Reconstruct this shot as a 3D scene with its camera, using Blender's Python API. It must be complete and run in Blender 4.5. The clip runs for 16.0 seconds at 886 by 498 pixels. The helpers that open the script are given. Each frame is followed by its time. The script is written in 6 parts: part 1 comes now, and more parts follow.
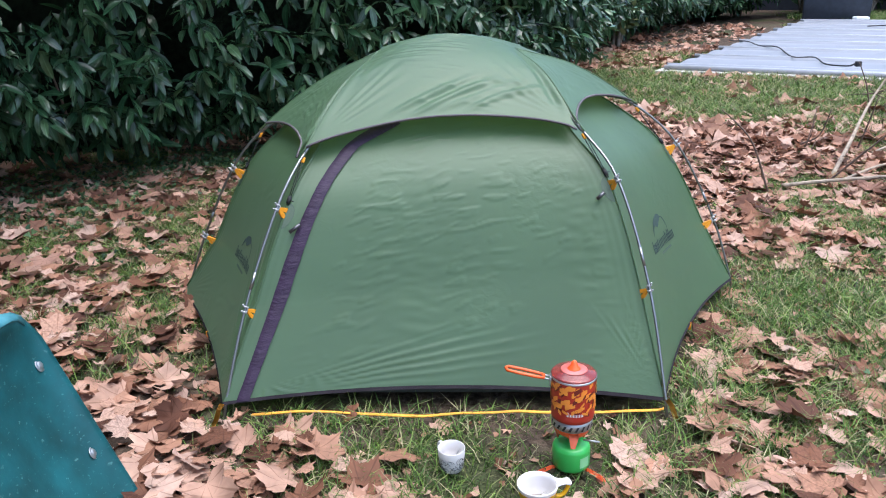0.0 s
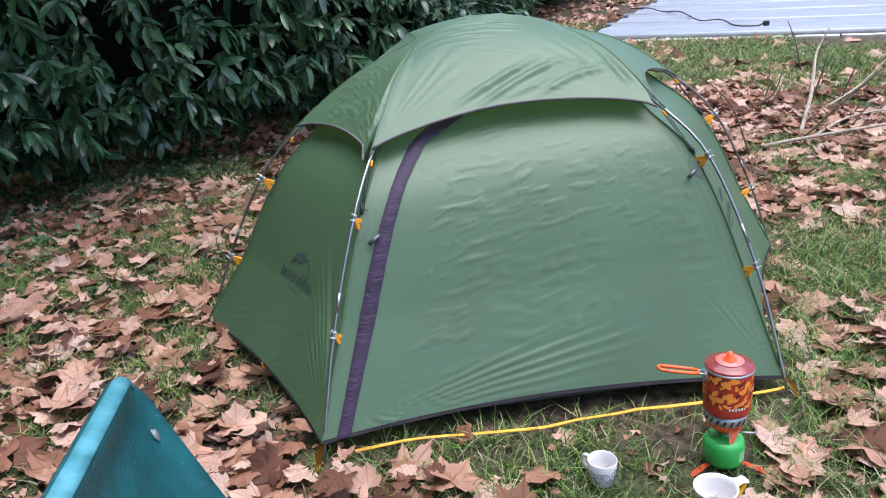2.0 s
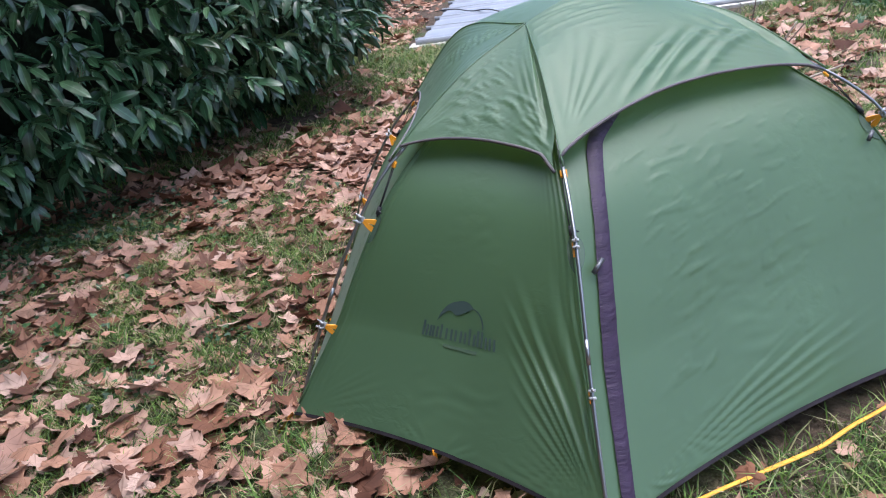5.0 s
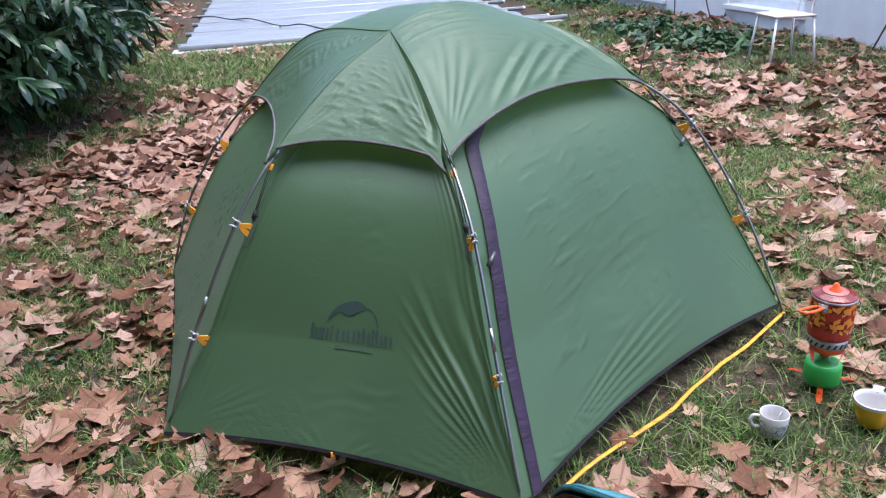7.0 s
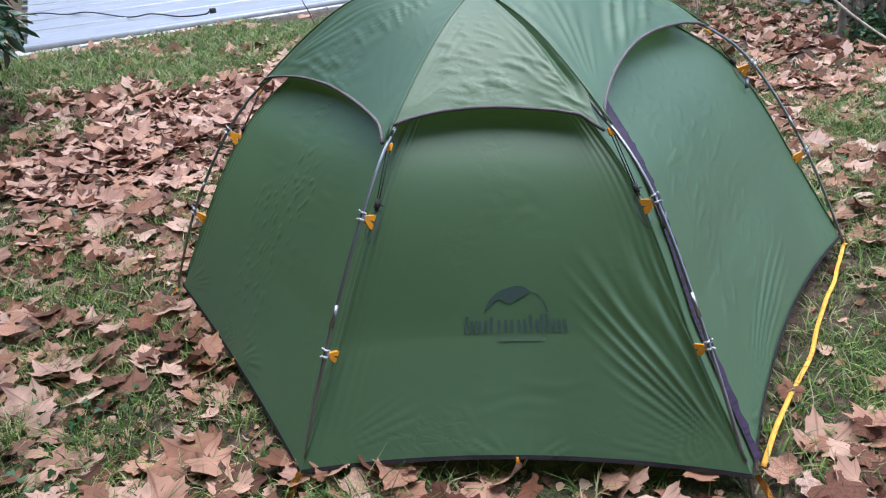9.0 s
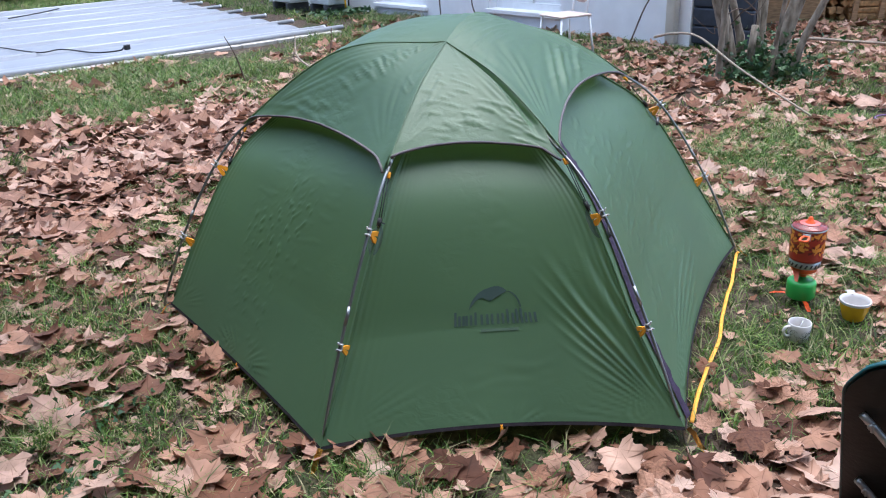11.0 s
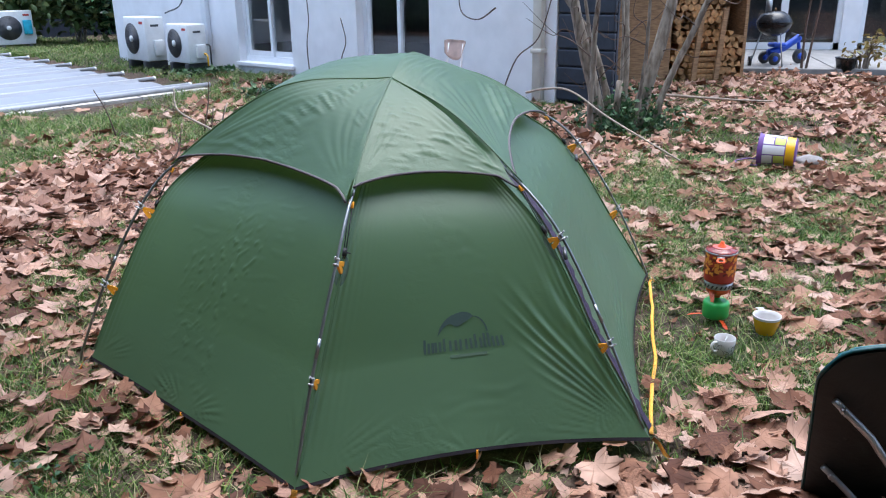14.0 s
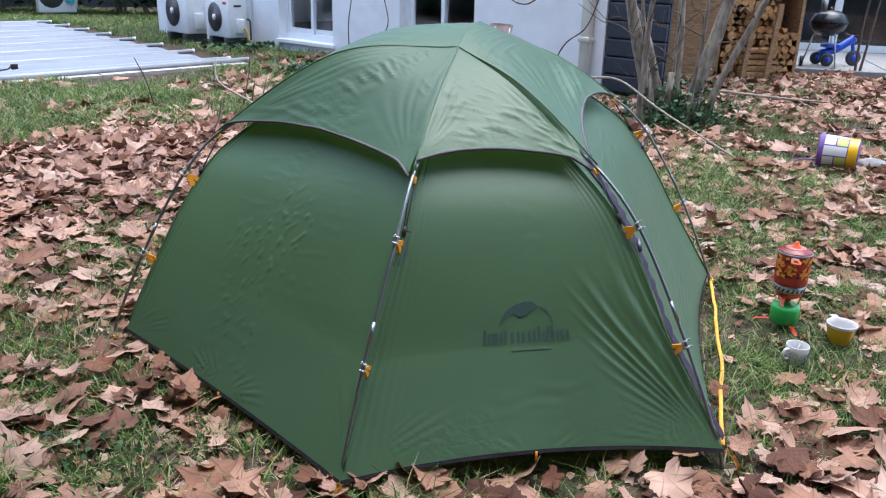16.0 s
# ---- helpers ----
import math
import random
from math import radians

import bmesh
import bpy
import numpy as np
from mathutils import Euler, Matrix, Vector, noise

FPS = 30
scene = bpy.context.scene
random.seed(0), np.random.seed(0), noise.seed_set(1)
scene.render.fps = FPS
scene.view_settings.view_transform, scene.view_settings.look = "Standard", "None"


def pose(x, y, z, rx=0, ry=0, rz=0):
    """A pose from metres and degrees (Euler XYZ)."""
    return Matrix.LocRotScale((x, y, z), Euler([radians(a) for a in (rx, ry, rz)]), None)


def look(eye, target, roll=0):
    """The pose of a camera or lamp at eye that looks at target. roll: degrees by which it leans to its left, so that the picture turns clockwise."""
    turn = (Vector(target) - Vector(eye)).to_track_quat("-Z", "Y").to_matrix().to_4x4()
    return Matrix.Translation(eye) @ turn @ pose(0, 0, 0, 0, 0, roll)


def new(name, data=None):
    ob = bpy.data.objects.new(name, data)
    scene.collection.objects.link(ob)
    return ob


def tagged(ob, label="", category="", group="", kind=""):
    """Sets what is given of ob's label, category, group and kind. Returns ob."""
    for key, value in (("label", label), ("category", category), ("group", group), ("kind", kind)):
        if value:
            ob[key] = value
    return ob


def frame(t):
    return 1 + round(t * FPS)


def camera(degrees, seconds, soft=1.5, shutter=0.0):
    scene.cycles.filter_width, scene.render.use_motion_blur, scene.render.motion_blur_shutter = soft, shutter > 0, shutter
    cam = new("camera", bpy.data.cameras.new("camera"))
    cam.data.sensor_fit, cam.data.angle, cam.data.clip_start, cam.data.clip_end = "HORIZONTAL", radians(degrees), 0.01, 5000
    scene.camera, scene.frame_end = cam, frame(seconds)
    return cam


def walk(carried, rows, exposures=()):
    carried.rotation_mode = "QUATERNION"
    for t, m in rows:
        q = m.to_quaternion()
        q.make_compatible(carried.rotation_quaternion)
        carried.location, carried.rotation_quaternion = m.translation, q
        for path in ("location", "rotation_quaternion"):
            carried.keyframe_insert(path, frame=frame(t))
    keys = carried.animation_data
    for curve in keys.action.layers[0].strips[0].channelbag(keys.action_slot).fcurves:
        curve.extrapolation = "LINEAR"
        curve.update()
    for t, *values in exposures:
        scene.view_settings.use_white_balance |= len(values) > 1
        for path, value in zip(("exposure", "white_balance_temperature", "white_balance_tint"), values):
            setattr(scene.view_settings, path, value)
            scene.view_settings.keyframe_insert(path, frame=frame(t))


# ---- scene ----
cam = camera(58.2, 16.0, soft=1.1)
PATH = [
    (0, (0.116, -2.208, 1.384), (0.03, -0.33, 0.701), -1.5),
    (0.5, (0.048, -2.127, 1.364), (-0.011, -0.256, 0.66), -3.2),
    (1, (-0.094, -2.024, 1.366), (-0.108, -0.157, 0.648), -3.2),
    (1.5, (-0.276, -1.969, 1.367), (-0.234, -0.105, 0.645), -3.1),
    (2, (-0.526, -1.964, 1.396), (-0.332, -0.114, 0.661), -4.2),
    (2.5, (-0.669, -1.888, 1.383), (-0.375, -0.053, 0.644), -4.4),
    (3, (-0.853, -1.71, 1.382), (-0.498, 0.113, 0.64), -4.3),
    (3.2, (-0.918, -1.656, 1.38), (-0.551, 0.165, 0.637), -4.0),
    (5.3, (-1.59, -1.099, 1.349), (-0.743, 0.545, 0.589), -6.6),
    (5.5, (-1.615, -1.065, 1.342), (-0.683, 0.525, 0.565), -5.4),
    (6, (-1.726, -0.965, 1.362), (-0.52, 0.412, 0.557), -5.5),
    (6.5, (-1.841, -0.971, 1.405), (-0.589, 0.368, 0.605), -3.8),
    (7, (-1.883, -0.984, 1.375), (-0.616, 0.357, 0.603), -2.4),
    (7.5, (-1.999, -0.735, 1.33), (-0.615, 0.488, 0.563), -6.0),
    (8, (-2.093, -0.514, 1.309), (-0.602, 0.534, 0.485), -6.5),
    (8.5, (-2.146, -0.318, 1.279), (-0.688, 0.704, 0.369), -6.5),
    (9, (-2.234, -0.22, 1.317), (-0.725, 0.792, 0.482), -4.6),
    (9.5, (-2.433, -0.158, 1.326), (-0.855, 0.774, 0.527), -3.1),
    (10, (-2.626, -0.17, 1.37), (-0.965, 0.641, 0.607), -2.6),
    (10.2, (-2.613, -0.172, 1.492), (-0.974, 0.626, 0.669), -3.3),
    (12.3, (-2.936, -0.239, 1.36), (-1.215, 0.53, 0.693), -1.1),
    (12.5, (-2.919, -0.2, 1.362), (-1.195, 0.563, 0.695), -1.0),
    (13, (-2.891, -0.081, 1.379), (-1.141, 0.627, 0.72), -0.7),
    (13.5, (-2.881, 0.021, 1.383), (-1.07, 0.569, 0.735), -1.0),
    (14, (-2.875, 0.101, 1.369), (-1.038, 0.562, 0.727), -0.9),
    (14.5, (-2.838, 0.158, 1.363), (-0.998, 0.595, 0.713), -0.8),
    (15, (-2.728, 0.232, 1.335), (-0.892, 0.689, 0.688), -0.5),
    (15.5, (-2.722, 0.251, 1.315), (-0.895, 0.736, 0.663), 0.6),
    (16, (-2.75, 0.253, 1.292), (-0.937, 0.769, 0.625), 1.5),
]
walk(cam, [(t, look(eye, target, roll)) for t, eye, target, roll in PATH], [(0, 1.46, 5930, 9), (5.5, 1.51, 5850, 12), (8, 1.43, 5800, 9), (16, 1.44, 5760, 7)])

# ---- world and light ----
world = bpy.data.worlds.new("overcast_sky")
scene.world = world
world.use_nodes = True
wn, wl = world.node_tree.nodes, world.node_tree.links
sky = wn.new("ShaderNodeTexSky")
sky.sky_type = "NISHITA"
sky.sun_disc = False
sky.sun_elevation, sky.sun_rotation = radians(76), radians(120)
sky.air_density, sky.dust_density, sky.ozone_density = 1.0, 3.0, 1.0
soft = wn.new("ShaderNodeHueSaturation")
soft.inputs["Saturation"].default_value = 0.95
wl.new(sky.outputs["Color"], soft.inputs["Color"])
wl.new(soft.outputs["Color"], wn["Background"].inputs["Color"])
wn["Background"].inputs["Strength"].default_value = 0.15
sun = new("sun", bpy.data.lights.new("sun", "SUN"))
sun.data.energy, sun.data.angle, sun.data.color = 1.5, radians(70), (1.0, 0.98, 0.96)
sun.matrix_world = look((1.0, 0.5, 10), (0, 0, 0))

# ---- materials ----
def mat(name, color, rough=0.6, metal=0.0, vary=0.12, scale=12.0, bump=0.1, bump_scale=60.0, per=None, tint=None, transl=0.0, spec=0.5, coat=0.0, stretch=(1, 1, 1)):
    m = bpy.data.materials.new(name)
    m.use_nodes = True
    n, l = m.node_tree.nodes, m.node_tree.links
    b = n["Principled BSDF"]
    b.inputs["Roughness"].default_value, b.inputs["Metallic"].default_value = rough, metal
    b.inputs["Specular IOR Level"].default_value = spec
    b.inputs["Coat Weight"].default_value = coat
    co = n.new("ShaderNodeTexCoord")
    mp = n.new("ShaderNodeMapping")
    mp.inputs["Scale"].default_value = stretch
    l.new(co.outputs["Object"], mp.inputs["Vector"])
    big = n.new("ShaderNodeTexNoise")
    big.inputs["Scale"].default_value, big.inputs["Detail"].default_value = scale, 5
    l.new(mp.outputs[0], big.inputs["Vector"])
    ramp = n.new("ShaderNodeValToRGB")
    c = Vector(color)
    t = Vector(tint) if tint else c * (1 - 2.2 * vary)
    ramp.color_ramp.elements[0].position, ramp.color_ramp.elements[1].position = 0.32, 0.7
    ramp.color_ramp.elements[0].color = (*t, 1)
    ramp.color_ramp.elements[1].color = (*(c * (1 + vary)), 1)
    l.new(big.outputs["Fac"], ramp.inputs["Fac"])
    out = ramp.outputs["Color"]
    if per:
        src = n.new("ShaderNodeObjectInfo").outputs["Random"] if per == "object" else n.new("ShaderNodeNewGeometry").outputs["Random Per Island"]
        hs = n.new("ShaderNodeHueSaturation")
        mr = n.new("ShaderNodeMapRange")
        mr.inputs["To Min"].default_value, mr.inputs["To Max"].default_value = 0.65, 1.4
        l.new(src, mr.inputs["Value"])
        l.new(mr.outputs[0], hs.inputs["Value"])
        l.new(out, hs.inputs["Color"])
        out = hs.outputs["Color"]
    l.new(out, b.inputs["Base Color"])
    if bump:
        fine = n.new("ShaderNodeTexNoise")
        fine.inputs["Scale"].default_value, fine.inputs["Detail"].default_value = bump_scale, 6
        l.new(mp.outputs[0], fine.inputs["Vector"])
        bp = n.new("ShaderNodeBump")
        bp.inputs["Strength"].default_value, bp.inputs["Distance"].default_value = bump, 0.01
        l.new(fine.outputs["Fac"], bp.inputs["Height"])
        l.new(bp.outputs[0], b.inputs["Normal"])
    if transl:
        tr = n.new("ShaderNodeBsdfTranslucent")
        mix = n.new("ShaderNodeMixShader")
        mix.inputs[0].default_value = transl
        l.new(out, tr.inputs["Color"])
        l.new(b.outputs[0], mix.inputs[1])
        l.new(tr.outputs[0], mix.inputs[2])
        l.new(mix.outputs[0], n["Material Output"].inputs["Surface"])
    return m


def leaf_material(name, stops, per, rough=0.75, transl=0.15, vein=0.35, spec=0.3):
    """Leaf colours picked per leaf, with veins fanned from the stalk in the leaf's own UV."""
    m = bpy.data.materials.new(name)
    m.use_nodes = True
    n, l = m.node_tree.nodes, m.node_tree.links
    b = n["Principled BSDF"]
    b.inputs["Roughness"].default_value, b.inputs["Specular IOR Level"].default_value = rough, spec
    src = n.new("ShaderNodeObjectInfo").outputs["Random"] if per == "object" else n.new("ShaderNodeNewGeometry").outputs["Random Per Island"]
    ramp = n.new("ShaderNodeValToRGB")
    while len(ramp.color_ramp.elements) < len(stops):
        ramp.color_ramp.elements.new(0.5)
    for e, (p, c) in zip(ramp.color_ramp.elements, stops):
        e.position, e.color = p, (*c, 1)
    l.new(src, ramp.inputs["Fac"])
    co = n.new("ShaderNodeTexCoord")
    blot = n.new("ShaderNodeTexNoise")
    blot.inputs["Scale"].default_value, blot.inputs["Detail"].default_value = 14, 5
    l.new(co.outputs["Object"], blot.inputs["Vector"])
    mr = n.new("ShaderNodeMapRange")
    mr.inputs["From Min"].default_value, mr.inputs["From Max"].default_value = 0.3, 0.7
    mr.inputs["To Min"].default_value, mr.inputs["To Max"].default_value = 0.64, 1.14
    l.new(blot.outputs["Fac"], mr.inputs["Value"])
    hs = n.new("ShaderNodeHueSaturation")
    l.new(ramp.outputs["Color"], hs.inputs["Color"])
    l.new(mr.outputs[0], hs.inputs["Value"])
    sep = n.new("ShaderNodeSeparateXYZ")
    l.new(co.outputs["UV"], sep.inputs[0])
    at = n.new("ShaderNodeMath")
    at.operation = "ARCTAN2"
    l.new(sep.outputs["X"], at.inputs[0])
    l.new(sep.outputs["Y"], at.inputs[1])
    cs = n.new("ShaderNodeMath")
    cs.operation = "MULTIPLY"
    cs.inputs[1].default_value = 8.0
    l.new(at.outputs[0], cs.inputs[0])
    co2 = n.new("ShaderNodeMath")
    co2.operation = "COSINE"
    l.new(cs.outputs[0], co2.inputs[0])
    pw = n.new("ShaderNodeMapRange")
    pw.inputs["From Min"].default_value, pw.inputs["From Max"].default_value = 0.93, 1.0
    l.new(co2.outputs[0], pw.inputs["Value"])
    mx = n.new("ShaderNodeMix")
    mx.data_type = "RGBA"
    mx.blend_type = "MULTIPLY"
    mx.inputs["B"].default_value = (1 - vein, 1 - vein * 1.1, 1 - vein * 1.2, 1)
    l.new(pw.outputs[0], mx.inputs["Factor"])
    l.new(hs.outputs["Color"], mx.inputs["A"])
    l.new(mx.outputs["Result"], b.inputs["Base Color"])
    bp = n.new("ShaderNodeBump")
    bp.inputs["Strength"].default_value, bp.inputs["Distance"].default_value = 0.5, 0.006
    l.new(blot.outputs["Fac"], bp.inputs["Height"])
    l.new(bp.outputs[0], b.inputs["Normal"])
    tr = n.new("ShaderNodeBsdfTranslucent")
    mix = n.new("ShaderNodeMixShader")
    mix.inputs[0].default_value = transl
    l.new(mx.outputs["Result"], tr.inputs["Color"])
    l.new(b.outputs[0], mix.inputs[1])
    l.new(tr.outputs[0], mix.inputs[2])
    l.new(mix.outputs[0], n["Material Output"].inputs["Surface"])
    return m


def fabric_material():
    """Thin silicone-coated green ripstop nylon: faint weave squares, soft creases, some light passing through."""
    m = mat("green_nylon", (0.100, 0.182, 0.097), rough=0.40, vary=0.05, scale=3, bump=0, transl=0.40, spec=0.68)
    n, l = m.node_tree.nodes, m.node_tree.links
    b = n["Principled BSDF"]
    b.inputs["Sheen Weight"].default_value, b.inputs["Sheen Roughness"].default_value = 0.13, 0.30
    b.inputs["Sheen Tint"].default_value = (0.85, 0.95, 1.0, 1)
    co = n.new("ShaderNodeTexCoord")
    mp = n.new("ShaderNodeMapping")
    mp.inputs["Scale"].default_value = (1.6, 1.6, 2.6)
    mp.inputs["Rotation"].default_value = (0.5, 0.6, 0.1)
    l.new(co.outputs["Object"], mp.inputs["Vector"])
    cr = n.new("ShaderNodeTexNoise")
    cr.inputs["Scale"].default_value, cr.inputs["Detail"].default_value = 17.0, 2
    cr.inputs["Distortion"].default_value = 0.6
    l.new(mp.outputs[0], cr.inputs["Vector"])
    where = n.new("ShaderNodeTexNoise")
    where.inputs["Scale"].default_value = 2.6
    l.new(co.outputs["Object"], where.inputs["Vector"])
    amt = n.new("ShaderNodeMapRange")
    amt.inputs["From Min"].default_value, amt.inputs["From Max"].default_value = 0.52, 0.68
    l.new(where.outputs["Fac"], amt.inputs["Value"])
    mul = n.new("ShaderNodeMath")
    mul.operation = "MULTIPLY"
    l.new(cr.outputs["Fac"], mul.inputs[0])
    l.new(amt.outputs[0], mul.inputs[1])
    bp = n.new("ShaderNodeBump")
    bp.inputs["Strength"].default_value, bp.inputs["Distance"].default_value = 0.10, 0.02
    l.new(mul.outputs[0], bp.inputs["Height"])
    l.new(bp.outputs[0], b.inputs["Normal"])
    for x in n:
        if x.type == "BSDF_TRANSLUCENT":
            l.new(bp.outputs[0], x.inputs["Normal"])
            for k in list(x.inputs["Color"].links):
                l.remove(k)
            x.inputs["Color"].default_value = (0.28, 0.38, 0.13, 1)
    return m


def enamel_material():
    """Worn teal enamel with pale scratches."""
    m = mat("teal_enamel", (0.008, 0.078, 0.090), 0.4, vary=0.2, scale=9, bump=0.12, bump_scale=25, tint=(0.005, 0.045, 0.05))
    n, l = m.node_tree.nodes, m.node_tree.links
    b = n["Principled BSDF"]
    old = b.inputs["Base Color"].links[0].from_socket
    co = n.new("ShaderNodeTexCoord")
    mp = n.new("ShaderNodeMapping")
    mp.inputs["Rotation"].default_value, mp.inputs["Scale"].default_value = (0.3, 0.8, 0.5), (3, 14, 22)
    l.new(co.outputs["Object"], mp.inputs["Vector"])
    sc = n.new("ShaderNodeTexNoise")
    sc.inputs["Scale"].default_value, sc.inputs["Detail"].default_value = 5.0, 8
    l.new(mp.outputs[0], sc.inputs["Vector"])
    f = n.new("ShaderNodeMapRange")
    f.inputs["From Min"].default_value, f.inputs["From Max"].default_value = 0.62, 0.72
    f.inputs["To Max"].default_value = 0.55
    l.new(sc.outputs["Fac"], f.inputs["Value"])
    mx = n.new("ShaderNodeMix")
    mx.data_type = "RGBA"
    mx.inputs["B"].default_value = (0.12, 0.26, 0.25, 1)
    l.new(f.outputs[0], mx.inputs["Factor"])
    l.new(old, mx.inputs["A"])
    l.new(mx.outputs["Result"], b.inputs["Base Color"])
    return m


M_FABRIC = fabric_material()
M_PURPLE = mat("purple_nylon", (0.030, 0.016, 0.042), 0.6, bump=0.4, bump_scale=26, stretch=(1, 1, 4), spec=0.35)
M_PIPING = mat("grey_piping", (0.11, 0.095, 0.10), 0.7, bump=0.3, bump_scale=300)
M_HEM = mat("dark_hem_tape", (0.042, 0.036, 0.043), 0.9, bump=0.3, bump_scale=200, spec=0.1)
M_POLE = mat("silver_alloy", (0.27, 0.275, 0.28), 0.32, 0.85, vary=0.05, bump=0.03)
M_JOINT = mat("dark_alloy", (0.12, 0.12, 0.13), 0.4, 0.7, bump=0.03)
M_ORANGE = mat("orange_plastic", (0.90, 0.36, 0.02), 0.4, vary=0.06, bump=0.05)
M_HOOK = mat("grey_plastic", (0.42, 0.42, 0.43), 0.35, vary=0.05, bump=0.03)
M_BLACK = mat("black_cord", (0.02, 0.02, 0.022), 0.7, bump=0.3, bump_scale=400)
M_PRINT = mat("dark_print", (0.040, 0.066, 0.058), 0.85, vary=0.04, bump=0, spec=0.2)
M_PATCH = mat("dark_patch", (0.058, 0.098, 0.060), 0.55, vary=0.04, bump=0.05)
M_WEBBING = mat("yellow_webbing", (0.82, 0.39, 0.04), 0.7, vary=0.10, scale=40, bump=0.25, bump_scale=500)


def ground_material():
    m = mat("leafy_soil", (0.095, 0.068, 0.050), 0.95, vary=0.34, scale=24, bump=1.0, bump_scale=90, spec=0.15)
    n, l = m.node_tree.nodes, m.node_tree.links
    b = n["Principled BSDF"]
    old = b.inputs["Base Color"].links[0].from_socket
    co = n.new("ShaderNodeTexCoord")
    g = n.new("ShaderNodeTexNoise")
    g.inputs["Scale"].default_value, g.inputs["Detail"].default_value = 1.6, 8
    l.new(co.outputs["Object"], g.inputs["Vector"])
    f = n.new("ShaderNodeMapRange")
    f.inputs["From Min"].default_value, f.inputs["From Max"].default_value = 0.51, 0.63
    l.new(g.outputs["Fac"], f.inputs["Value"])
    fine = n.new("ShaderNodeTexNoise")
    fine.inputs["Scale"].default_value, fine.inputs["Detail"].default_value = 110, 5
    l.new(co.outputs["Object"], fine.inputs["Vector"])
    gr = n.new("ShaderNodeValToRGB")
    gr.color_ramp.elements[0].position, gr.color_ramp.elements[1].position = 0.35, 0.7
    gr.color_ramp.elements[0].color, gr.color_ramp.elements[1].color = (0.022, 0.028, 0.012, 1), (0.085, 0.098, 0.042, 1)
    l.new(fine.outputs["Fac"], gr.inputs["Fac"])
    mx = n.new("ShaderNodeMix")
    mx.data_type = "RGBA"
    l.new(f.outputs[0], mx.inputs["Factor"])
    l.new(old, mx.inputs["A"])
    l.new(gr.outputs["Color"], mx.inputs["B"])
    l.new(mx.outputs["Result"], b.inputs["Base Color"])
    return m


M_GROUND = ground_material()
BROWNS = [(0.0, (0.075, 0.028, 0.016)), (0.18, (0.20, 0.086, 0.048)), (0.45, (0.385, 0.204, 0.132)), (0.8, (0.505, 0.315, 0.232)), (1.0, (0.51, 0.355, 0.284))]
DAMP = [(0.0, (0.09, 0.036, 0.022)), (0.3, (0.20, 0.095, 0.062)), (0.65, (0.36, 0.205, 0.150)), (1.0, (0.52, 0.345, 0.270))]
M_LEAF_DAMP = leaf_material("damp_plane_leaves", DAMP, "island")
M_LEAF_ONE = leaf_material("dry_plane_leaf", BROWNS, "object")
M_LEAF_MANY = leaf_material("dry_plane_leaves", BROWNS, "island")
M_LAUREL = leaf_material("laurel_leaf", [(0.0, (0.018, 0.05, 0.024)), (0.6, (0.042, 0.105, 0.045)), (1.0, (0.09, 0.17, 0.075))], "island", rough=0.27, transl=0.12, vein=-0.5, spec=0.6)
M_SHRUB = leaf_material("shrub_leaf", [(0.0, (0.045, 0.08, 0.03)), (0.6, (0.10, 0.155, 0.05)), (1.0, (0.22, 0.22, 0.08))], "island", rough=0.5, transl=0.15, vein=0.0)
M_YELLOWING = leaf_material("yellowing_leaf", [(0.0, (0.12, 0.10, 0.03)), (0.6, (0.30, 0.20, 0.05)), (1.0, (0.16, 0.20, 0.07))], "island", rough=0.5, transl=0.2, vein=0.0)
M_IVY = leaf_material("ivy_leaf", [(0.0, (0.02, 0.05, 0.022)), (0.7, (0.05, 0.115, 0.04)), (1.0, (0.12, 0.19, 0.08))], "island", rough=0.4, transl=0.1, vein=0.0)
M_GRASS = leaf_material("grass_blade", [(0.0, (0.04, 0.075, 0.02)), (0.4, (0.11, 0.20, 0.045)), (0.68, (0.22, 0.33, 0.07)), (0.82, (0.32, 0.31, 0.15)), (1.0, (0.45, 0.40, 0.24))], "island", rough=0.6, transl=0.25, vein=0.0)
# near-black colour stands for the shade deep in the hedge
M_CORE = mat("foliage_shade", (0.008, 0.014, 0.008), 0.9, vary=0.3, scale=20, bump=1.0, bump_scale=30, spec=0.1)
M_BARK = mat("grey_bark", (0.30, 0.255, 0.205), 0.9, vary=0.2, scale=25, bump=0.8, bump_scale=60, tint=(0.12, 0.095, 0.07), stretch=(1, 1, 0.35))
M_TWIG = mat("pale_twig", (0.34, 0.275, 0.21), 0.8, vary=0.2, scale=30, bump=0.4)
M_TWIG_DARK = mat("dark_twig", (0.13, 0.09, 0.07), 0.85, vary=0.2, scale=30, bump=0.4)
M_TARP = mat("white_pvc_tarp", (0.20, 0.212, 0.242), 0.5, vary=0.05, scale=2.5, bump=0.15, bump_scale=18)
M_TUBE = mat("white_tube", (0.34, 0.355, 0.39), 0.4, vary=0.04, bump=0.03)
M_STONE = mat("pale_coping_stone", (0.46, 0.43, 0.39), 0.85, vary=0.12, scale=14, bump=0.4)
M_WALL = mat("white_render", (0.86, 0.85, 0.86), 0.9, vary=0.03, scale=4, bump=0.25, bump_scale=140)
M_PIPE = mat("cream_pipe", (0.66, 0.62, 0.54), 0.6, vary=0.06, scale=6, bump=0.05)
M_FRAME = mat("white_frame", (0.80, 0.81, 0.83), 0.35, vary=0.02, bump=0.02)
# dark grey on room walls, floor and ceiling stands for indoor dimness
M_ROOM = mat("room_dimness", (0.10, 0.10, 0.11), 0.9, vary=0.1)
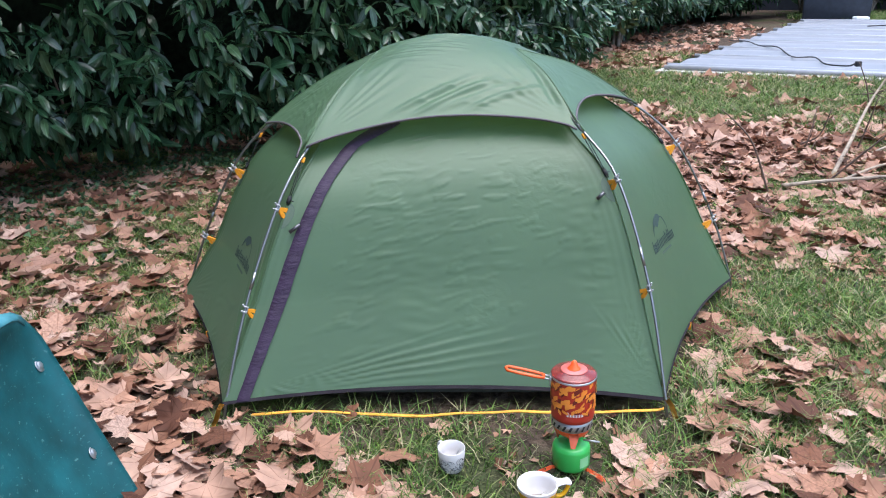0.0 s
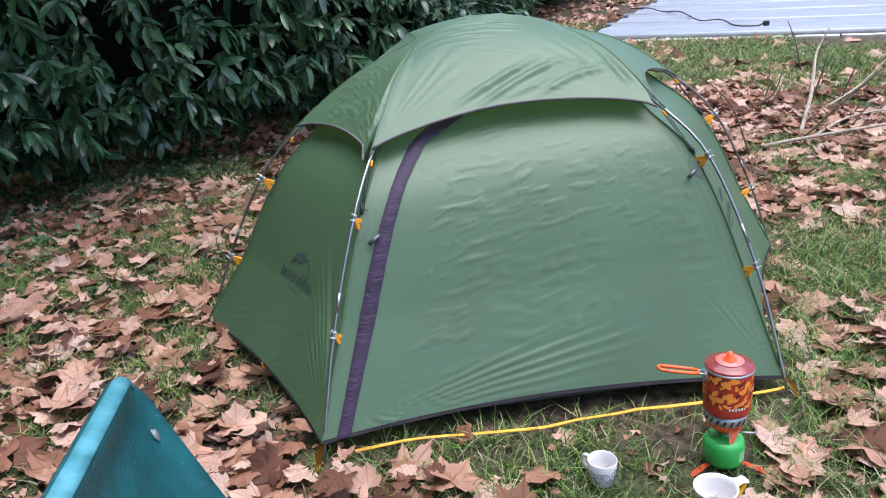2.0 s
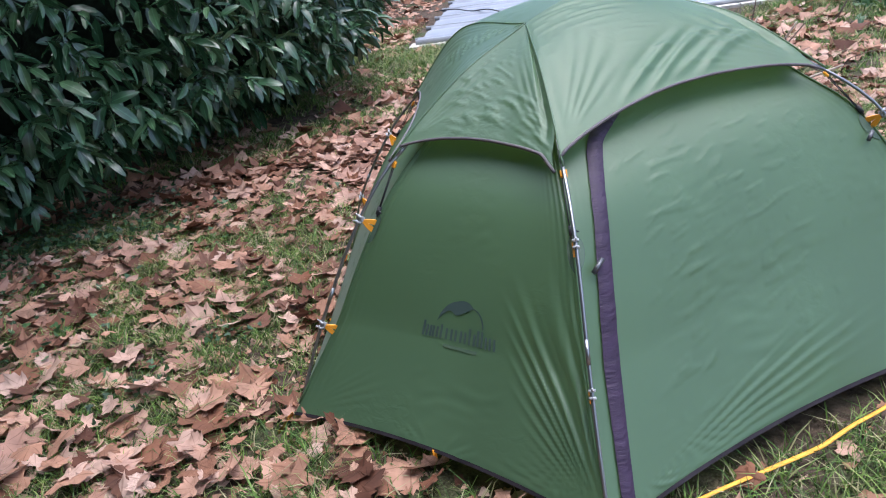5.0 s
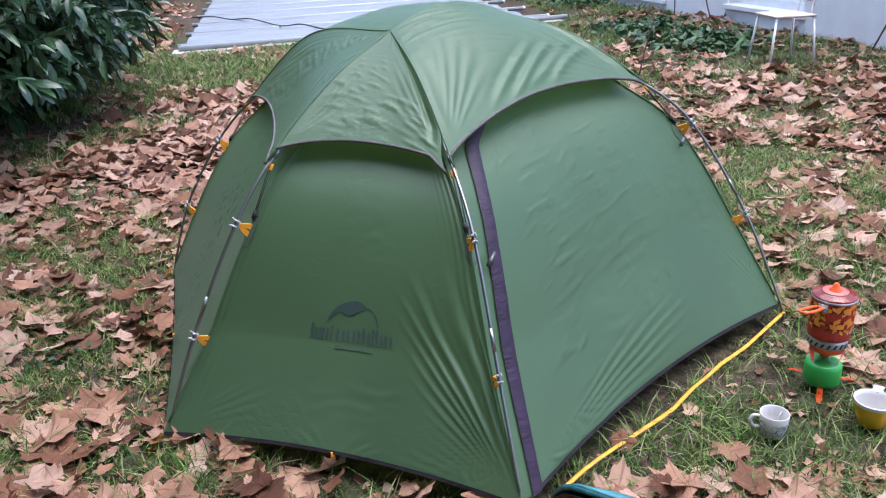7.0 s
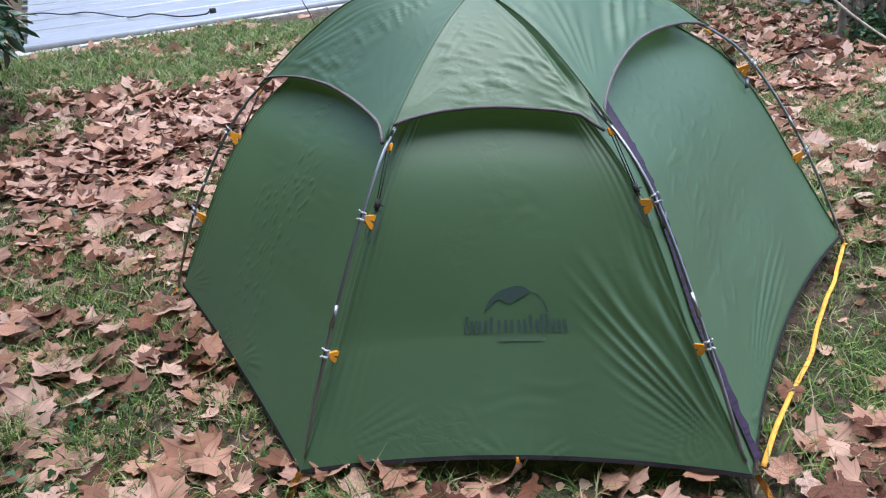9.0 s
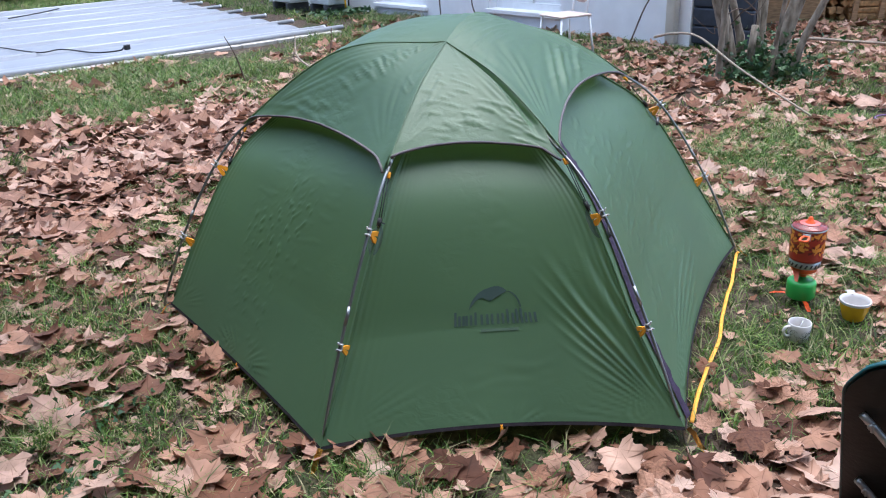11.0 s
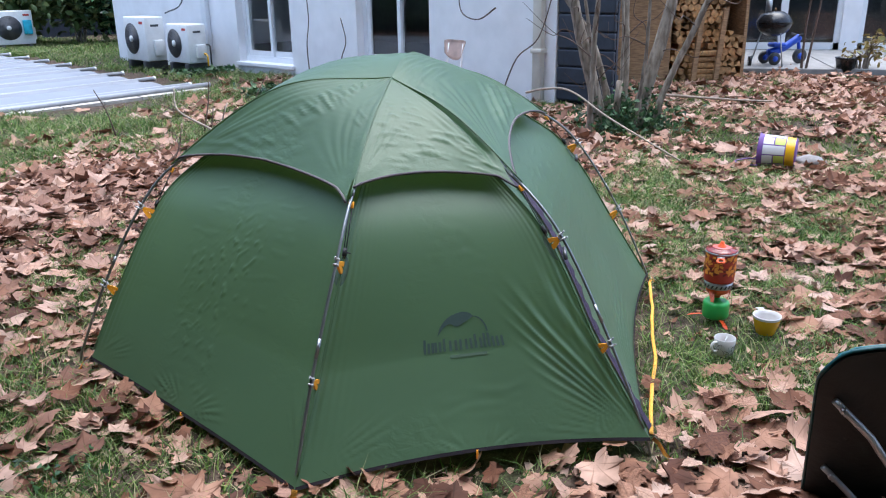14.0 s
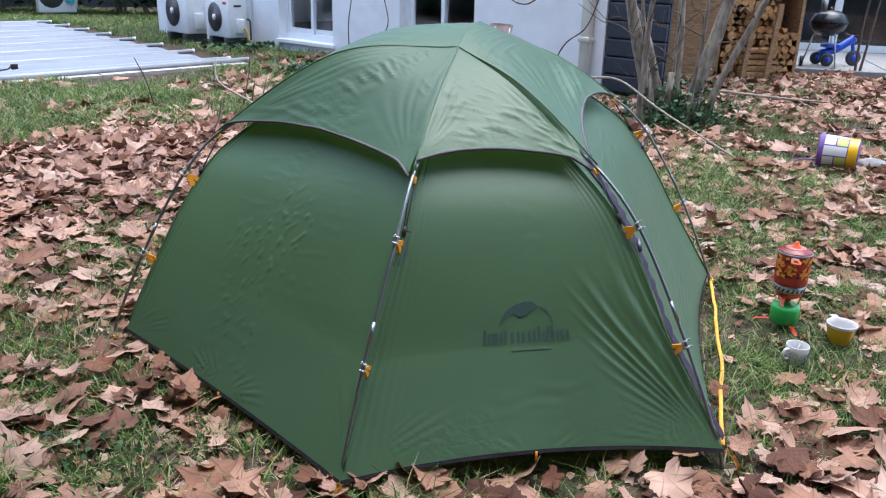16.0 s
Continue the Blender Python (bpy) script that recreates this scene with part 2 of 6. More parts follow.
M_SLATE = mat("blue_grey_slat", (0.030, 0.038, 0.056), 0.5, vary=0.12, bump=0.15)
M_WOOD = mat("timber", (0.40, 0.24, 0.12), 0.75, vary=0.2, scale=10, bump=0.3, stretch=(1, 1, 6))
M_LOG = mat("split_log", (0.52, 0.295, 0.125), 0.85, vary=0.2, scale=30, bump=0.5, per="object")
M_AC = mat("white_enamel", (0.76, 0.76, 0.75), 0.4, vary=0.03, bump=0.02)
M_GRILLE = mat("dark_grille", (0.05, 0.05, 0.055), 0.5, bump=0.1)
M_FAN = mat("grey_fan_grille", (0.13, 0.13, 0.145), 0.5, bump=0.1)
M_RED = mat("red_mark", (0.5, 0.06, 0.05), 0.5, bump=0)
M_BLUE = mat("blue_plastic", (0.02, 0.08, 0.55), 0.35, bump=0.03)
M_CYAN = mat("cyan_plastic", (0.05, 0.45, 0.62), 0.4, bump=0.03)
M_ENAMEL_BLACK = mat("black_enamel", (0.015, 0.015, 0.017), 0.25, bump=0.02)
M_PATIO = mat("patio_stone", (0.27, 0.26, 0.25), 0.85, vary=0.08, scale=6, bump=0.3)
M_PLY = mat("brown_plywood", (0.70, 0.56, 0.50), 0.5, vary=0.12, scale=8, bump=0.1)
M_TEAL = enamel_material()
# paler teal puts the skylight on the upturned lip into its colour
M_LIP_SKYLIT = mat("skylit_enamel", (0.09, 0.26, 0.31), 0.4, vary=0.2, scale=14, bump=0.1, tint=(0.03, 0.14, 0.16))
# shade on the tray's outer side, put into a near-black colour
M_UNDER_SHADE = mat("underside_shade", (0.005, 0.010, 0.011), 0.6, vary=0.3, scale=8, bump=0.2)
M_STEEL = mat("galvanised_steel", (0.45, 0.46, 0.47), 0.4, 0.8, vary=0.12, bump=0.1)
M_POT = mat("red_pot_sleeve", (0.42, 0.03, 0.015), 0.4, vary=0.08, bump=0.05)
M_POT_ORANGE = mat("orange_flame_patch", (0.85, 0.30, 0.04), 0.4, vary=0.08, bump=0.05)
M_POT_DARK = mat("maroon_patch", (0.16, 0.015, 0.01), 0.45, vary=0.08, bump=0.05)
M_LID = mat("translucent_red_lid", (0.48, 0.07, 0.06), 0.25, vary=0.05, bump=0.02)
M_LID.node_tree.nodes["Principled BSDF"].inputs["Transmission Weight"].default_value = 0.65
M_LID.node_tree.nodes["Principled BSDF"].inputs["Roughness"].default_value = 0.08
M_LID_CENTRE = mat("pink_lid_centre", (0.55, 0.13, 0.11), 0.3, vary=0.05, bump=0.02)
M_HANDLE = mat("orange_red_handle", (0.80, 0.11, 0.02), 0.4, vary=0.05, bump=0.03)
M_CAN = mat("green_canister", (0.05, 0.40, 0.08), 0.3, vary=0.05, bump=0.02)
M_CAN_PRINT = mat("pale_green_print", (0.24, 0.55, 0.27), 0.4, vary=0.05, bump=0)
M_WHITE = mat("white_glaze", (0.64, 0.62, 0.62), 0.25, vary=0.02, bump=0.01)
M_COFFEE = mat("coffee_stain", (0.42, 0.35, 0.32), 0.3, vary=0.08, bump=0)
M_YELLOW = mat("yellow_glaze", (0.75, 0.42, 0.01), 0.25, vary=0.03, bump=0.01)
M_LILAC = mat("purple_plastic", (0.17, 0.075, 0.29), 0.4, bump=0.03)
M_LIME = mat("lime_patch", (0.50, 0.56, 0.10), 0.5, bump=0.02)
M_CLOTH_GREY = mat("grey_stone", (0.30, 0.28, 0.27), 0.9, vary=0.15, bump=0.4)


def glass_material():
    m = bpy.data.materials.new("window_glass")
    m.use_nodes = True
    b = m.node_tree.nodes["Principled BSDF"]
    b.inputs["Base Color"].default_value = (0.9, 0.94, 0.95, 1)
    b.inputs["Roughness"].default_value, b.inputs["Transmission Weight"].default_value = 0.02, 1.0
    return m


M_GLASS = glass_material()


# ---- mesh helpers ----
def thing(name, label="", category="", group="", kind="", at=(0, 0, 0)):
    ob = new(name)
    ob.location = at
    ob.empty_display_size = 0.1
    return tagged(ob, label, category, group, kind)


def part(name, bm, material, parent=None, label="", smooth=True):
    """Links a bmesh as one mesh object under a thing or under a part."""
    me = bpy.data.meshes.new(name)
    bm.to_mesh(me)
    bm.free()
    me.materials.append(material)
    if smooth:
        me.polygons.foreach_set("use_smooth", [True] * len(me.polygons))
    ob = new(name, me)
    if parent is not None:
        ob.parent = parent
    return tagged(ob, label) if label else ob


def raw(name, verts, faces, material, parent=None, label="", smooth=True, uv=None):
    me = bpy.data.meshes.new(name)
    me.from_pydata([tuple(v) for v in verts], [], [tuple(f) for f in faces])
    if uv is not None:
        lay = me.uv_layers.new(name="leaf")
        idx = np.empty(len(me.loops), dtype=np.int32)
        me.loops.foreach_get("vertex_index", idx)
        lay.data.foreach_set("uv", np.asarray(uv, dtype=np.float32)[idx].ravel())
    me.materials.append(material)
    if smooth:
        me.polygons.foreach_set("use_smooth", [True] * len(me.polygons))
    ob = new(name, me)
    if parent is not None:
        ob.parent = parent
    return tagged(ob, label) if label else ob


def grid_mesh(bm, pts):
    """A sheet from rows of points."""
    rows = [[bm.verts.new(p) for p in row] for row in pts]
    for a, b in zip(rows, rows[1:]):
        for i in range(len(a) - 1):
            bm.faces.new((a[i], a[i + 1], b[i + 1], b[i]))
    return bm


def add_tube(bm, pts, r, n=8, taper=None):
    pts = [Vector(p) for p in pts]
    rings, ref = [], None
    for i, p in enumerate(pts):
        d = (pts[min(i + 1, len(pts) - 1)] - pts[max(i - 1, 0)]).normalized()
        if ref is None:
            ref = d.orthogonal().normalized()
        ref = (ref - d * ref.dot(d)).normalized()
        q = d.cross(ref)
        rr = r if taper is None else r + (taper - r) * i / (len(pts) - 1)
        rings.append([bm.verts.new(p + (ref * math.cos(2 * math.pi * k / n) + q * math.sin(2 * math.pi * k / n)) * rr) for k in range(n)])
    for a, b in zip(rings, rings[1:]):
        for k in range(n):
            bm.faces.new((a[k], a[(k + 1) % n], b[(k + 1) % n], b[k]))
    bm.faces.new(list(reversed(rings[0])))
    bm.faces.new(rings[-1])
    return bm


def tube(pts, r, n=8, taper=None):
    return add_tube(bmesh.new(), pts, r, n, taper)


def add_box(bm, lo, hi, m=None, bevel=0.0):
    lo, hi = Vector(lo), Vector(hi)
    r = bmesh.ops.create_cube(bm, size=1.0)
    vs = r["verts"]
    bmesh.ops.scale(bm, vec=hi - lo, verts=vs)
    bmesh.ops.translate(bm, vec=(lo + hi) / 2, verts=vs)
    if bevel:
        es = list({e for v in vs for e in v.link_edges})
        res = bmesh.ops.bevel(bm, geom=es, offset=bevel, segments=2, affect="EDGES", profile=0.5)
        vs = list({v for f in res["faces"] for v in f.verts} | {v for v in vs if v.is_valid})
    if m is not None:
        bmesh.ops.transform(bm, matrix=m, verts=vs)
    return bm


def box(lo, hi, m=None, bevel=0.0):
    return add_box(bmesh.new(), lo, hi, m, bevel)


def lathe(profile, n=32, bm=None, axis=(0, 0), cap=True):
    """Turned shape from (radius, height) pairs."""
    bm = bm or bmesh.new()
    rings = []
    for r, z in profile:
        rings.append([bm.verts.new((axis[0] + r * math.cos(2 * math.pi * k / n), axis[1] + r * math.sin(2 * math.pi * k / n), z)) for k in range(n)])
    for a, b in zip(rings, rings[1:]):
        for k in range(n):
            bm.faces.new((a[k], a[(k + 1) % n], b[(k + 1) % n], b[k]))
    if cap and profile[0][0] > 1e-5:
        bm.faces.new(list(reversed(rings[0])))
    if cap and profile[-1][0] > 1e-5:
        bm.faces.new(rings[-1])
    return bm


def catmull(ps, n):
    """Smooth line through points."""
    ps = [Vector(p) for p in ps]
    q = [ps[0] * 2 - ps[1], *ps, ps[-1] * 2 - ps[-2]]
    out = []
    for i in range(1, len(q) - 2):
        for k in range(n):
            t = k / n
            a, b, c, d = q[i - 1], q[i], q[i + 1], q[i + 2]
            out.append(0.5 * (2 * b + (c - a) * t + (2 * a - 5 * b + 4 * c - d) * t * t + (3 * b - a - 3 * c + d) * t ** 3))
    return out + [ps[-1]]


def smooth01(x, a, b):
    t = min(1.0, max(0.0, (x - a) / (b - a)))
    return t * t * (3 - 2 * t)


def ground_z(x, y):
    """Uneven lawn height."""
    near = 0.018 * noise.noise(Vector((x * 1.1, y * 1.1, 3.0))) + 0.03 * noise.noise(Vector((x * 0.35, y * 0.35, 7.0)))
    return near - 0.012


# ---- ground ----
def build_ground():
    xs = np.unique(np.concatenate([np.linspace(-200, -8, 9), np.linspace(-8, 16, 121), np.linspace(16, 200, 9)]))
    ys = np.unique(np.concatenate([np.linspace(-200, -6, 9), np.linspace(-6, 18, 121), np.linspace(18, 200, 9)]))
    verts = [(x, y, ground_z(x, y)) for y in ys for x in xs]
    w = len(xs)
    faces = [(j * w + i, j * w + i + 1, (j + 1) * w + i + 1, (j + 1) * w + i) for j in range(len(ys) - 1) for i in range(w - 1)]
    g = raw("ground", verts, faces, M_GROUND)
    return tagged(g, "damp garden lawn with soil patches and fallen leaves", "ground", kind="structure")


GROUND = build_ground()

# ---- tent ----
HUB_L, HUB_R = Vector((-0.258, 0.928, 1.050)), Vector((0.27, 0.94, 1.050))
# each pole from its foot past the two clips and the roof corner
POLES = {
    "A": ((-0.715, 0.0, 0.0), (-0.645, 0.145, 0.325), (-0.55, 0.311, 0.621), (-0.468, 0.473, 0.785)),
    "B": ((0.715, 0.0, 0.0), (0.667, 0.171, 0.377), (0.581, 0.358, 0.690), (0.468, 0.510, 0.840)),
    "C": ((1.235, 1.065, 0.0), (1.135, 1.105, 0.305), (0.955, 1.11, 0.638), (0.748, 1.092, 0.822)),
    "D": ((0.62, 2.11, 0.0), (0.575, 1.97, 0.320), (0.45, 1.86, 0.592), (0.35, 1.74, 0.765)),
    "E": ((-0.555, 2.126, 0.0), (-0.505, 1.99, 0.318), (-0.375, 1.885, 0.586), (-0.277, 1.758, 0.749)),
    "F": ((-1.17, 0.972, 0.0), (-1.037, 0.947, 0.310), (-0.874, 0.917, 0.609), (-0.72, 0.914, 0.779)),
}
FEET = {k: p[0][:2] for k, p in POLES.items()}
HUBS = {k: HUB_L if k in "AEF" else HUB_R for k in POLES}
RISE = {"A": 0.038, "B": 0.038, "C": 0.036, "D": 0.10, "E": 0.11, "F": 0.03}
KNOTS = (0.0, 0.17, 0.36, 0.485, 0.74, 1.0)


def pole_curve(k):
    a, b, c, d = (Vector(p) for p in POLES[k])
    mid = d.lerp(HUBS[k], 0.5) + Vector((0, 0, RISE[k]))
    fine = catmull([a, b, c, d, mid, HUBS[k]], 12)
    s = [KNOTS[i] + (KNOTS[i + 1] - KNOTS[i]) * q / 12 for i in range(5) for q in range(12)] + [1.0]
    return s, np.array(fine)


CURVES = {k: pole_curve(k) for k in POLES}


def spine(k, s):
    """The line of one pole, from foot (0) to hub (1)."""
    ss, ps = CURVES[k]
    return Vector([float(np.interp(s, ss, ps[:, c])) for c in range(3)])


def outward(k, s):
    f, h = Vector((*FEET[k], 0)), HUBS[k]
    o = (f - h)
    o.z = 0
    o.normalize()
    up = 0.25 + 0.75 * smooth01(s, 0.2, 0.9)
    return (o * (1.05 - 1.05 * smooth01(s, 0.3, 1.0)) + Vector((0, 0, up))).normalized()


def pole_at(k, s):
    return spine(k, s) - outward(k, s) * (0.007 * smooth01(s, 0.45, 0.5))


# hem corners of the fly, held a little above the grass by the foot straps
CORNERS = {"A": (-0.712, 0.012, 0.050), "B": (0.706, 0.028, 0.052), "C": (1.222, 1.062, 0.040), "D": (0.625, 2.03, 0.050), "E": (-0.592, 2.03, 0.052), "F": (-1.170, 0.960, 0.044)}


def seam_at(k, s):
    q = max(s, 0.17)
    p = spine(k, q) - outward(k, q) * (0.030 + 0.024 * smooth01(q, 0.05, 0.2))
    return Vector(CORNERS[k]).lerp(p, s / 0.17) if s < 0.17 else p


def cap_at(k, s):
    return spine(k, s) + outward(k, s) * 0.007


PANELS = [("A", "B"), ("B", "C"), ("C", "D"), ("D", "E"), ("E", "F"), ("F", "A")]
HEM_IN = {"AB": 0.055, "BC": 0.05, "CD": 0.03, "DE": 0.04, "EF": 0.012, "FA": 0.03}
HEM_UP = {"AB": 0.022, "BC": 0.02, "CD": 0.02, "DE": 0.02, "EF": 0.0, "FA": 0.026}
BODY_TOP = 0.8


def body_point(i, j, u, v, lift=0.0):
    s = v * BODY_TOP
    a, b = seam_at(i, s), seam_at(j, s)
    p = a.lerp(b, u)
    key = i + j
    c = Vector((0, 0.97, 0))
    mid = (Vector((*FEET[i], 0)) + Vector((*FEET[j], 0))) / 2
    inw = (c - mid).normalized()
    arch = 4 * u * (1 - u)
    p += inw * arch * (HEM_IN[key] * (1 - v) ** 2 + 0.012 * math.sin(math.pi * v))
    p.z += HEM_UP[key] * arch * (1 - v) ** 3
    wide = (Vector((*FEET[j], 0)) - Vector((*FEET[i], 0))).length
    x, y = u * wide, v * 0.95
    n = -inw * 0.86 + Vector((0, 0, 0.5))
    along = (Vector((*FEET[j], 0)) - Vector((*FEET[i], 0))).normalized()
    corner = (seam_at(i, 0.0), seam_at(j, 0.0))
    d = 0.0
    # folds fanned out of the lower corners
    for cx, amp, lo, hi, reach, count in FOLDS.get(key, ()):
        dx, dy = abs((p - corner[cx > 0.7]).dot(along)) if cx != 0.5 else abs(x - cx * wide), max(0.0, p.z - 0.05) * 1.13
        r = math.hypot(dx, dy)
        th = math.degrees(math.atan2(dy, dx))
        w = smooth01(th, lo, lo + 8) * (1 - smooth01(th, hi - 6, hi)) * smooth01(r, 0.03, 0.20 if cx != 0.5 else 0.10)
        ph = math.radians(th) * count / (2 * math.pi) + 0.22 * noise.noise(Vector((x * 5, y * 5, 2.0 + cx))) + 1.3 * noise.noise(Vector((th * 0.07, 8.0, cx)))
        own = 0.5 + 0.5 * math.sin(12.9898 * math.floor(ph) + 3.1 * cx)
        far = reach * (0.5 + 0.65 * own)
        f = ph - math.floor(ph)
        ridge = math.exp(-((f - 0.42) / 0.17) ** 2) - 0.45 * math.exp(-((f - 0.78) / 0.12) ** 2)
        d += amp * w * ridge * (0.45 + 0.75 * own) * (1 - smooth01(r, far * 0.5, far))
    # short slack creases over the cloth
    m = smooth01(noise.noise(Vector((x * 2.6, y * 2.6, 9.0))), -0.08 if key == "AB" else 0.02, 0.32)
    if key == "EF":
        m *= 0.4
    if key in ("FA", "BC"):
        m *= smooth01(math.hypot((u - 0.5) / 0.24, (v - 0.26) / 0.13), 0.8, 1.3)
    d += 0.0014 * m * noise.noise(Vector((x * 11 + y * 3, y * 60 - x * 6 + 1.5 * noise.noise(Vector((x * 5, y * 5, 1.0))), 5.0))) * smooth01(v, 0.02, 0.12) * smooth01(min(u, 1 - u), 0.02, 0.12)
    # short slanting creases in loose patches
    if key in ("AB", "EF", "BC"):
        a, b = x, y - x * 0.06 + 0.012 * noise.noise(Vector((x * 6, y * 6, 2.0)))
        stroke = smooth01(noise.noise(Vector((a * 8, b * 62, 15.0))), 0.12, 0.45)
        patchy = smooth01(noise.noise(Vector((x * 3.0, y * 3.0, 21.0))), -0.22 if key == "AB" else 0.05, 0.25)
        if key == "BC":
            patchy *= smooth01(math.hypot((u - 0.5) / 0.24, (v - 0.26) / 0.13), 0.8, 1.3)
        d += (0.0019 if key == "AB" else 0.0007) * (1 - 0.6 * v) * stroke * patchy * smooth01(v, 0.02, 0.1) * smooth01(min(u, 1 - u), 0.03, 0.12)
    # small crisp dents low on the door
    if key == "AB":
        nick = smooth01(noise.noise(Vector((x * 11 + y * 5, y * 72 - x * 12, 41.0))), 0.22, 0.50)
        d += 0.0013 * nick * (1 - smooth01(v, 0.45, 0.8)) * smooth01(noise.noise(Vector((x * 3.4, y * 3.4, 43.0))), -0.25, 0.15) * smooth01(min(u, 1 - u), 0.03, 0.1) * smooth01(v, 0.02, 0.08)
    # a loose patch of small crumpled dents
    if key == "EF":
        heart = math.exp(-((u - 0.47) / 0.20) ** 2 - ((v - 0.30) / 0.22) ** 2)
        tick = smooth01(noise.noise(Vector((x * 30 + y * 16, y * 74 - x * 40, 31.0))), 0.22, 0.50)
        d += 0.0030 * tick * smooth01(heart + 0.5 * noise.noise(Vector((x * 7, y * 7, 33.0))), 0.35, 0.8)
    # folds lying along the seams
    e = min(u, 1 - u) * wide
    d += (0.0006 if key == "AB" else 0.0035) * math.exp(-e / 0.035) * math.sin(e * 210 + 1.5 * noise.noise(Vector((x * 2, y * 4, 3.0)))) * smooth01(v, 0.02, 0.1)
    return p + n * (d + lift)


# (corner, depth, first and last angle, reach, number of folds)
FOLDS = {
    "FA": ((1.0, 0.0065, 4, 78, 0.60, 76), (0.0, 0.0012, 12, 66, 0.34, 60), (0.5, 0.004, 12, 80, 0.16, 34)),
    "AB": ((1.0, 0.0075, 50, 74, 0.58, 110), (0.0, 0.002, 50, 82, 0.42, 70), (0.0, 0.0028, 0, 19, 1.0, 150), (1.0, 0.003, 6, 46, 0.3, 60)),
    "BC": ((0.0, 0.006, 30, 78, 0.5, 60), (1.0, 0.004, 20, 70, 0.3, 50)),
    "EF": ((0.5, 0.0045, 5, 60, 0.24, 44), (1.0, 0.003, 18, 76, 0.30, 60), (0.0, 0.004, 14, 62, 0.24, 64)),
    "CD": ((0.0, 0.004, 20, 70, 0.3, 40),),
    "DE": ((0.0, 0.006, 40, 78, 0.5, 46), (1.0, 0.006, 40, 78, 0.5, 46)),
}
ARCH = {"AB": (0.485, 0.562, 0.475), "BC": (0.505, 0.585, 0.485), "CD": (0.47, 0.54, 0.47), "DE": (0.47, 0.57, 0.47), "EF": (0.485, 0.540, 0.462), "FA": (0.494, 0.538, 0.460)}
TUCK = {"AB": 0.020, "FA": 0.028, "EF": 0.014}


def arch_s(i, j, u):
    a, m, b = ARCH[i + j]
    base = a + (b - a) * u
    return base + (m - (a + b) / 2) * (4 * u * (1 - u)) ** 0.75


def cap_point(i, j, u, w, lift=0.0):
    """w: 0 at the arched edge, 1 at the hub or ridge."""
    s0 = arch_s(i, j, u)
    s = s0 + (1 - s0) * w
    a, b = cap_at(i, s), cap_at(j, s)
    p = a.lerp(b, u)
    bow = 4 * u * (1 - u)
    if i + j in ("AB", "DE"):
        p.z += 0.058 * bow * smooth01(s, 0.45, 1.0)
    else:
        p.z -= 0.012 * bow * (1 - w)
    # the roof corner hangs free of the pole, drawn in by its cord
    p += (a - b).normalized() * TUCK.get(i + j, 0.012) * smooth01(u, 0.86, 1.0) * (1 - smooth01(w, 0.0, 0.22))
    x, y = u * 1.0, w * 0.6
    n = (outward(i, s) + outward(j, s)).normalized()
    d = 0.0022 * smooth01(noise.noise(Vector((x * 2.4, y * 3, 4.0 + ord(i)))), -0.15, 0.3) * noise.noise(Vector((x * 3.0 + y * 7, y * 13 - x * 9, ord(j) * 0.7)))
    slack = smooth01(noise.noise(Vector((x * 3.1, y * 3.1, 2.0 + ord(j)))), -0.15, 0.3)
    d += (0.0040 if i + j == "EF" else 0.0026) * slack * smooth01(noise.noise(Vector((x * 6 + y * 3, y * 60 + x * 9, ord(i) * 0.3))), 0.05, 0.45)
    if i + j == "AB":
        for u0, deep in ((0.20, 0.006), (0.31, 0.009), (0.42, 0.006), (0.53, 0.008)):
            c = w - 0.75 * (u - u0) - 0.03 * noise.noise(Vector((u * 4, u0 * 9, 1.0)))
            d += deep * (math.exp(-(c / 0.027) ** 2) - 0.5 * math.exp(-((c - 0.06) / 0.03) ** 2)) * smooth01(u, u0 + 0.02, u0 + 0.16) * (1 - smooth01(u, u0 + 0.3, u0 + 0.5))
    if i + j in ("FA", "AB"):
        # valley beside the pole sleeve
        e = (1 - u) if i + j == "FA" else (1 - u) * 1.3
        d -= 0.011 * max(0.0, 1 - abs(e - 0.05) / 0.04) * smooth01(w, 0.04, 0.25) * (1 - smooth01(w, 0.75, 0.97))
    edge = smooth01(min(u, 1 - u), 0.0, 0.03)
    # slack sleeves along the pole lines
    for e in (u, 1 - u):
        d += (0.0020 if i + j == "AB" else 0.0010) * math.exp(-e / 0.07) * math.sin(e * 75 + 2.2 * noise.noise(Vector((e * 3, w * 3, ord(i))))) * smooth01(w, 0.02, 0.2) * (1 - smooth01(w, 0.7, 1.0))
    # creases drawn from the roof corners
    for e in (u, 1 - u):
        r, th = math.hypot(e, y), math.atan2(y, e + 1e-6)
        d += (0.0014 if i + j == "AB" else 0.0006) * smooth01(r, 0.05, 0.15) * (1 - smooth01(r, 0.28, 0.5)) * math.sin(th * 30 + 2 * noise.noise(Vector((e * 5, y * 5, ord(j))))) * smooth01(th, 0.25, 0.5) * (1 - smooth01(th, 1.0, 1.3))
    return p + n * (d * edge + lift)


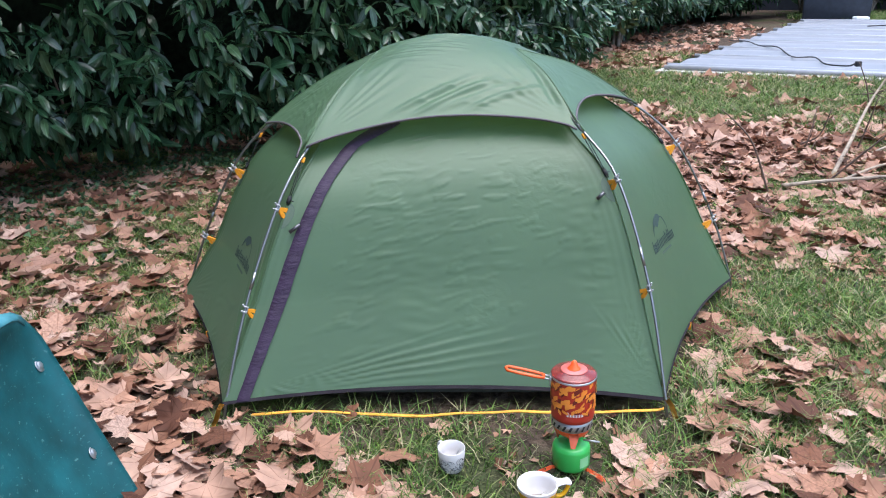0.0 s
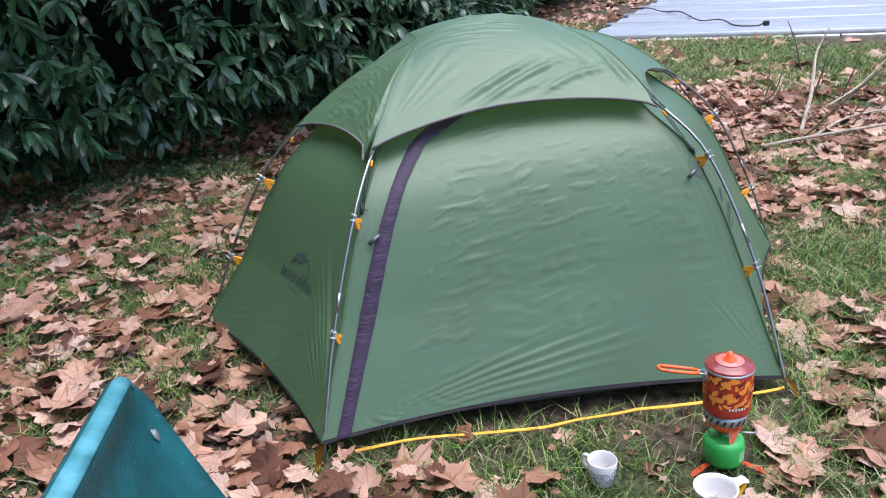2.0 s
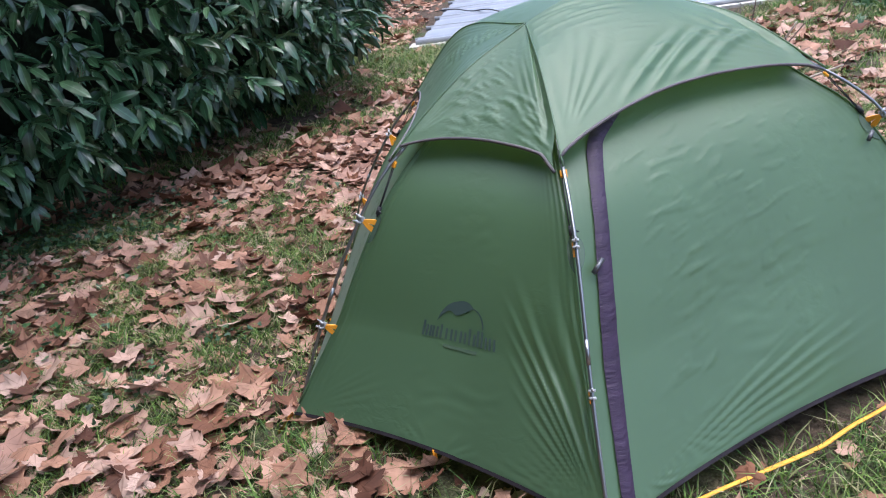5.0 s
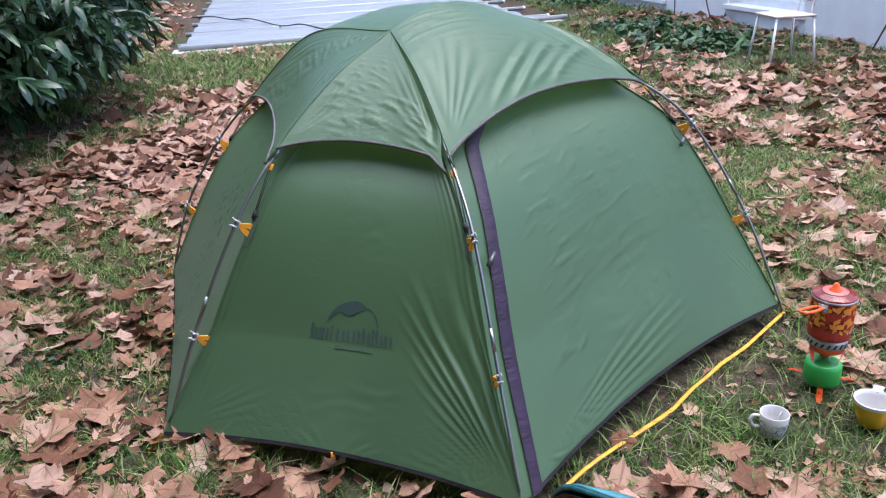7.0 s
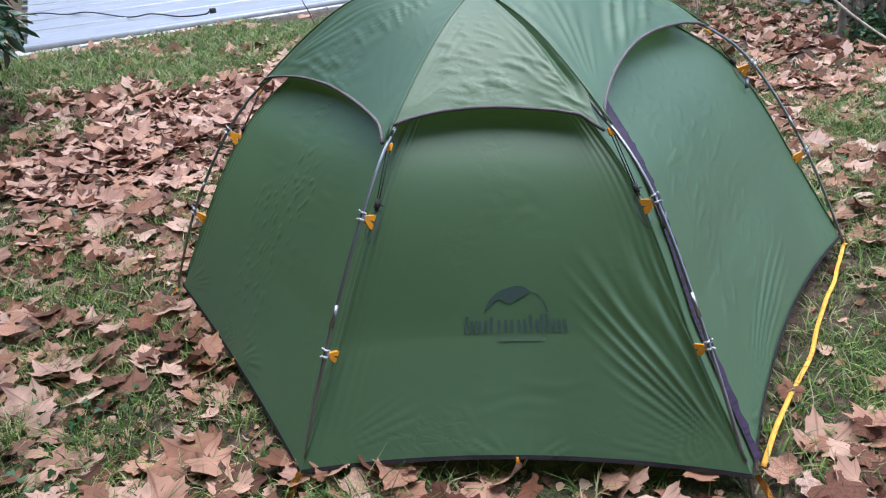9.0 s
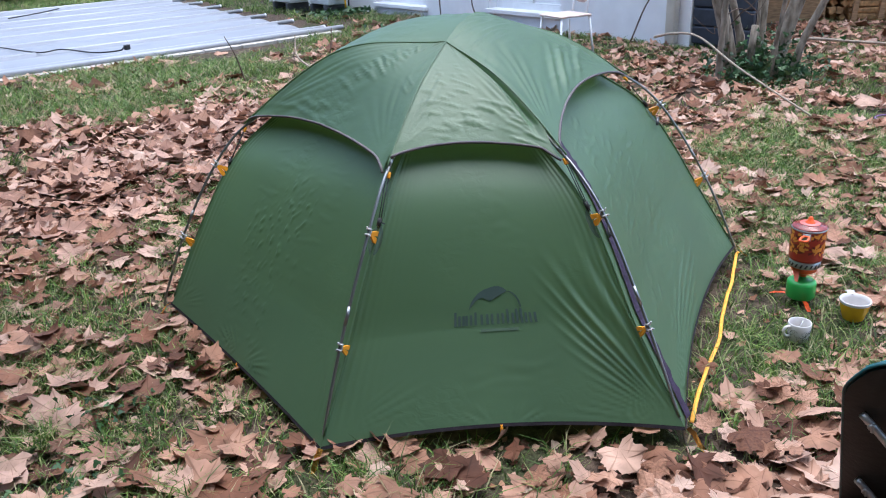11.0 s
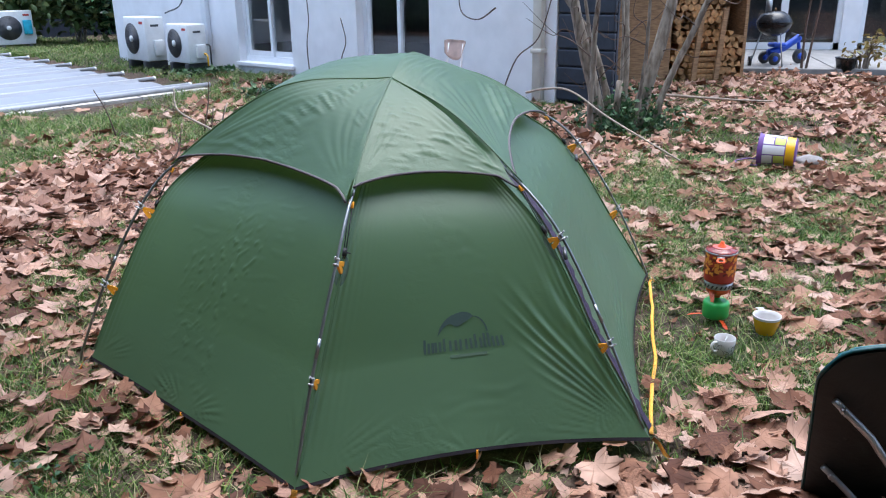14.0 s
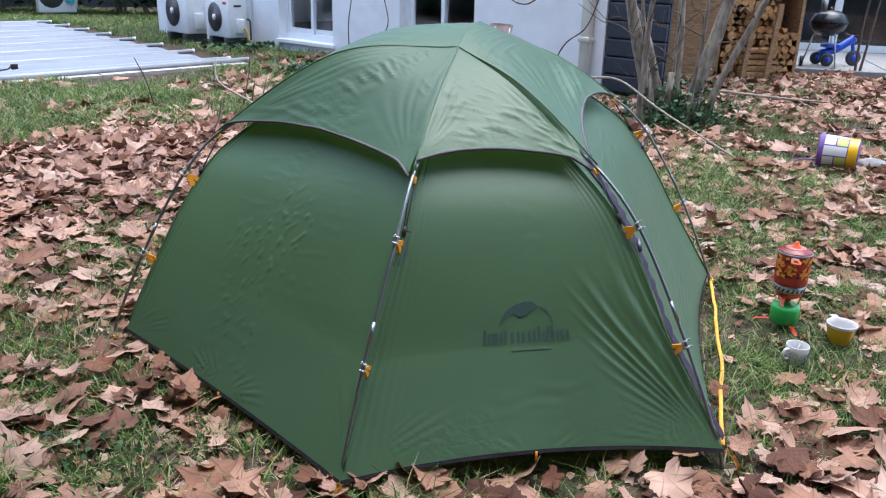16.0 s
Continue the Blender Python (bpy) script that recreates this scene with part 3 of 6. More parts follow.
def build_tent():
    t = thing("tent", "green nylon two-person dome tent with closed purple-edged door", "tent")
    for i, j in PANELS:
        key = i + j
        nu, nv = (240, 250) if key == "AB" else (190, 190) if key == "FA" else (200, 200) if key == "EF" else (70, 80)
        sheet = grid_mesh(bmesh.new(), [[body_point(i, j, a / nu, b / nv) for a in range(nu + 1)] for b in range(nv + 1)])
        part("fly_panel", sheet, M_FABRIC, t, "taut green nylon wall panel")
        nu, nv = (120, 80) if key in ("AB", "FA", "EF") else (60, 40)
        sheet = grid_mesh(bmesh.new(), [[cap_point(i, j, a / nu, b / nv) for a in range(nu + 1)] for b in range(nv + 1)])
        part("roof_panel", sheet, M_FABRIC, t, "green nylon roof panel with arched edge")
        edge = [cap_point(i, j, a / 48, 0.0) for a in range(49)]
        rib = bmesh.new()
        add_tube(rib, edge, 0.0046, 6)
        part("piping", rib, M_PIPING, t, "grey edge piping of the roof")
        hem = [[body_point(i, j, a / 60, 0.0, 0.005) + Vector((0, 0, -0.004)) for a in range(61)], [body_point(i, j, a / 60, 0.0052, 0.005) for a in range(61)]]
        part("hem", grid_mesh(bmesh.new(), hem), M_HEM, t, "dark hem tape")
    # unseen layer below the roof, added to cut the light inside
    for i, j in PANELS:
        rows = [[seam_at(i, q).lerp(seam_at(j, q), u) for u in np.linspace(0, 1, 9)] for q in np.linspace(BODY_TOP, 1.0, 7)]
        part("fly_top", grid_mesh(bmesh.new(), rows), M_FABRIC, t, "unseen green nylon fly top, added under the roof to block light")
    for k in FEET:
        pts = [pole_at(k, s) for s in np.linspace(0.0, 0.99, 40)]
        pts[0].z = -0.03
        po = part("pole", tube(pts, 0.0048, 10), M_POLE, t, "silver aluminium tent pole")
        for s in (0.205, 0.475):
            a, b = pole_at(k, s), pole_at(k, s + 0.03)
            part("ferrule", tube([a, b], 0.0056, 10), M_POLE, po)
        sm = [seam_at(k, s) + outward(k, s) * 0.003 for s in np.linspace(0.02, 0.62, 30)]
        part("corner_seam", tube(sm, 0.0035, 6), M_FABRIC, t)
        cs = [cap_at(k, s) + outward(k, s) * 0.0002 for s in np.linspace(0.47, 0.995, 30)]
        part("roof_seam", tube(cs, 0.0032, 6), M_FABRIC, t)
        build_clip(t, k, 0.17, 0.019)
        build_clip(t, k, 0.36, 0.023)
        build_tension(t, k)
        foot = Vector((*FEET[k], 0))
        o = (foot - HUBS[k])
        o.z = 0
        o.normalize()
        bm = bmesh.new()
        sd = Vector((-o.y, o.x, 0))
        base = seam_at(k, 0.0) + o * 0.006 + sd * 0.004
        low = base + o * 0.040 + sd * 0.004
        strap = [base + Vector((0, 0, 0.006)), base.lerp(low, 0.5) + Vector((0, 0, -0.006)), low + Vector((0, 0, 0.016 - low.z)), low + o * 0.02 + Vector((0, 0, 0.004 - low.z))]
        grid_mesh(bm, [[p + sd * 0.0095, p - sd * 0.0095] for p in strap])
        bmesh.ops.solidify(bm, geom=bm.faces[:], thickness=0.003)
        part("foot_strap", bm, M_WEBBING, t, "orange-yellow corner strap pegged to the ground")
    # out of sight; walled tub added to stop light reaching the lower panels
    floor = bmesh.new()
    low = [floor.verts.new((x * 0.88, 1.0 + (y - 1.0) * 0.88, 0.03)) for x, y in FEET.values()]
    high = [floor.verts.new((x * 0.75, 1.0 + (y - 1.0) * 0.72, 0.30)) for x, y in FEET.values()]
    floor.faces.new(low)
    for k in range(6):
        floor.faces.new((low[k], low[(k + 1) % 6], high[(k + 1) % 6], high[k]))
    part("groundsheet", floor, M_BLACK, t, "unseen dark groundsheet tub, added inside to dim the lower walls", smooth=False)
    ridge = [HUBS["A"].lerp(HUBS["B"], u) + Vector((0, 0, 0.058 * 4 * u * (1 - u) - 0.008)) for u in np.linspace(0, 1, 20)]
    part("ridge_pole", tube(ridge, 0.0048, 8), M_POLE, t, "silver ridge pole under the roof")
    # door zip guard: a purple band that follows the zip up and under the roof
    centre = [(0.045, 0.0), (0.055, 0.15), (0.068, 0.30), (0.085, 0.44), (0.11, 0.55), (0.15, 0.640), (0.20, 0.692), (0.25, 0.732), (0.29, 0.765)]
    cp = catmull([(a, b, 0) for a, b in centre], 12)
    left, mid, right = [], [], []
    for q, p in enumerate(cp):
        d = (cp[min(q + 1, len(cp) - 1)] - cp[max(q - 1, 0)]).normalized()
        wide = 0.0145 + 0.007 * smooth01(q / len(cp), 0.0, 0.25) + 0.013 * smooth01(q / len(cp), 0.35, 0.75) + 0.0012 * noise.noise(Vector((q * 0.35, 7, 3)))
        nrm = Vector((-d.y * 1.0, d.x, 0)) * wide
        ruck = 0.003 * math.sin(q * 1.9) + 0.003 * noise.noise(Vector((q * 0.7, 1, 2)))
        left.append(body_point("A", "B", max(0.005, p.x + nrm.x), max(0.0, p.y + nrm.y), 0.006))
        mid.append(body_point("A", "B", max(0.005, p.x), max(0.0, p.y), 0.016 + ruck))
        right.append(body_point("A", "B", p.x - nrm.x, max(0.0, p.y - nrm.y), 0.006))
    part("zip_guard", grid_mesh(bmesh.new(), [left, mid, right]), M_PURPLE, t, "ruched purple zip guard along the door")
    for u, v in ((0.05, 0.385), (0.955, 0.405)):
        p, q = body_point("A", "B", u - 0.012, v - 0.008, 0.016), body_point("A", "B", u + 0.014, v + 0.008, 0.022)
        part("door_toggle", tube([p, q], 0.0065, 8), M_JOINT, t, "small black door toggle")
    for i, j, at_end in (("A", "B", True), ("A", "B", False), ("F", "A", False), ("F", "A", True), ("E", "F", True), ("B", "C", True)):
        build_reinforcement(t, i, j, at_end, 0.425)
    for i, j in (("F", "A"), ("B", "C")):
        build_mark(t, i, j)
    for i, j in PANELS[1:]:
        p = body_point(i, j, 0.5, 0.0)
        part("hem_loop", box((-0.005, -0.003, -0.026), (0.005, 0.003, 0.004), Matrix.Translation(p)), M_ORANGE, t, "orange peg loop at mid hem")
    return t


def build_clip(t, k, s, size):
    p, q = spine(k, s), seam_at(k, s - 0.012)
    ax = (q - p).normalized()
    along = (pole_at(k, s + 0.02) - pole_at(k, s - 0.02)).normalized()
    side = ax.cross(along).normalized()
    reach = (q - p).length
    bm = bmesh.new()
    # two rounded wings, splayed from the hook to the seam
    for sign, far in ((1, 1.25), (-1, 1.05)):
        low = p + ax * 0.012 + along * sign * 0.002
        tip = p + ax * reach * far + along * sign * size * 0.62
        d = (tip - low).normalized()
        w = d.cross(side).normalized()
        ring = [low + d * (tip - low).length * f + w * g * size * 0.36 for f, g in ((0, 0.35), (0.35, 0.75), (0.75, 1.0), (0.95, 0.7), (1.0, 0.0), (0.95, -0.7), (0.75, -1.0), (0.35, -0.75), (0, -0.35))]
        top = [bm.verts.new(c + side * 0.0035) for c in ring]
        bot = [bm.verts.new(c - side * 0.0035) for c in ring]
        bm.faces.new(top)
        bm.faces.new(list(reversed(bot)))
        for e in range(len(ring)):
            bm.faces.new((top[e], bot[e], bot[(e + 1) % len(ring)], top[(e + 1) % len(ring)]))
    c = part("clip", bm, M_ORANGE, t, "orange plastic pole clip", smooth=False)
    bm = bmesh.new()
    for d in (-0.0085, 0.0085):
        add_tube(bm, [p + along * (d - 0.003) - ax * 0.001, p + along * (d + 0.003) - ax * 0.001], 0.0088, 10)
        add_tube(bm, [p + along * d - ax * 0.009, p + along * d * 1.3 - ax * 0.017], 0.0026, 6)
    add_tube(bm, [p + along * -0.011 + ax * 0.009, p + along * 0.011 + ax * 0.009], 0.0045, 6)
    part("hook", bm, M_HOOK, c, "grey hook round the pole")


def build_reinforcement(t, i, j, at_end, v):
    """A dark half-round patch of doubled cloth on a panel's edge, where a cord pulls."""
    bm = bmesh.new()
    rows = []
    for a in np.linspace(0.0, math.pi, 15):
        row = []
        for r in np.linspace(0.0, 1.0, 5):
            u = 0.004 + 0.026 * r * math.sin(a)
            row.append(body_point(i, j, 1 - u if at_end else u, v + 0.034 * r * math.cos(a), 0.0020))
        rows.append(row)
    grid_mesh(bm, rows)
    part("reinforcement", bm, M_PATCH, t, "dark doubled patch at the clip")


def build_tension(t, k):
    top = cap_at(k, 0.462) - outward(k, 0.462) * 0.018
    low = seam_at(k, 0.365) + outward(k, 0.365) * 0.006
    along = (top - low).normalized()
    side = along.cross(outward(k, 0.4)).normalized()
    part("buckle", box((-0.009, -0.004, -0.012), (0.009, 0.004, 0.008), Matrix.LocRotScale(top, along.to_track_quat("Z", "Y"), None), 0.002), M_ORANGE, t, "orange roof buckle")
    for d in (-0.005, 0.005):
        part("tension_cord", tube([top + side * d, low + side * d * 0.6], 0.0016, 6), M_BLACK, t, "thin black tension cord")
    q = low.lerp(top, 0.12)
    bm = tube([q - along * 0.012, q + along * 0.012], 0.007, 8)
    add_tube(bm, [q + side * 0.004, q + side * 0.018 + Vector((0, 0, -0.004))], 0.002, 5)
    part("cord_lock", bm, M_BLACK, t, "black cord lock")


def build_mark(t, i, j):
    """A dark tonal print: a peaked emblem in an open ring over a row of plain bars."""
    def P(x, y):
        return body_point(i, j, (0.525 if i == "F" else 0.5) + x * 1.40, 0.250 + y * 0.68, 0.0024)

    def patch(bm, x0, x1, low, high, nx, ny):
        """A small printed area lying on the cloth, between two height functions."""
        rows = []
        for b in range(ny + 1):
            row = []
            for a in range(nx + 1):
                x = x0 + (x1 - x0) * a / nx
                row.append(P(x, low(x) + (high(x) - low(x)) * b / ny))
            rows.append(row)
        grid_mesh(bm, rows)

    def level(xs, zs):
        return lambda x: float(np.interp(x, xs, zs))

    bm = bmesh.new()
    # peak: rounded top over a two-pointed lower edge, then a thin arc down its lee side
    top = level((-0.074, -0.068, -0.060, -0.048, -0.032, -0.016, -0.003, 0.010, 0.021, 0.030), (0.000, 0.020, 0.034, 0.048, 0.058, 0.063, 0.066, 0.065, 0.060, 0.050))
    low = level((-0.074, -0.060, -0.047, -0.036, -0.024, -0.016, 0.006, 0.030), (-0.001, 0.018, 0.031, 0.033, 0.024, 0.022, 0.035, 0.049))
    patch(bm, -0.074, 0.030, low, top, 30, 4)
    arc = [(0.030 + 0.034 * math.sin(a), -0.004 + 0.054 * math.cos(a)) for a in np.linspace(0.0, 1.5, 14)]
    for (x0, y0), (x1, y1) in zip(arc, arc[1:]):
        bm.faces.new([bm.verts.new(P(*q)) for q in ((x0, y0), (x1, y1), (x1 - 0.0035, y1 - 0.002), (x0 - 0.0035, y0 - 0.002))])
    emblem = part("printed_emblem", bm, M_PRINT, t, "dark tonal print of a mountain peak")
    # upright bars in place of lettering
    for x0, x1, high, step in ((-0.112, -0.087, 0.044, 0.0105), (-0.083, -0.065, 0.032, 0.0115), (-0.060, -0.048, 0.040, 0.02), (-0.044, -0.023, 0.032, 0.0145), (-0.017, -0.006, 0.032, 0.02), (-0.002, 0.018, 0.032, 0.0125), (0.023, 0.042, 0.044, 0.0135), (0.047, 0.053, 0.044, 0.02), (0.058, 0.076, 0.044, 0.0115), (0.081, 0.110, 0.032, 0.0125)):
        x = x0
        while x < x1 - 0.004:
            bm = bmesh.new()
            patch(bm, x, x + 0.0062, lambda q: -0.050, lambda q: -0.050 + (high if x < x0 + 0.003 else 0.032), 1, 4)
            part("printed_bar", bm, M_PRINT, emblem)
            x += step
    bm = bmesh.new()
    patch(bm, -0.045, 0.050, lambda q: -0.073, lambda q: -0.064, 12, 1)
    part("printed_bar", bm, M_PATCH, emblem, "faint thin printed bar", smooth=False)


build_tent()


def build_rope():
    pts = catmull([(0.70, 0.006, 0.034), (0.66, 0.012, 0.024), (0.40, 0.000, 0.022), (0.21, 0.004, 0.026), (0.03, -0.004, 0.020), (-0.15, -0.008, 0.018), (-0.33, 0.004, 0.022), (-0.47, 0.006, 0.024), (-0.62, 0.006, 0.012)], 10)
    rows = []
    for k, p in enumerate(pts):
        d = (pts[min(k + 1, len(pts) - 1)] - pts[max(k - 1, 0)]).normalized()
        p = p + Vector((0, 0.004 * noise.noise(p * 7), 0.004 * noise.noise(p * 9)))
        side = Vector((-d.y, d.x, 0.25 * noise.noise(p * 4.0))).normalized() * 0.0058
        rows.append([p - side, p + Vector((0, 0, 0.0012)), p + side])
    bm = grid_mesh(bmesh.new(), rows)
    bmesh.ops.recalc_face_normals(bm, faces=bm.faces[:])
    bmesh.ops.solidify(bm, geom=bm.faces[:], thickness=0.0028)
    ob = part("webbing_strap", bm, M_WEBBING)
    tagged(ob, "yellow webbing strap stretched along the tent door hem", "strap")


build_rope()

# ---- cooking things in front of the door ----
def build_stove():
    x, y = 0.378, -0.255
    t = thing("camping_stove", "red and orange camping cooker standing on a green gas canister", "stove", at=(x, y, 0.0))
    part("gas_canister", lathe([(0.040, 0.012), (0.050, 0.014), (0.0535, 0.022), (0.0535, 0.072), (0.051, 0.081), (0.044, 0.086), (0.022, 0.091), (0.013, 0.096), (0.012, 0.108)]), M_CAN, t, "green gas canister")
    bm = bmesh.new()
    for k in range(7):
        a0 = 0.5 + k * 0.09
        rows = [[(0.0541 * math.cos(a), 0.0541 * math.sin(a), z) for a in (a0, a0 + 0.05)] for z in (0.03, 0.03 + 0.012 + 0.014 * (k % 3))]
        grid_mesh(bm, rows)
    rows = [[(0.0541 * math.cos(a), 0.0541 * math.sin(a), z) for a in np.linspace(-1.2, -0.55, 8)] for z in (0.03, 0.062)]
    grid_mesh(bm, rows)
    tagged(part("canister_print", bm, M_CAN_PRINT, t, "pale green bars printed on the canister"), kind="stuff")
    for a in (200, 322, 80):
        r = radians(a)
        d, s = Vector((math.cos(r), math.sin(r), 0)), Vector((-math.sin(r), math.cos(r), 0))
        bm = bmesh.new()
        rows = []
        for q, wide, z in ((0.035, 0.006, 0.014), (0.062, 0.008, 0.016), (0.098, 0.009, 0.008), (0.112, 0.005, 0.001)):
            rows.append([d * q - s * wide + Vector((0, 0, z)), d * q + s * wide + Vector((0, 0, z))])
        grid_mesh(bm, rows)
        bmesh.ops.solidify(bm, geom=bm.faces[:], thickness=0.006)
        part("stand_leg", bm, M_HANDLE, t, "orange folding stand leg")
    bu = part("burner", lathe([(0.012, 0.098), (0.016, 0.112), (0.030, 0.118), (0.046, 0.128), (0.050, 0.148), (0.045, 0.150), (0.030, 0.138)]), M_HANDLE, t, "orange burner housing")
    for k in range(3):
        r = radians(30 + 120 * k)
        d, s = Vector((math.cos(r), math.sin(r), 0)), Vector((-math.sin(r), math.cos(r), 0))
        bm = bmesh.new()
        rows = [[d * 0.046 - s * 0.016 + Vector((0, 0, 0.152)), d * 0.046 + s * 0.016 + Vector((0, 0, 0.152))], [d * 0.050 - s * 0.013 + Vector((0, 0, 0.128)), d * 0.050 + s * 0.013 + Vector((0, 0, 0.128))], [d * 0.040 - s * 0.006 + Vector((0, 0, 0.088)), d * 0.040 + s * 0.006 + Vector((0, 0, 0.088))]]
        grid_mesh(bm, rows)
        bmesh.ops.solidify(bm, geom=bm.faces[:], thickness=0.004)
        part("burner_arm", bm, M_HANDLE, bu)
    part("valve_knob", tube([(0.03, -0.02, 0.106), (0.075, -0.03, 0.104)], 0.003, 6), M_STEEL, t, "thin steel valve wire")
    ring = part("heat_ring", lathe([(0.048, 0.146), (0.056, 0.148), (0.057, 0.172), (0.050, 0.176)]), M_STEEL, t, "grey finned heat exchanger ring")
    bm = bmesh.new()
    for k in range(20):
        a = 2 * math.pi * k / 20
        rows = [[(0.0576 * math.cos(a + q + sh), 0.0576 * math.sin(a + q + sh), z) for q in (0, 0.12)] for z, sh in ((0.153, 0.0), (0.167, 0.12))]
        grid_mesh(bm, rows)
    part("slot", bm, M_BLACK, ring, "dark slanted slots")
    pot = part("pot", lathe([(0.050, 0.174), (0.0595, 0.178), (0.0605, 0.190), (0.0610, 0.295), (0.0600, 0.300)]), M_POT, t, "red insulated cooking pot")
    rnd = random.Random(5)
    for mt, nm, count in ((M_POT_ORANGE, "orange_patch", 120), (M_POT_DARK, "dark_patch", 60)):
        bm = bmesh.new()
        for k in range(count):
            a, z = rnd.uniform(0, 6.28), rnd.uniform(0.212, 0.290)
            wd, hg, sk = rnd.uniform(0.14, 0.36), rnd.uniform(0.004, 0.010), rnd.uniform(-0.01, 0.014)
            rr = 0.0616 if nm == "orange_patch" else 0.0619
            rr += 0.00007 * k / 4
            cols = np.linspace(0, 1, 5)
            grid_mesh(bm, [[(rr * math.cos(a + wd * c), rr * math.sin(a + wd * c), z + sk * c + (hg if e else -hg) * (1 - 0.55 * abs(c - 0.4))) for c in cols] for e in (0, 1)])
        tagged(part(nm, bm, mt, pot, "angular camouflage patches round the pot", smooth=False), kind="stuff")
    bm = bmesh.new()
    for k in range(6):
        a = -1.95 + k * 0.13
        grid_mesh(bm, [[(0.0618 * math.cos(a + q), 0.0618 * math.sin(a + q), z) for q in (0, 0.08)] for z in (0.203, 0.203 + (0.014 if k == 0 else 0.008))])
    tagged(part("pot_print", bm, M_WHITE, pot, "pale bars printed on the pot"), kind="stuff")
    part("pot_rim", lathe([(0.0600, 0.298), (0.0635, 0.300), (0.0640, 0.304), (0.0600, 0.306)]), M_STEEL, t, "bare steel rim")
    lid = part("lid", lathe([(0.0610, 0.303), (0.0625, 0.308), (0.0600, 0.311), (0.042, 0.314), (0.036, 0.319), (0.0, 0.321)]), M_LID, t, "translucent red plastic lid")
    part("lid_centre", lathe([(0.037, 0.3188), (0.035, 0.3205), (0.0, 0.3225)]), M_LID_CENTRE, lid, "paler pink centre of the lid")
    part("lid_knob", lathe([(0.020, 0.319), (0.017, 0.324), (0.011, 0.329), (0.008, 0.340), (0.005, 0.344), (0.0, 0.345)], 16), M_HANDLE, lid, "orange lid knob")
    d, s = Vector((-0.97, 0.10, 0)).normalized(), Vector((0.10, 0.97, 0)).normalized()
    bm = bmesh.new()
    loop = []
    for q, w in ((0.082, 0.009), (0.105, 0.012), (0.150, 0.013), (0.182, 0.011), (0.187, 0.0)):
        loop.append((q, w))
    path = [d * q + s * w + Vector((0, 0, 0.292 + 0.02 * (q - 0.08) / 0.1)) for q, w in loop] + [d * q - s * w + Vector((0, 0, 0.292 + 0.02 * (q - 0.08) / 0.1)) for q, w in reversed(loop[:-1])]
    add_tube(bm, path + [path[0]], 0.0045, 8)
    h = part("handle", bm, M_HANDLE, t, "orange-red folding handle")
    bm = tube([d * 0.060 + s * 0.010 + Vector((0, 0, 0.288)), d * 0.092 + s * 0.008 + Vector((0, 0, 0.293))], 0.0028, 6)
    add_tube(bm, [d * 0.060 - s * 0.010 + Vector((0, 0, 0.288)), d * 0.092 - s * 0.008 + Vector((0, 0, 0.293))], 0.0028, 6)
    add_box(bm, (-0.003, -0.014, -0.012), (0.003, 0.014, 0.014), Matrix.LocRotScale(d * 0.063 + Vector((0, 0, 0.282)), d.to_track_quat("X", "Z"), None))
    part("handle_bracket", bm, M_STEEL, h, "steel handle bracket")


def build_mug():
    t = thing("mug", "small white espresso mug with grey line drawings", "mug", at=(0.036, -0.262, 0.0))
    t.matrix_basis = Matrix.Translation((0.036, -0.262, 0.0)) @ Matrix.Diagonal((0.98, 0.98, 0.9, 1))
    part("body", lathe([(0.0, 0.002), (0.030, 0.002), (0.034, 0.006), (0.039, 0.045), (0.0405, 0.078), (0.0395, 0.080), (0.038, 0.078), (0.0365, 0.045), (0.031, 0.010), (0.0, 0.008)]), M_WHITE, t)
    part("coffee", lathe([(0.0322, 0.013), (0.0322, 0.017)]), M_COFFEE, t, "coffee dregs in the bottom")
    a = radians(128)
    d = Vector((math.cos(a), math.sin(a), 0))
    pts = catmull([d * 0.038 + Vector((0, 0, 0.066)), d * 0.056 + Vector((0, 0, 0.068)), d * 0.064 + Vector((0, 0, 0.050)), d * 0.054 + Vector((0, 0, 0.030)), d * 0.036 + Vector((0, 0, 0.026))], 6)
    part("handle", tube(pts, 0.0055, 8), M_WHITE, t)
    rnd = random.Random(3)
    bm = bmesh.new()
    for k in range(60):
        a0, z0, r0 = rnd.uniform(0, 6.28), rnd.uniform(0.012, 0.050), rnd.uniform(0.005, 0.012)
        pts = []
        for q in np.linspace(0, rnd.uniform(2.5, 5.5), 8):
            z = z0 + r0 * math.sin(q)
            rr = 0.0348 + (z - 0.006) * 0.1 if z < 0.045 else 0.0392 + (z - 0.045) * 0.045
            aa = a0 + r0 * math.cos(q) / 0.038
            pts.append((rr * math.cos(aa), rr * math.sin(aa), z))
        add_tube(bm, pts, 0.0006, 4)
    part("line_drawing", bm, M_GRILLE, t, "grey scribbled line drawing round the mug")
    part("teaspoon", tube([(0.0, 0.01, 0.018), (0.022, -0.010, 0.075)], 0.0018, 6), M_STEEL, t, "small dark teaspoon")


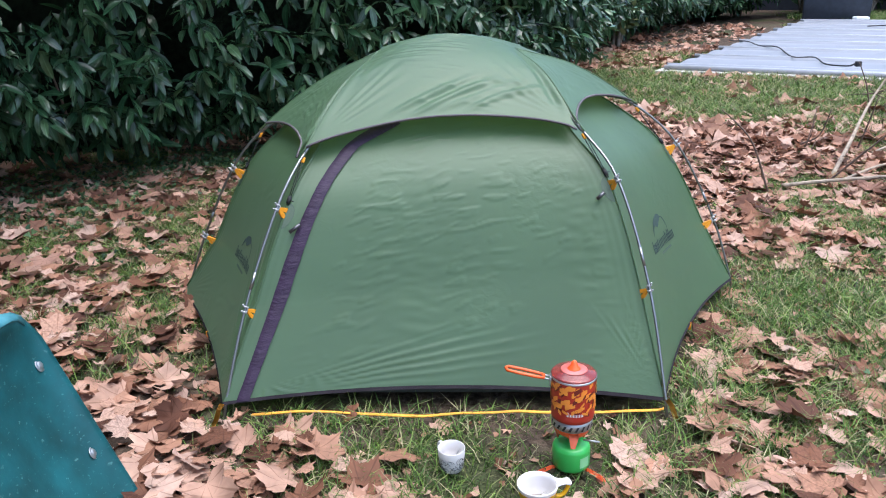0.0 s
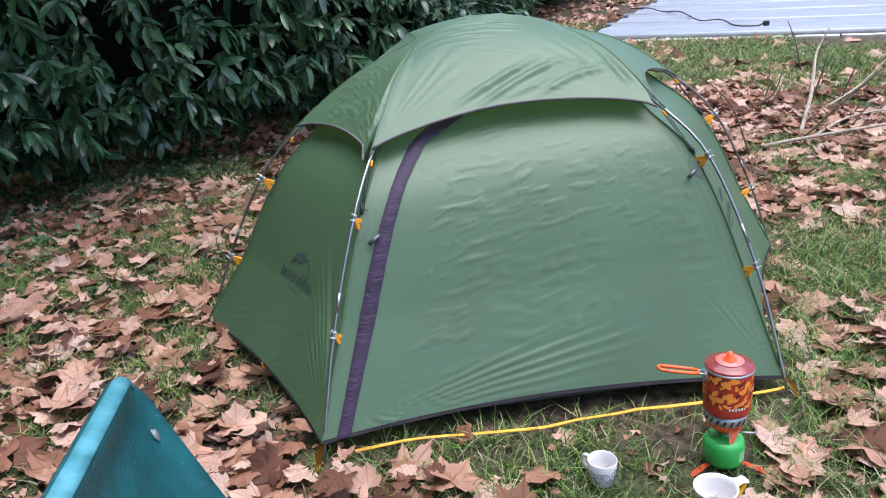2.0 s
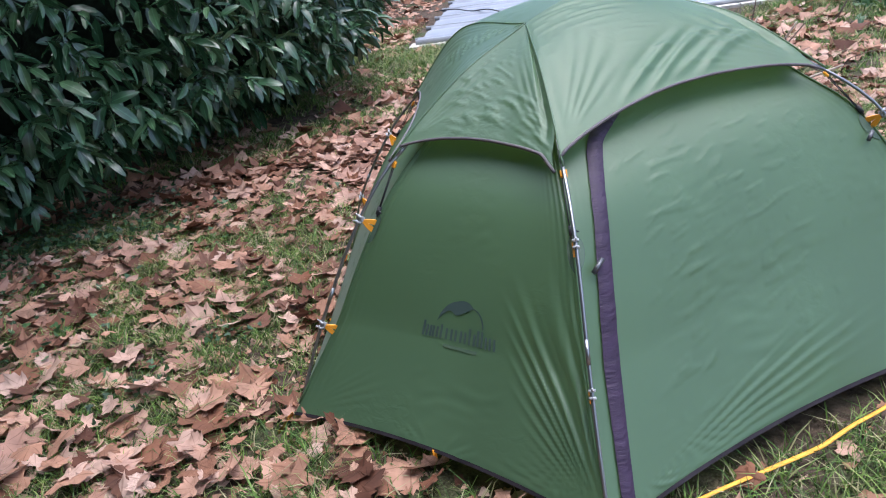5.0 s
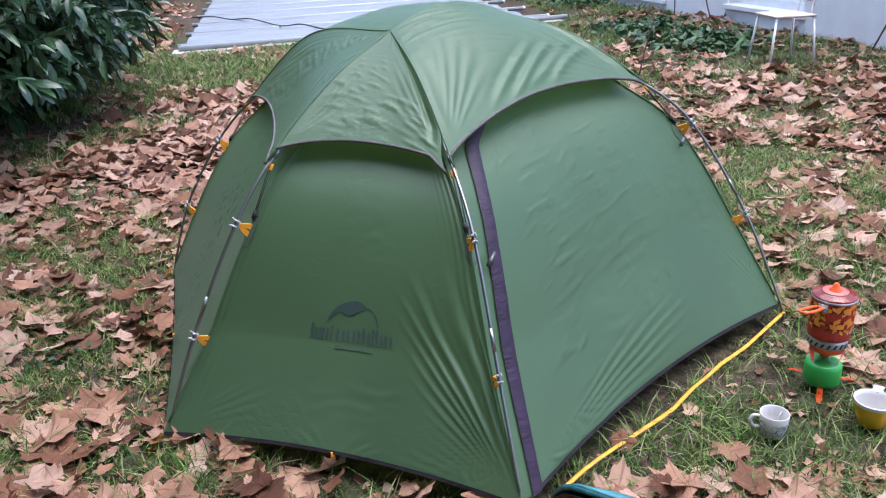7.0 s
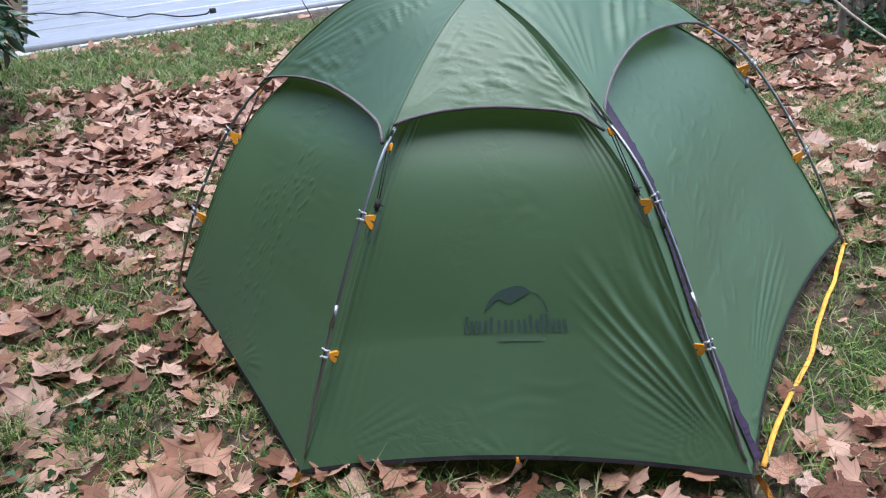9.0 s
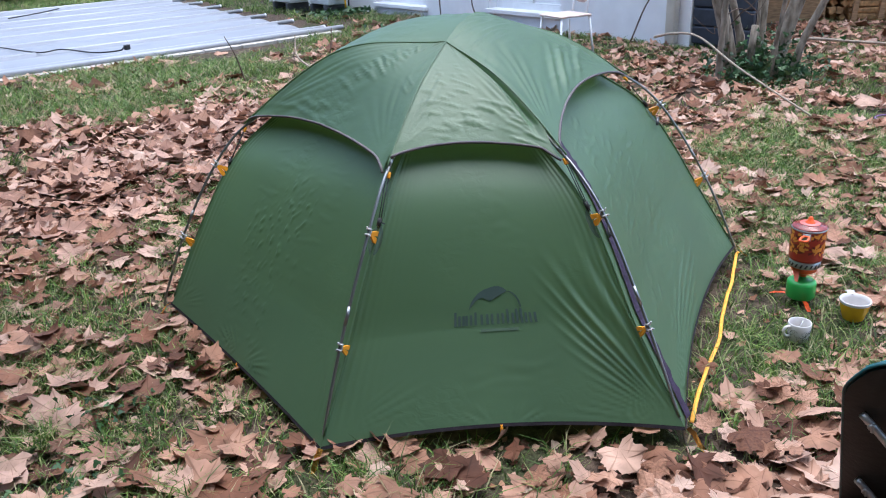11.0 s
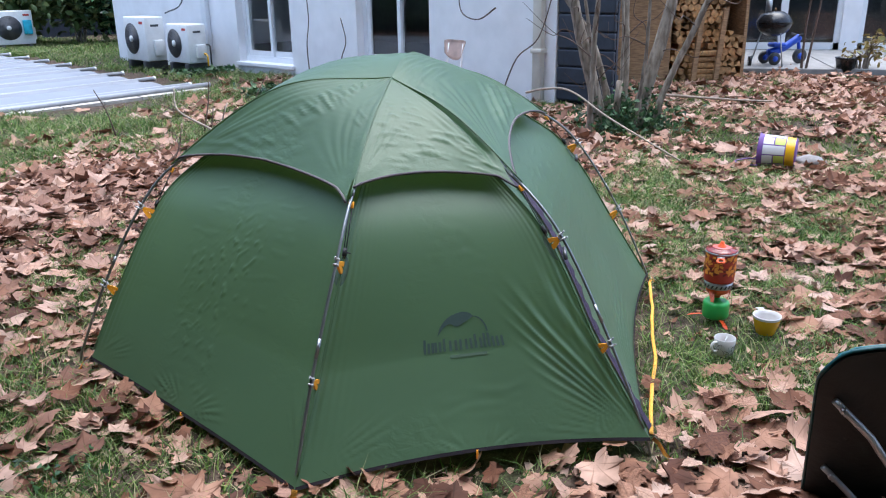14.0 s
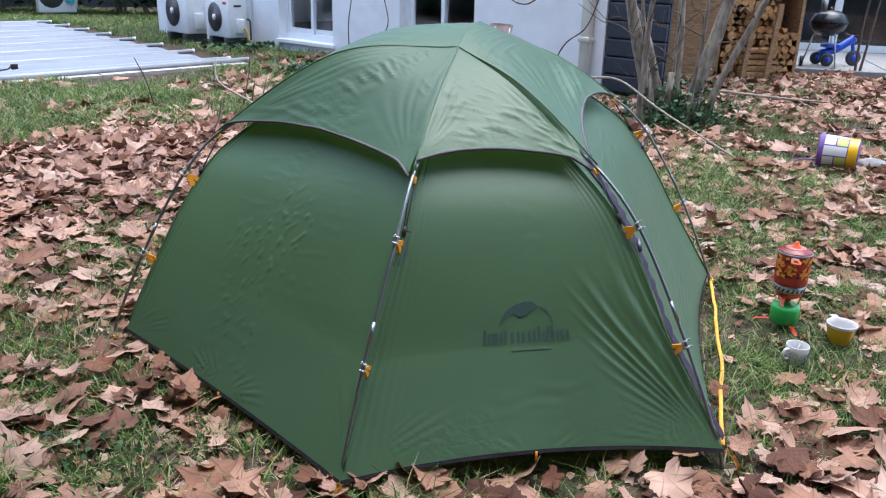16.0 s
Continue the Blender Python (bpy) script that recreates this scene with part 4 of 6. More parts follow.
def build_bowl():
    t = thing("yellow_mug", "wide yellow mug with white inside and flat handle", "mug", at=(0.268, -0.44, 0.0))
    part("body", lathe([(0.0, 0.002), (0.032, 0.002), (0.036, 0.006), (0.047, 0.045), (0.053, 0.070)], cap=False), M_YELLOW, t)
    part("lining", lathe([(0.053, 0.070), (0.0545, 0.078), (0.0545, 0.081), (0.051, 0.081), (0.048, 0.066), (0.043, 0.040), (0.033, 0.010), (0.0, 0.008)], cap=False), M_WHITE, t, "glossy white lining and rim")
    a = radians(12)
    d, s = Vector((math.cos(a), math.sin(a), 0)), Vector((-math.sin(a), math.cos(a), 0))
    bm = bmesh.new()
    grid_mesh(bm, [[d * q - s * w + Vector((0, 0, z)), d * q + s * w + Vector((0, 0, z))] for q, w, z in ((0.050, 0.020, 0.079), (0.062, 0.014, 0.078), (0.075, 0.012, 0.078), (0.086, 0.017, 0.077), (0.092, 0.010, 0.076))])
    bmesh.ops.recalc_face_normals(bm, faces=bm.faces[:])
    bmesh.ops.solidify(bm, geom=bm.faces[:], thickness=0.004)
    h = part("handle", bm, M_WHITE, t, "white handle top")
    pts = [d * 0.084 + Vector((0, 0, 0.070)), d * 0.083 + Vector((0, 0, 0.055)), d * 0.070 + Vector((0, 0, 0.036)), d * 0.046 + Vector((0, 0, 0.032))]
    part("grip", tube(catmull(pts, 5), 0.006, 8), M_YELLOW, h)
    part("tea", lathe([(0.034, 0.014), (0.0362, 0.021)]), M_COFFEE, t, "pale tea stain in the bottom")


build_stove()
build_mug()
build_bowl()


# ---- teal tray of a barrow beside the tent ----
def build_barrow():
    t = thing("wheelbarrow", "teal-green enamelled wheelbarrow tray with scratched paint tipped on edge", "wheelbarrow")
    corner, rim, side = Vector((-1.090, -0.330, 0.559)), Vector((0.066, -0.988, 0.140)), Vector((0.428, -0.110, -0.897))
    face = rim.cross(side).normalized()

    def at(a, b, off=0.0):
        """a along the rim, b down the sheet, both in metres."""
        hollow = 0.057 * (1 - math.exp(-a / 0.07)) * math.sin(math.pi * min(1.0, b / 0.70)) - 0.030 * min(1.0, b / 0.030) * math.exp(-max(0.0, b - 0.030) / 0.05) * smooth01(a, 0.0, 0.14)
        return corner + rim * a + side * b + face * (off - hollow)

    R = 0.115
    rows = []
    for b in np.concatenate([np.linspace(0, R, 10), np.linspace(R, 0.70, 16)[1:]]):
        start = R - math.sqrt(max(0.0, R * R - (R - b) ** 2)) if b < R else 0.0
        rows.append([at(start + (0.85 - start) * (k / 24) ** 1.3, b) for k in range(25)])
    bm = grid_mesh(bmesh.new(), rows)
    bmesh.ops.recalc_face_normals(bm, faces=bm.faces[:])
    bmesh.ops.solidify(bm, geom=bm.faces[:], thickness=0.006)
    tray = part("tray", bm, M_TEAL, t, "teal enamelled steel tray")
    # extra sheet behind the tray carries the painted shade
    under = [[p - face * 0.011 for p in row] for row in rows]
    part("underside", grid_mesh(bmesh.new(), under), M_UNDER_SHADE, tray, "near-black sheet standing for shade on the tray's underside")
    edge = [at(R - math.sqrt(max(0.0, R * R - (R - b) ** 2)), b) for b in np.linspace(R, 0.0, 12)]
    edge = [at(0.0, b) for b in np.linspace(0.70, R + 0.02, 10)] + edge + [at(a, 0.0) for a in np.linspace(R + 0.03, 0.85, 8)]
    part("rolled_rim", tube(edge, 0.0042, 8), M_TEAL, t, "rolled tray rim")
    outer, crest, inner = [], [], []
    for a in np.linspace(R * 0.35, 0.85, 24):
        e = 0.0 if a > R else R - math.sqrt(R * R - (R - a) ** 2)
        for row, down in ((outer, 0.0), (crest, 0.014), (inner, 0.028)):
            row.append(at(a, e + down, 0.0045))
    bm = grid_mesh(bmesh.new(), [outer, crest, inner])
    bmesh.ops.recalc_face_normals(bm, faces=bm.faces[:])
    bmesh.ops.solidify(bm, geom=bm.faces[:], thickness=0.004)
    # lip strip in the lighter teal that paints skylight along the rim
    part("lip", bm, M_LIP_SKYLIT, t, "folded lip of the tray, skylight painted in as paler teal")
    for b, a in ((0.163, 0.05), (0.437, 0.046)):
        p = at(a, b)
        n = face
        rot = n.to_track_quat("Z", "Y")
        bm = lathe([(0.019, 0.0), (0.019, 0.003), (0.014, 0.0035), (0.0115, 0.005), (0.0105, 0.008), (0.005, 0.0105), (0.0, 0.011)], 18)
        bo = part("bolt", bm, M_STEEL, t, "domed steel bolt with washer")
        bo.matrix_basis = Matrix.LocRotScale(p + n * 0.005, rot, Vector((0.95, 0.95, 0.5)))
        q = p - n * 0.026
        pts = [q + Vector((-0.0, 0.02, 0.02)), q, q + Vector((-0.03, -0.06, -0.05)), q + Vector((-0.04, -0.16, -0.19)), q + Vector((-0.04, -0.24, -0.30))]
        pts = [v for v in pts if v.z > -0.05]
        part("strut", tube(pts, 0.009, 8), M_STEEL, t, "flattened steel tray strut")
        nut = part("nut", lathe([(0.009, 0.0), (0.009, 0.009), (0.004, 0.009), (0.004, 0.018), (0.0, 0.018)], 6), M_STEEL, t, "hexagonal nut")
        nut.matrix_basis = Matrix.LocRotScale(p - n * 0.028, (-n).to_track_quat("Z", "Y"), None)


build_barrow()


# ---- pool under its bar cover ----
POOL0, POOL_U, POOL_V = Vector((2.56, 8.06, 0)), Vector((0.905, -0.425, 0)).normalized(), Vector((0.535, 0.845, 0)).normalized()
POOL_W, POOL_L = 4.75, 7.6


def pool_pt(a, b, z=0.0):
    return POOL0 + POOL_U * a + POOL_V * b + Vector((0, 0, z))


def build_pool():
    cop = thing("coping", "pale stone coping round the covered pool", "coping", kind="structure")
    for k in range(10):
        a = -0.1 + k * 0.5
        bm = bmesh.new()
        r = bmesh.ops.create_cube(bm, size=1.0)
        for v in r["verts"]:
            v.co = pool_pt(a + 0.01 + (v.co.x + 0.5) * 0.48, -0.32 + (v.co.y + 0.5) * 0.36, -0.02 + (v.co.z + 0.5) * 0.055)
        part("coping_slab", bm, M_STONE, cop, smooth=False)
    t = thing("pool_cover", "white PVC bar cover stretched over a swimming pool", "pool cover")
    nb = 8
    pitch = POOL_L / (nb - 1)
    rows = []
    for q in range(nb * 14 - 13):
        f = q / 14
        b = f * pitch
        near = abs(f - round(f)) * pitch
        z = 0.055 + 0.045 * math.exp(-(near / 0.05) ** 2) + 0.035 * (1 - math.cos(2 * math.pi * (f % 1))) * 0.5
        rows.append([pool_pt(0.04 + (POOL_W - 0.3) * k / 30, b, z + 0.006 * noise.noise(Vector((k * 0.4, f * 3, 1)))) for k in range(31)])
    bm = grid_mesh(bmesh.new(), rows)
    part("tarp", bm, M_TARP, t, "white reinforced PVC tarp")
    for k in range(nb):
        b = k * pitch
        tb = part("bar", tube([pool_pt(-0.04, b, 0.072), pool_pt(POOL_W, b, 0.072)], 0.03, 12), M_TUBE, t, "white aluminium cover bar")
        part("end_cap", tube([pool_pt(POOL_W, b, 0.072), pool_pt(POOL_W + 0.03, b, 0.072)], 0.034, 12), M_FRAME, tb)
    part("front_bar", tube([pool_pt(-0.02, -0.14, 0.062), pool_pt(POOL_W + 0.25, -0.14, 0.062)], 0.032, 12), M_TUBE, t, "white front tube of the cover")
    part("front_skirt", grid_mesh(bmesh.new(), [[pool_pt(0.0 + a * 0.19, -0.12, 0.088) for a in range(25)], [pool_pt(0.0 + a * 0.19, 0.0, 0.10) for a in range(25)]]), M_TARP, t, "white front skirt")
    path = catmull([(4.05, 10.62, 0.10), (4.2, 10.25, 0.12), (4.21, 9.72, 0.11), (4.35, 9.42, 0.12), (4.20, 8.45, 0.10), (4.40, 8.25, 0.11), (4.27, 7.58, 0.11), (4.42, 7.34, 0.115), (4.50, 7.33, 0.14)], 8)
    st = part("cover_strap", tube(path, 0.009, 6), M_BLACK, t, "black strap snaking over the tarp")
    part("ratchet", box((-0.035, -0.025, -0.02), (0.035, 0.025, 0.04), Matrix.Translation((4.52, 7.30, 0.13)), 0.01), M_BLACK, st)
    path = catmull([pool_pt(2.4, 6.9, 0.11), pool_pt(2.0, 6.2, 0.13), pool_pt(1.4, 5.8, 0.12)], 6)
    part("cover_strap", tube(path, 0.011, 6), M_BLACK, t, "black strap on the tarp")
    bx = thing("pool_box", "dark slate-blue storage box behind the pool", "storage box", at=(7.5, 15.0, 0))
    m = Matrix.Rotation(math.atan2(POOL_U.y, POOL_U.x), 4, "Z")
    part("body", box((-0.62, -0.4, 0.0), (0.62, 0.4, 0.9), m, 0.03), M_SLATE, bx)
    part("lid", box((-0.66, -0.44, 0.902), (0.66, 0.44, 1.0), m, 0.03), M_SLATE, bx)
    sk = thing("skimmer_lid", "small white plastic skimmer lid on the pool edge", "lid", at=tuple(pool_pt(1.0, POOL_L + 0.25, 0)))
    part("lid", box((-0.13, -0.1, 0.0), (0.13, 0.1, 0.14), None, 0.02), M_FRAME, sk)


build_pool()


# ---- house ----
W0, WD = Vector((6.5, 1.2, 0)), Vector((0.45, 0.893, 0)).normalized()
WN = Vector((-WD.y, WD.x, 0))          # towards the garden


def wall_m(s, out=0.0, z=0.0):
    """Pose on the house wall: x along it, y out of it into the garden."""
    p = W0 + WD * s + WN * out + Vector((0, 0, z))
    return Matrix(((WD.x, WN.x, 0, p.x), (WD.y, WN.y, 0, p.y), (0, 0, 1, p.z), (0, 0, 0, 1)))


def build_house():
    h = thing("wall_north", "white rendered house wall with two glazed doors", "wall", kind="structure")
    spans = [(-0.13, 1.78, -0.1, 3.0), (3.12, 4.55, -0.1, 3.0), (5.88, 9.75, -0.1, 3.0), (1.78, 3.12, -0.1, 0.22), (4.55, 5.88, -0.1, 0.16), (1.78, 3.12, 2.3, 3.0), (4.55, 5.88, 2.3, 3.0)]
    for a, b, lo, hi in spans:
        part("wall", box((a, -0.3, lo), (b, 0, hi), wall_m(0)), M_WALL, h, smooth=False)
    part("end_wall", box((9.45, -5.0, -0.1), (9.75, -0.3, 3.0), wall_m(0)), M_WALL, h, smooth=False)
    part("side_wall", box((0.0, -1.6, -0.1), (0.15, -0.3, 3.0), wall_m(0)), M_WALL, h, smooth=False)
    part("eaves", box((-0.6, -5.0, 3.0), (10.2, 0.06, 3.2), wall_m(0)), M_WALL, h, smooth=False)
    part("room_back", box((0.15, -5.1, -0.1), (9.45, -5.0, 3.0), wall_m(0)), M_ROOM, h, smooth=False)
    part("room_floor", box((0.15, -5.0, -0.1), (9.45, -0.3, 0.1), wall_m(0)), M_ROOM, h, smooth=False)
    for n, (a, b, lo) in enumerate(((1.78, 3.12, 0.22), (4.55, 5.88, 0.16))):
        w = thing("window_%d" % (n + 1), "white framed sliding glass door in the house wall", "window", "garden doors", "structure")
        m = wall_m(0)
        bm = bmesh.new()
        for x0, x1, z0, z1 in ((a, a + 0.07, lo, 2.3), (b - 0.07, b, lo, 2.3), (a + 0.07, b - 0.07, lo, lo + 0.09), (a + 0.07, b - 0.07, 2.22, 2.3)):
            add_box(bm, (x0, -0.22, z0), (x1, -0.13, z1), m)
        part("window_frame", bm, M_FRAME, w, smooth=False)
        part("window_sill", box((a - 0.04, -0.3, lo - 0.06), (b + 0.04, 0.05, lo - 0.002), m, 0.008), M_WALL, w, smooth=False)
        mid = (a + b) / 2
        for x0, x1, y0 in ((a + 0.07, mid + 0.03, -0.20), (mid - 0.03, b - 0.07, -0.165)):
            bm = bmesh.new()
            for p0, p1, z0, z1 in ((x0, x0 + 0.06, lo + 0.09, 2.22), (x1 - 0.06, x1, lo + 0.09, 2.22), (x0 + 0.06, x1 - 0.06, lo + 0.09, lo + 0.17), (x0 + 0.06, x1 - 0.06, 2.14, 2.22)):
                add_box(bm, (p0, y0 - 0.02, z0), (p1, y0 + 0.02, z1), m)
            sash = part("sash", bm, M_FRAME, w, "white sliding sash", smooth=False)
            pane = part("pane", box((x0 + 0.06, y0 - 0.004, lo + 0.17), (x1 - 0.06, y0 + 0.004, 2.14), m), M_GLASS, sash, smooth=False)
            pane.visible_shadow = False
    dp = thing("downpipe", "pale square rainwater downpipe on the wall end", "pipe")
    part("pipe", box((0.0, 0.02, 0.02), (0.12, 0.11, 3.0), wall_m(0), 0.015), M_PIPE, dp)
    part("collar", box((-0.015, 0.005, 0.55), (0.135, 0.125, 0.60), wall_m(0), 0.006), M_PIPE, dp)
    sc = thing("slat_screen", "dark blue-grey horizontal slat screen beside the house", "screen")
    part("backing", box((-0.86, -0.11, 0.0), (-0.14, -0.075, 2.55), wall_m(0)), M_SLATE, sc, smooth=False)
    for k in range(13):
        part("slat", box((-0.86, -0.07, 0.03 + k * 0.192), (-0.14, -0.015, 0.216 + k * 0.192), wall_m(0), 0.018), M_SLATE, sc, smooth=False)


build_house()


def build_ac(s, size, out, group="units by the wall", box_on_side=False, m=None):
    w, d, hgt = size
    t = thing("heat_pump", "white outdoor heat pump unit with round fan grille" if not box_on_side else "pale outdoor heat pump with a cyan box on its side", "heat pump", group)
    m = m or (wall_m(s, out, 0.16) @ Matrix.Rotation(radians(-4), 4, "Z"))
    t.matrix_basis = m
    part("casing", box((-w / 2, -d / 2, 0), (w / 2, d / 2, hgt), None, 0.02), M_AC, t)
    c = (w * 0.14, d / 2, hgt * 0.5)
    r = min(w * 0.33, hgt * 0.42)
    disc = lathe([(0.0, 0.0), (r * 0.18, 0.0), (r * 0.95, -0.006), (r, 0.004)], 32)
    bmesh.ops.rotate(disc, matrix=Matrix.Rotation(radians(-90), 3, "X"), verts=disc.verts[:])
    bmesh.ops.translate(disc, vec=(c[0], c[1] + 0.004, c[2]), verts=disc.verts[:])
    g = part("fan_grille", disc, M_FAN, t, "dark round fan grille")
    bm = bmesh.new()
    for k in range(1, 8):
        rr = r * k / 7.5
        add_tube(bm, [(c[0] + rr * math.cos(a), c[1] + 0.012, c[2] + rr * math.sin(a)) for a in np.linspace(0, 2 * math.pi, 28)], 0.003, 4)
    part("grille_ring", bm, M_GRILLE, g)
    hub = lathe([(0.0, 0.0), (0.05, 0.0), (0.05, 0.02), (0.0, 0.022)], 12)
    bmesh.ops.rotate(hub, matrix=Matrix.Rotation(radians(-90), 3, "X"), verts=hub.verts[:])
    bmesh.ops.translate(hub, vec=(c[0], c[1] + 0.008, c[2]), verts=hub.verts[:])
    part("grille_hub", hub, M_AC, g)
    part("badge", box((-w * 0.42, d / 2 + 0.001, hgt * 0.84), (-w * 0.26, d / 2 + 0.004, hgt * 0.90)), M_RED, t, "small red badge bar", smooth=False)
    part("vent", box((-w / 2 - 0.004, -d * 0.2, hgt * 0.78), (-w / 2 - 0.001, d * 0.2, hgt * 0.83)), M_GRILLE, t, "dark side vent", smooth=False)
    part("valve_cover", box((-w / 2 - 0.05, -d * 0.35, hgt * 0.12), (-w / 2, d * 0.15, hgt * 0.48), None, 0.015), M_AC, t, "moulded valve cover")
    for x in (-w * 0.36, w * 0.36):
        part("foot", box((x - 0.04, -d / 2 - 0.03, -0.16), (x + 0.04, d / 2 + 0.03, -0.001), None, 0.01), M_GRILLE, t, "low dark rubber foot")
    if box_on_side:
        part("control_box", box((-w * 0.44, d / 2 + 0.002, hgt * 0.3), (-w * 0.22, d / 2 + 0.10, hgt * 0.72), None, 0.015), M_CYAN, t, "cyan plastic control box")


build_ac(7.50, (0.76, 0.34, 0.70), 0.70)
build_ac(6.50, (0.68, 0.32, 0.60), 0.55)
build_ac(0, (0.80, 0.34, 0.74), 0, "unit by the back fence", True, Matrix.Translation((13.03, 14.10, 0.1)) @ Matrix.Rotation(radians(140), 4, "Z"))


def build_pipes():
    t = thing("pipe_bundle", "grey and yellow refrigerant pipes beside the unit", "pipes")
    for mt, s, out, z in ((M_GRILLE, 6.06, 0.42, 0.44), (M_YELLOW, 6.03, 0.50, 0.30)):
        p = [wall_m(6.20, out, z).translation, wall_m(s + 0.03, out, z).translation, wall_m(s, out, z - 0.03).translation, wall_m(s, out, 0.0).translation]
        part("pipe", tube(p, 0.014, 8), mt, t)


build_pipes()


def build_trunking():
    t = thing("pipe_trunking", "white plastic pipe trunking running up the house wall", "trunking")
    part("cover", box((6.60, 0.003, 0.30), (6.74, 0.085, 3.0), wall_m(0), 0.012), M_FRAME, t)
    part("joint", box((6.585, 0.002, 1.18), (6.755, 0.097, 1.25), wall_m(0), 0.01), M_FRAME, t)
    c = thing("wall_cable", "grey cable loop coming down the wall to a heat pump", "cable")
    m = wall_m(0)
    part("cable", tube(catmull([m @ Vector(p) for p in ((7.28, 0.02, 2.9), (7.30, 0.02, 1.5), (7.26, 0.10, 1.05), (7.30, 0.40, 0.90))], 6), 0.012, 6), M_GRILLE, c)


build_trunking()


def build_chair():
    t = thing("garden_chair", "old chair with brown plywood back and white metal legs", "chair", at=(5.47, 2.19, 0))
    m = Matrix.Rotation(radians(-38), 4, "Z")
    t.matrix_basis = Matrix.Translation((5.47, 2.19, 0)) @ m
    part("seat", box((-0.19, -0.19, 0.43), (0.19, 0.19, 0.45), None, 0.008), M_PLY, t, "worn plywood seat")
    rows = []
    for a in np.linspace(-1, 1, 15):
        top, low = 0.755 - 0.022 * abs(a) ** 4 + 0.012 * a * a, 0.545 + 0.075 * abs(a) ** 2.5
        rows.append([Vector((0.20 - 0.03 * a * a + 0.03 * b, (0.150 + 0.035 * b) * a, low + (top - low) * b)) for b in np.linspace(0, 1, 7)])
    bm = grid_mesh(bmesh.new(), rows)
    bmesh.ops.solidify(bm, geom=bm.faces[:], thickness=0.012)
    part("backrest", bm, M_PLY, t, "curved brown plywood backrest")
    for x, y in ((-0.17, -0.17), (-0.17, 0.17), (0.17, -0.17), (0.17, 0.17)):
        part("leg", tube([(x * 1.25, y * 1.25, -0.02), (x, y, 0.43)], 0.011, 8), M_FRAME, t, "white tubular leg")
    for y in (-0.12, 0.12):
        part("back_post", tube([(0.17, y, 0.43), (0.215, y, 0.72)], 0.010, 8), M_FRAME, t, "white tubular back post")


build_chair()


def build_wood():
    t = thing("wood_shelter", "open timber shelter for firewood", "log store", at=(0, 0, 0))
    m = Matrix.Translation((8.55, -0.30, 0)) @ Matrix.Rotation(radians(14), 4, "Z")
    part("back_panel", box((0.62, -1.05, 0.0), (0.66, 1.05, 2.1), m), M_WOOD, t, smooth=False)
    for y in (-0.92, 0.98):
        part("side_panel", box((0.0, y - 0.02, 0.0), (0.62, y + 0.02, 2.1), m), M_WOOD, t, smooth=False)
    part("roof", box((-0.1, -1.15, 2.1), (0.75, 1.15, 2.16), m), M_WOOD, t, smooth=False)
    part("partition", box((0.0, 0.07, 0.0), (0.60, 0.96, 2.05), m), M_WOOD, t, "brown timber boarding", smooth=False)
    for y in (-0.52, -0.22):
        part("prop", box((-0.16, y - 0.03, -0.05), (-0.10, y + 0.03, 1.0), m @ Matrix.Rotation(radians(4), 4, "X")), M_WOOD, t, "leaning timber prop", smooth=False)
    rnd = random.Random(8)
    proto = []
    for v in range(6):
        bm = bmesh.new()
        k = rnd.choice((3, 4, 5, 6))
        ring = [(0.055 * rnd.uniform(0.75, 1.15) * math.cos(2 * math.pi * a / k + v), 0.055 * rnd.uniform(0.75, 1.15) * math.sin(2 * math.pi * a / k + v)) for a in range(k)]
        f = [bm.verts.new((-0.2, a, b)) for a, b in ring]
        g = [bm.verts.new((0.2, a * 0.95, b * 0.95)) for a, b in ring]
        bm.faces.new(f)
        bm.faces.new(list(reversed(g)))
        for a in range(k):
            bm.faces.new((f[a], g[a], g[(a + 1) % k], f[(a + 1) % k]))
        me = bpy.data.meshes.new("log")
        bm.to_mesh(me)
        bm.free()
        me.materials.append(M_LOG)
        proto.append(me)
    pile = thing("log_pile", "stack of split pale firewood in the shelter", "firewood")
    for r in range(17):
        for c in range(12):
            y = -0.86 + c * 0.092 + (0.046 if r % 2 else 0) + rnd.uniform(-0.012, 0.012)
            if y > 0.02 or (y < -0.60 and r > 6 + 9 * (y + 0.86)) or (-0.52 < y < -0.22 and r < 5):
                continue
            ob = new("log", rnd.choice(proto))
            ob.parent = pile
            ob.matrix_basis = m @ Matrix.Translation((0.2 + rnd.uniform(-0.05, 0.05), y, 0.06 + r * 0.082)) @ Matrix.Rotation(rnd.uniform(0, 6.28), 4, "X")


build_wood()


def build_beams():
    """Split beams lying lengthwise between the props of the log store."""
    t = thing("split_beams", "short split beams stacked lengthwise in the log store", "firewood")
    m = Matrix.Translation((8.55, -0.30, 0)) @ Matrix.Rotation(radians(14), 4, "Z")
    rnd = random.Random(18)
    for k in range(5):
        bm = box((-0.10, -0.185, -0.034), (0.10, 0.185, 0.034), None, 0.012)
        for v in bm.verts:
            v.co += Vector((noise.noise(v.co * 9 + Vector((k, 0, 0))), 0, noise.noise(v.co * 7 + Vector((0, k, 0))))) * 0.016
        ob = part("beam", bm, M_LOG, t)
        ob.matrix_basis = m @ Matrix.Translation((0.05 + rnd.uniform(-0.03, 0.03), -0.37, 0.06 + 0.078 * k)) @ Matrix.Rotation(rnd.uniform(-0.05, 0.05), 4, "X")


build_beams()


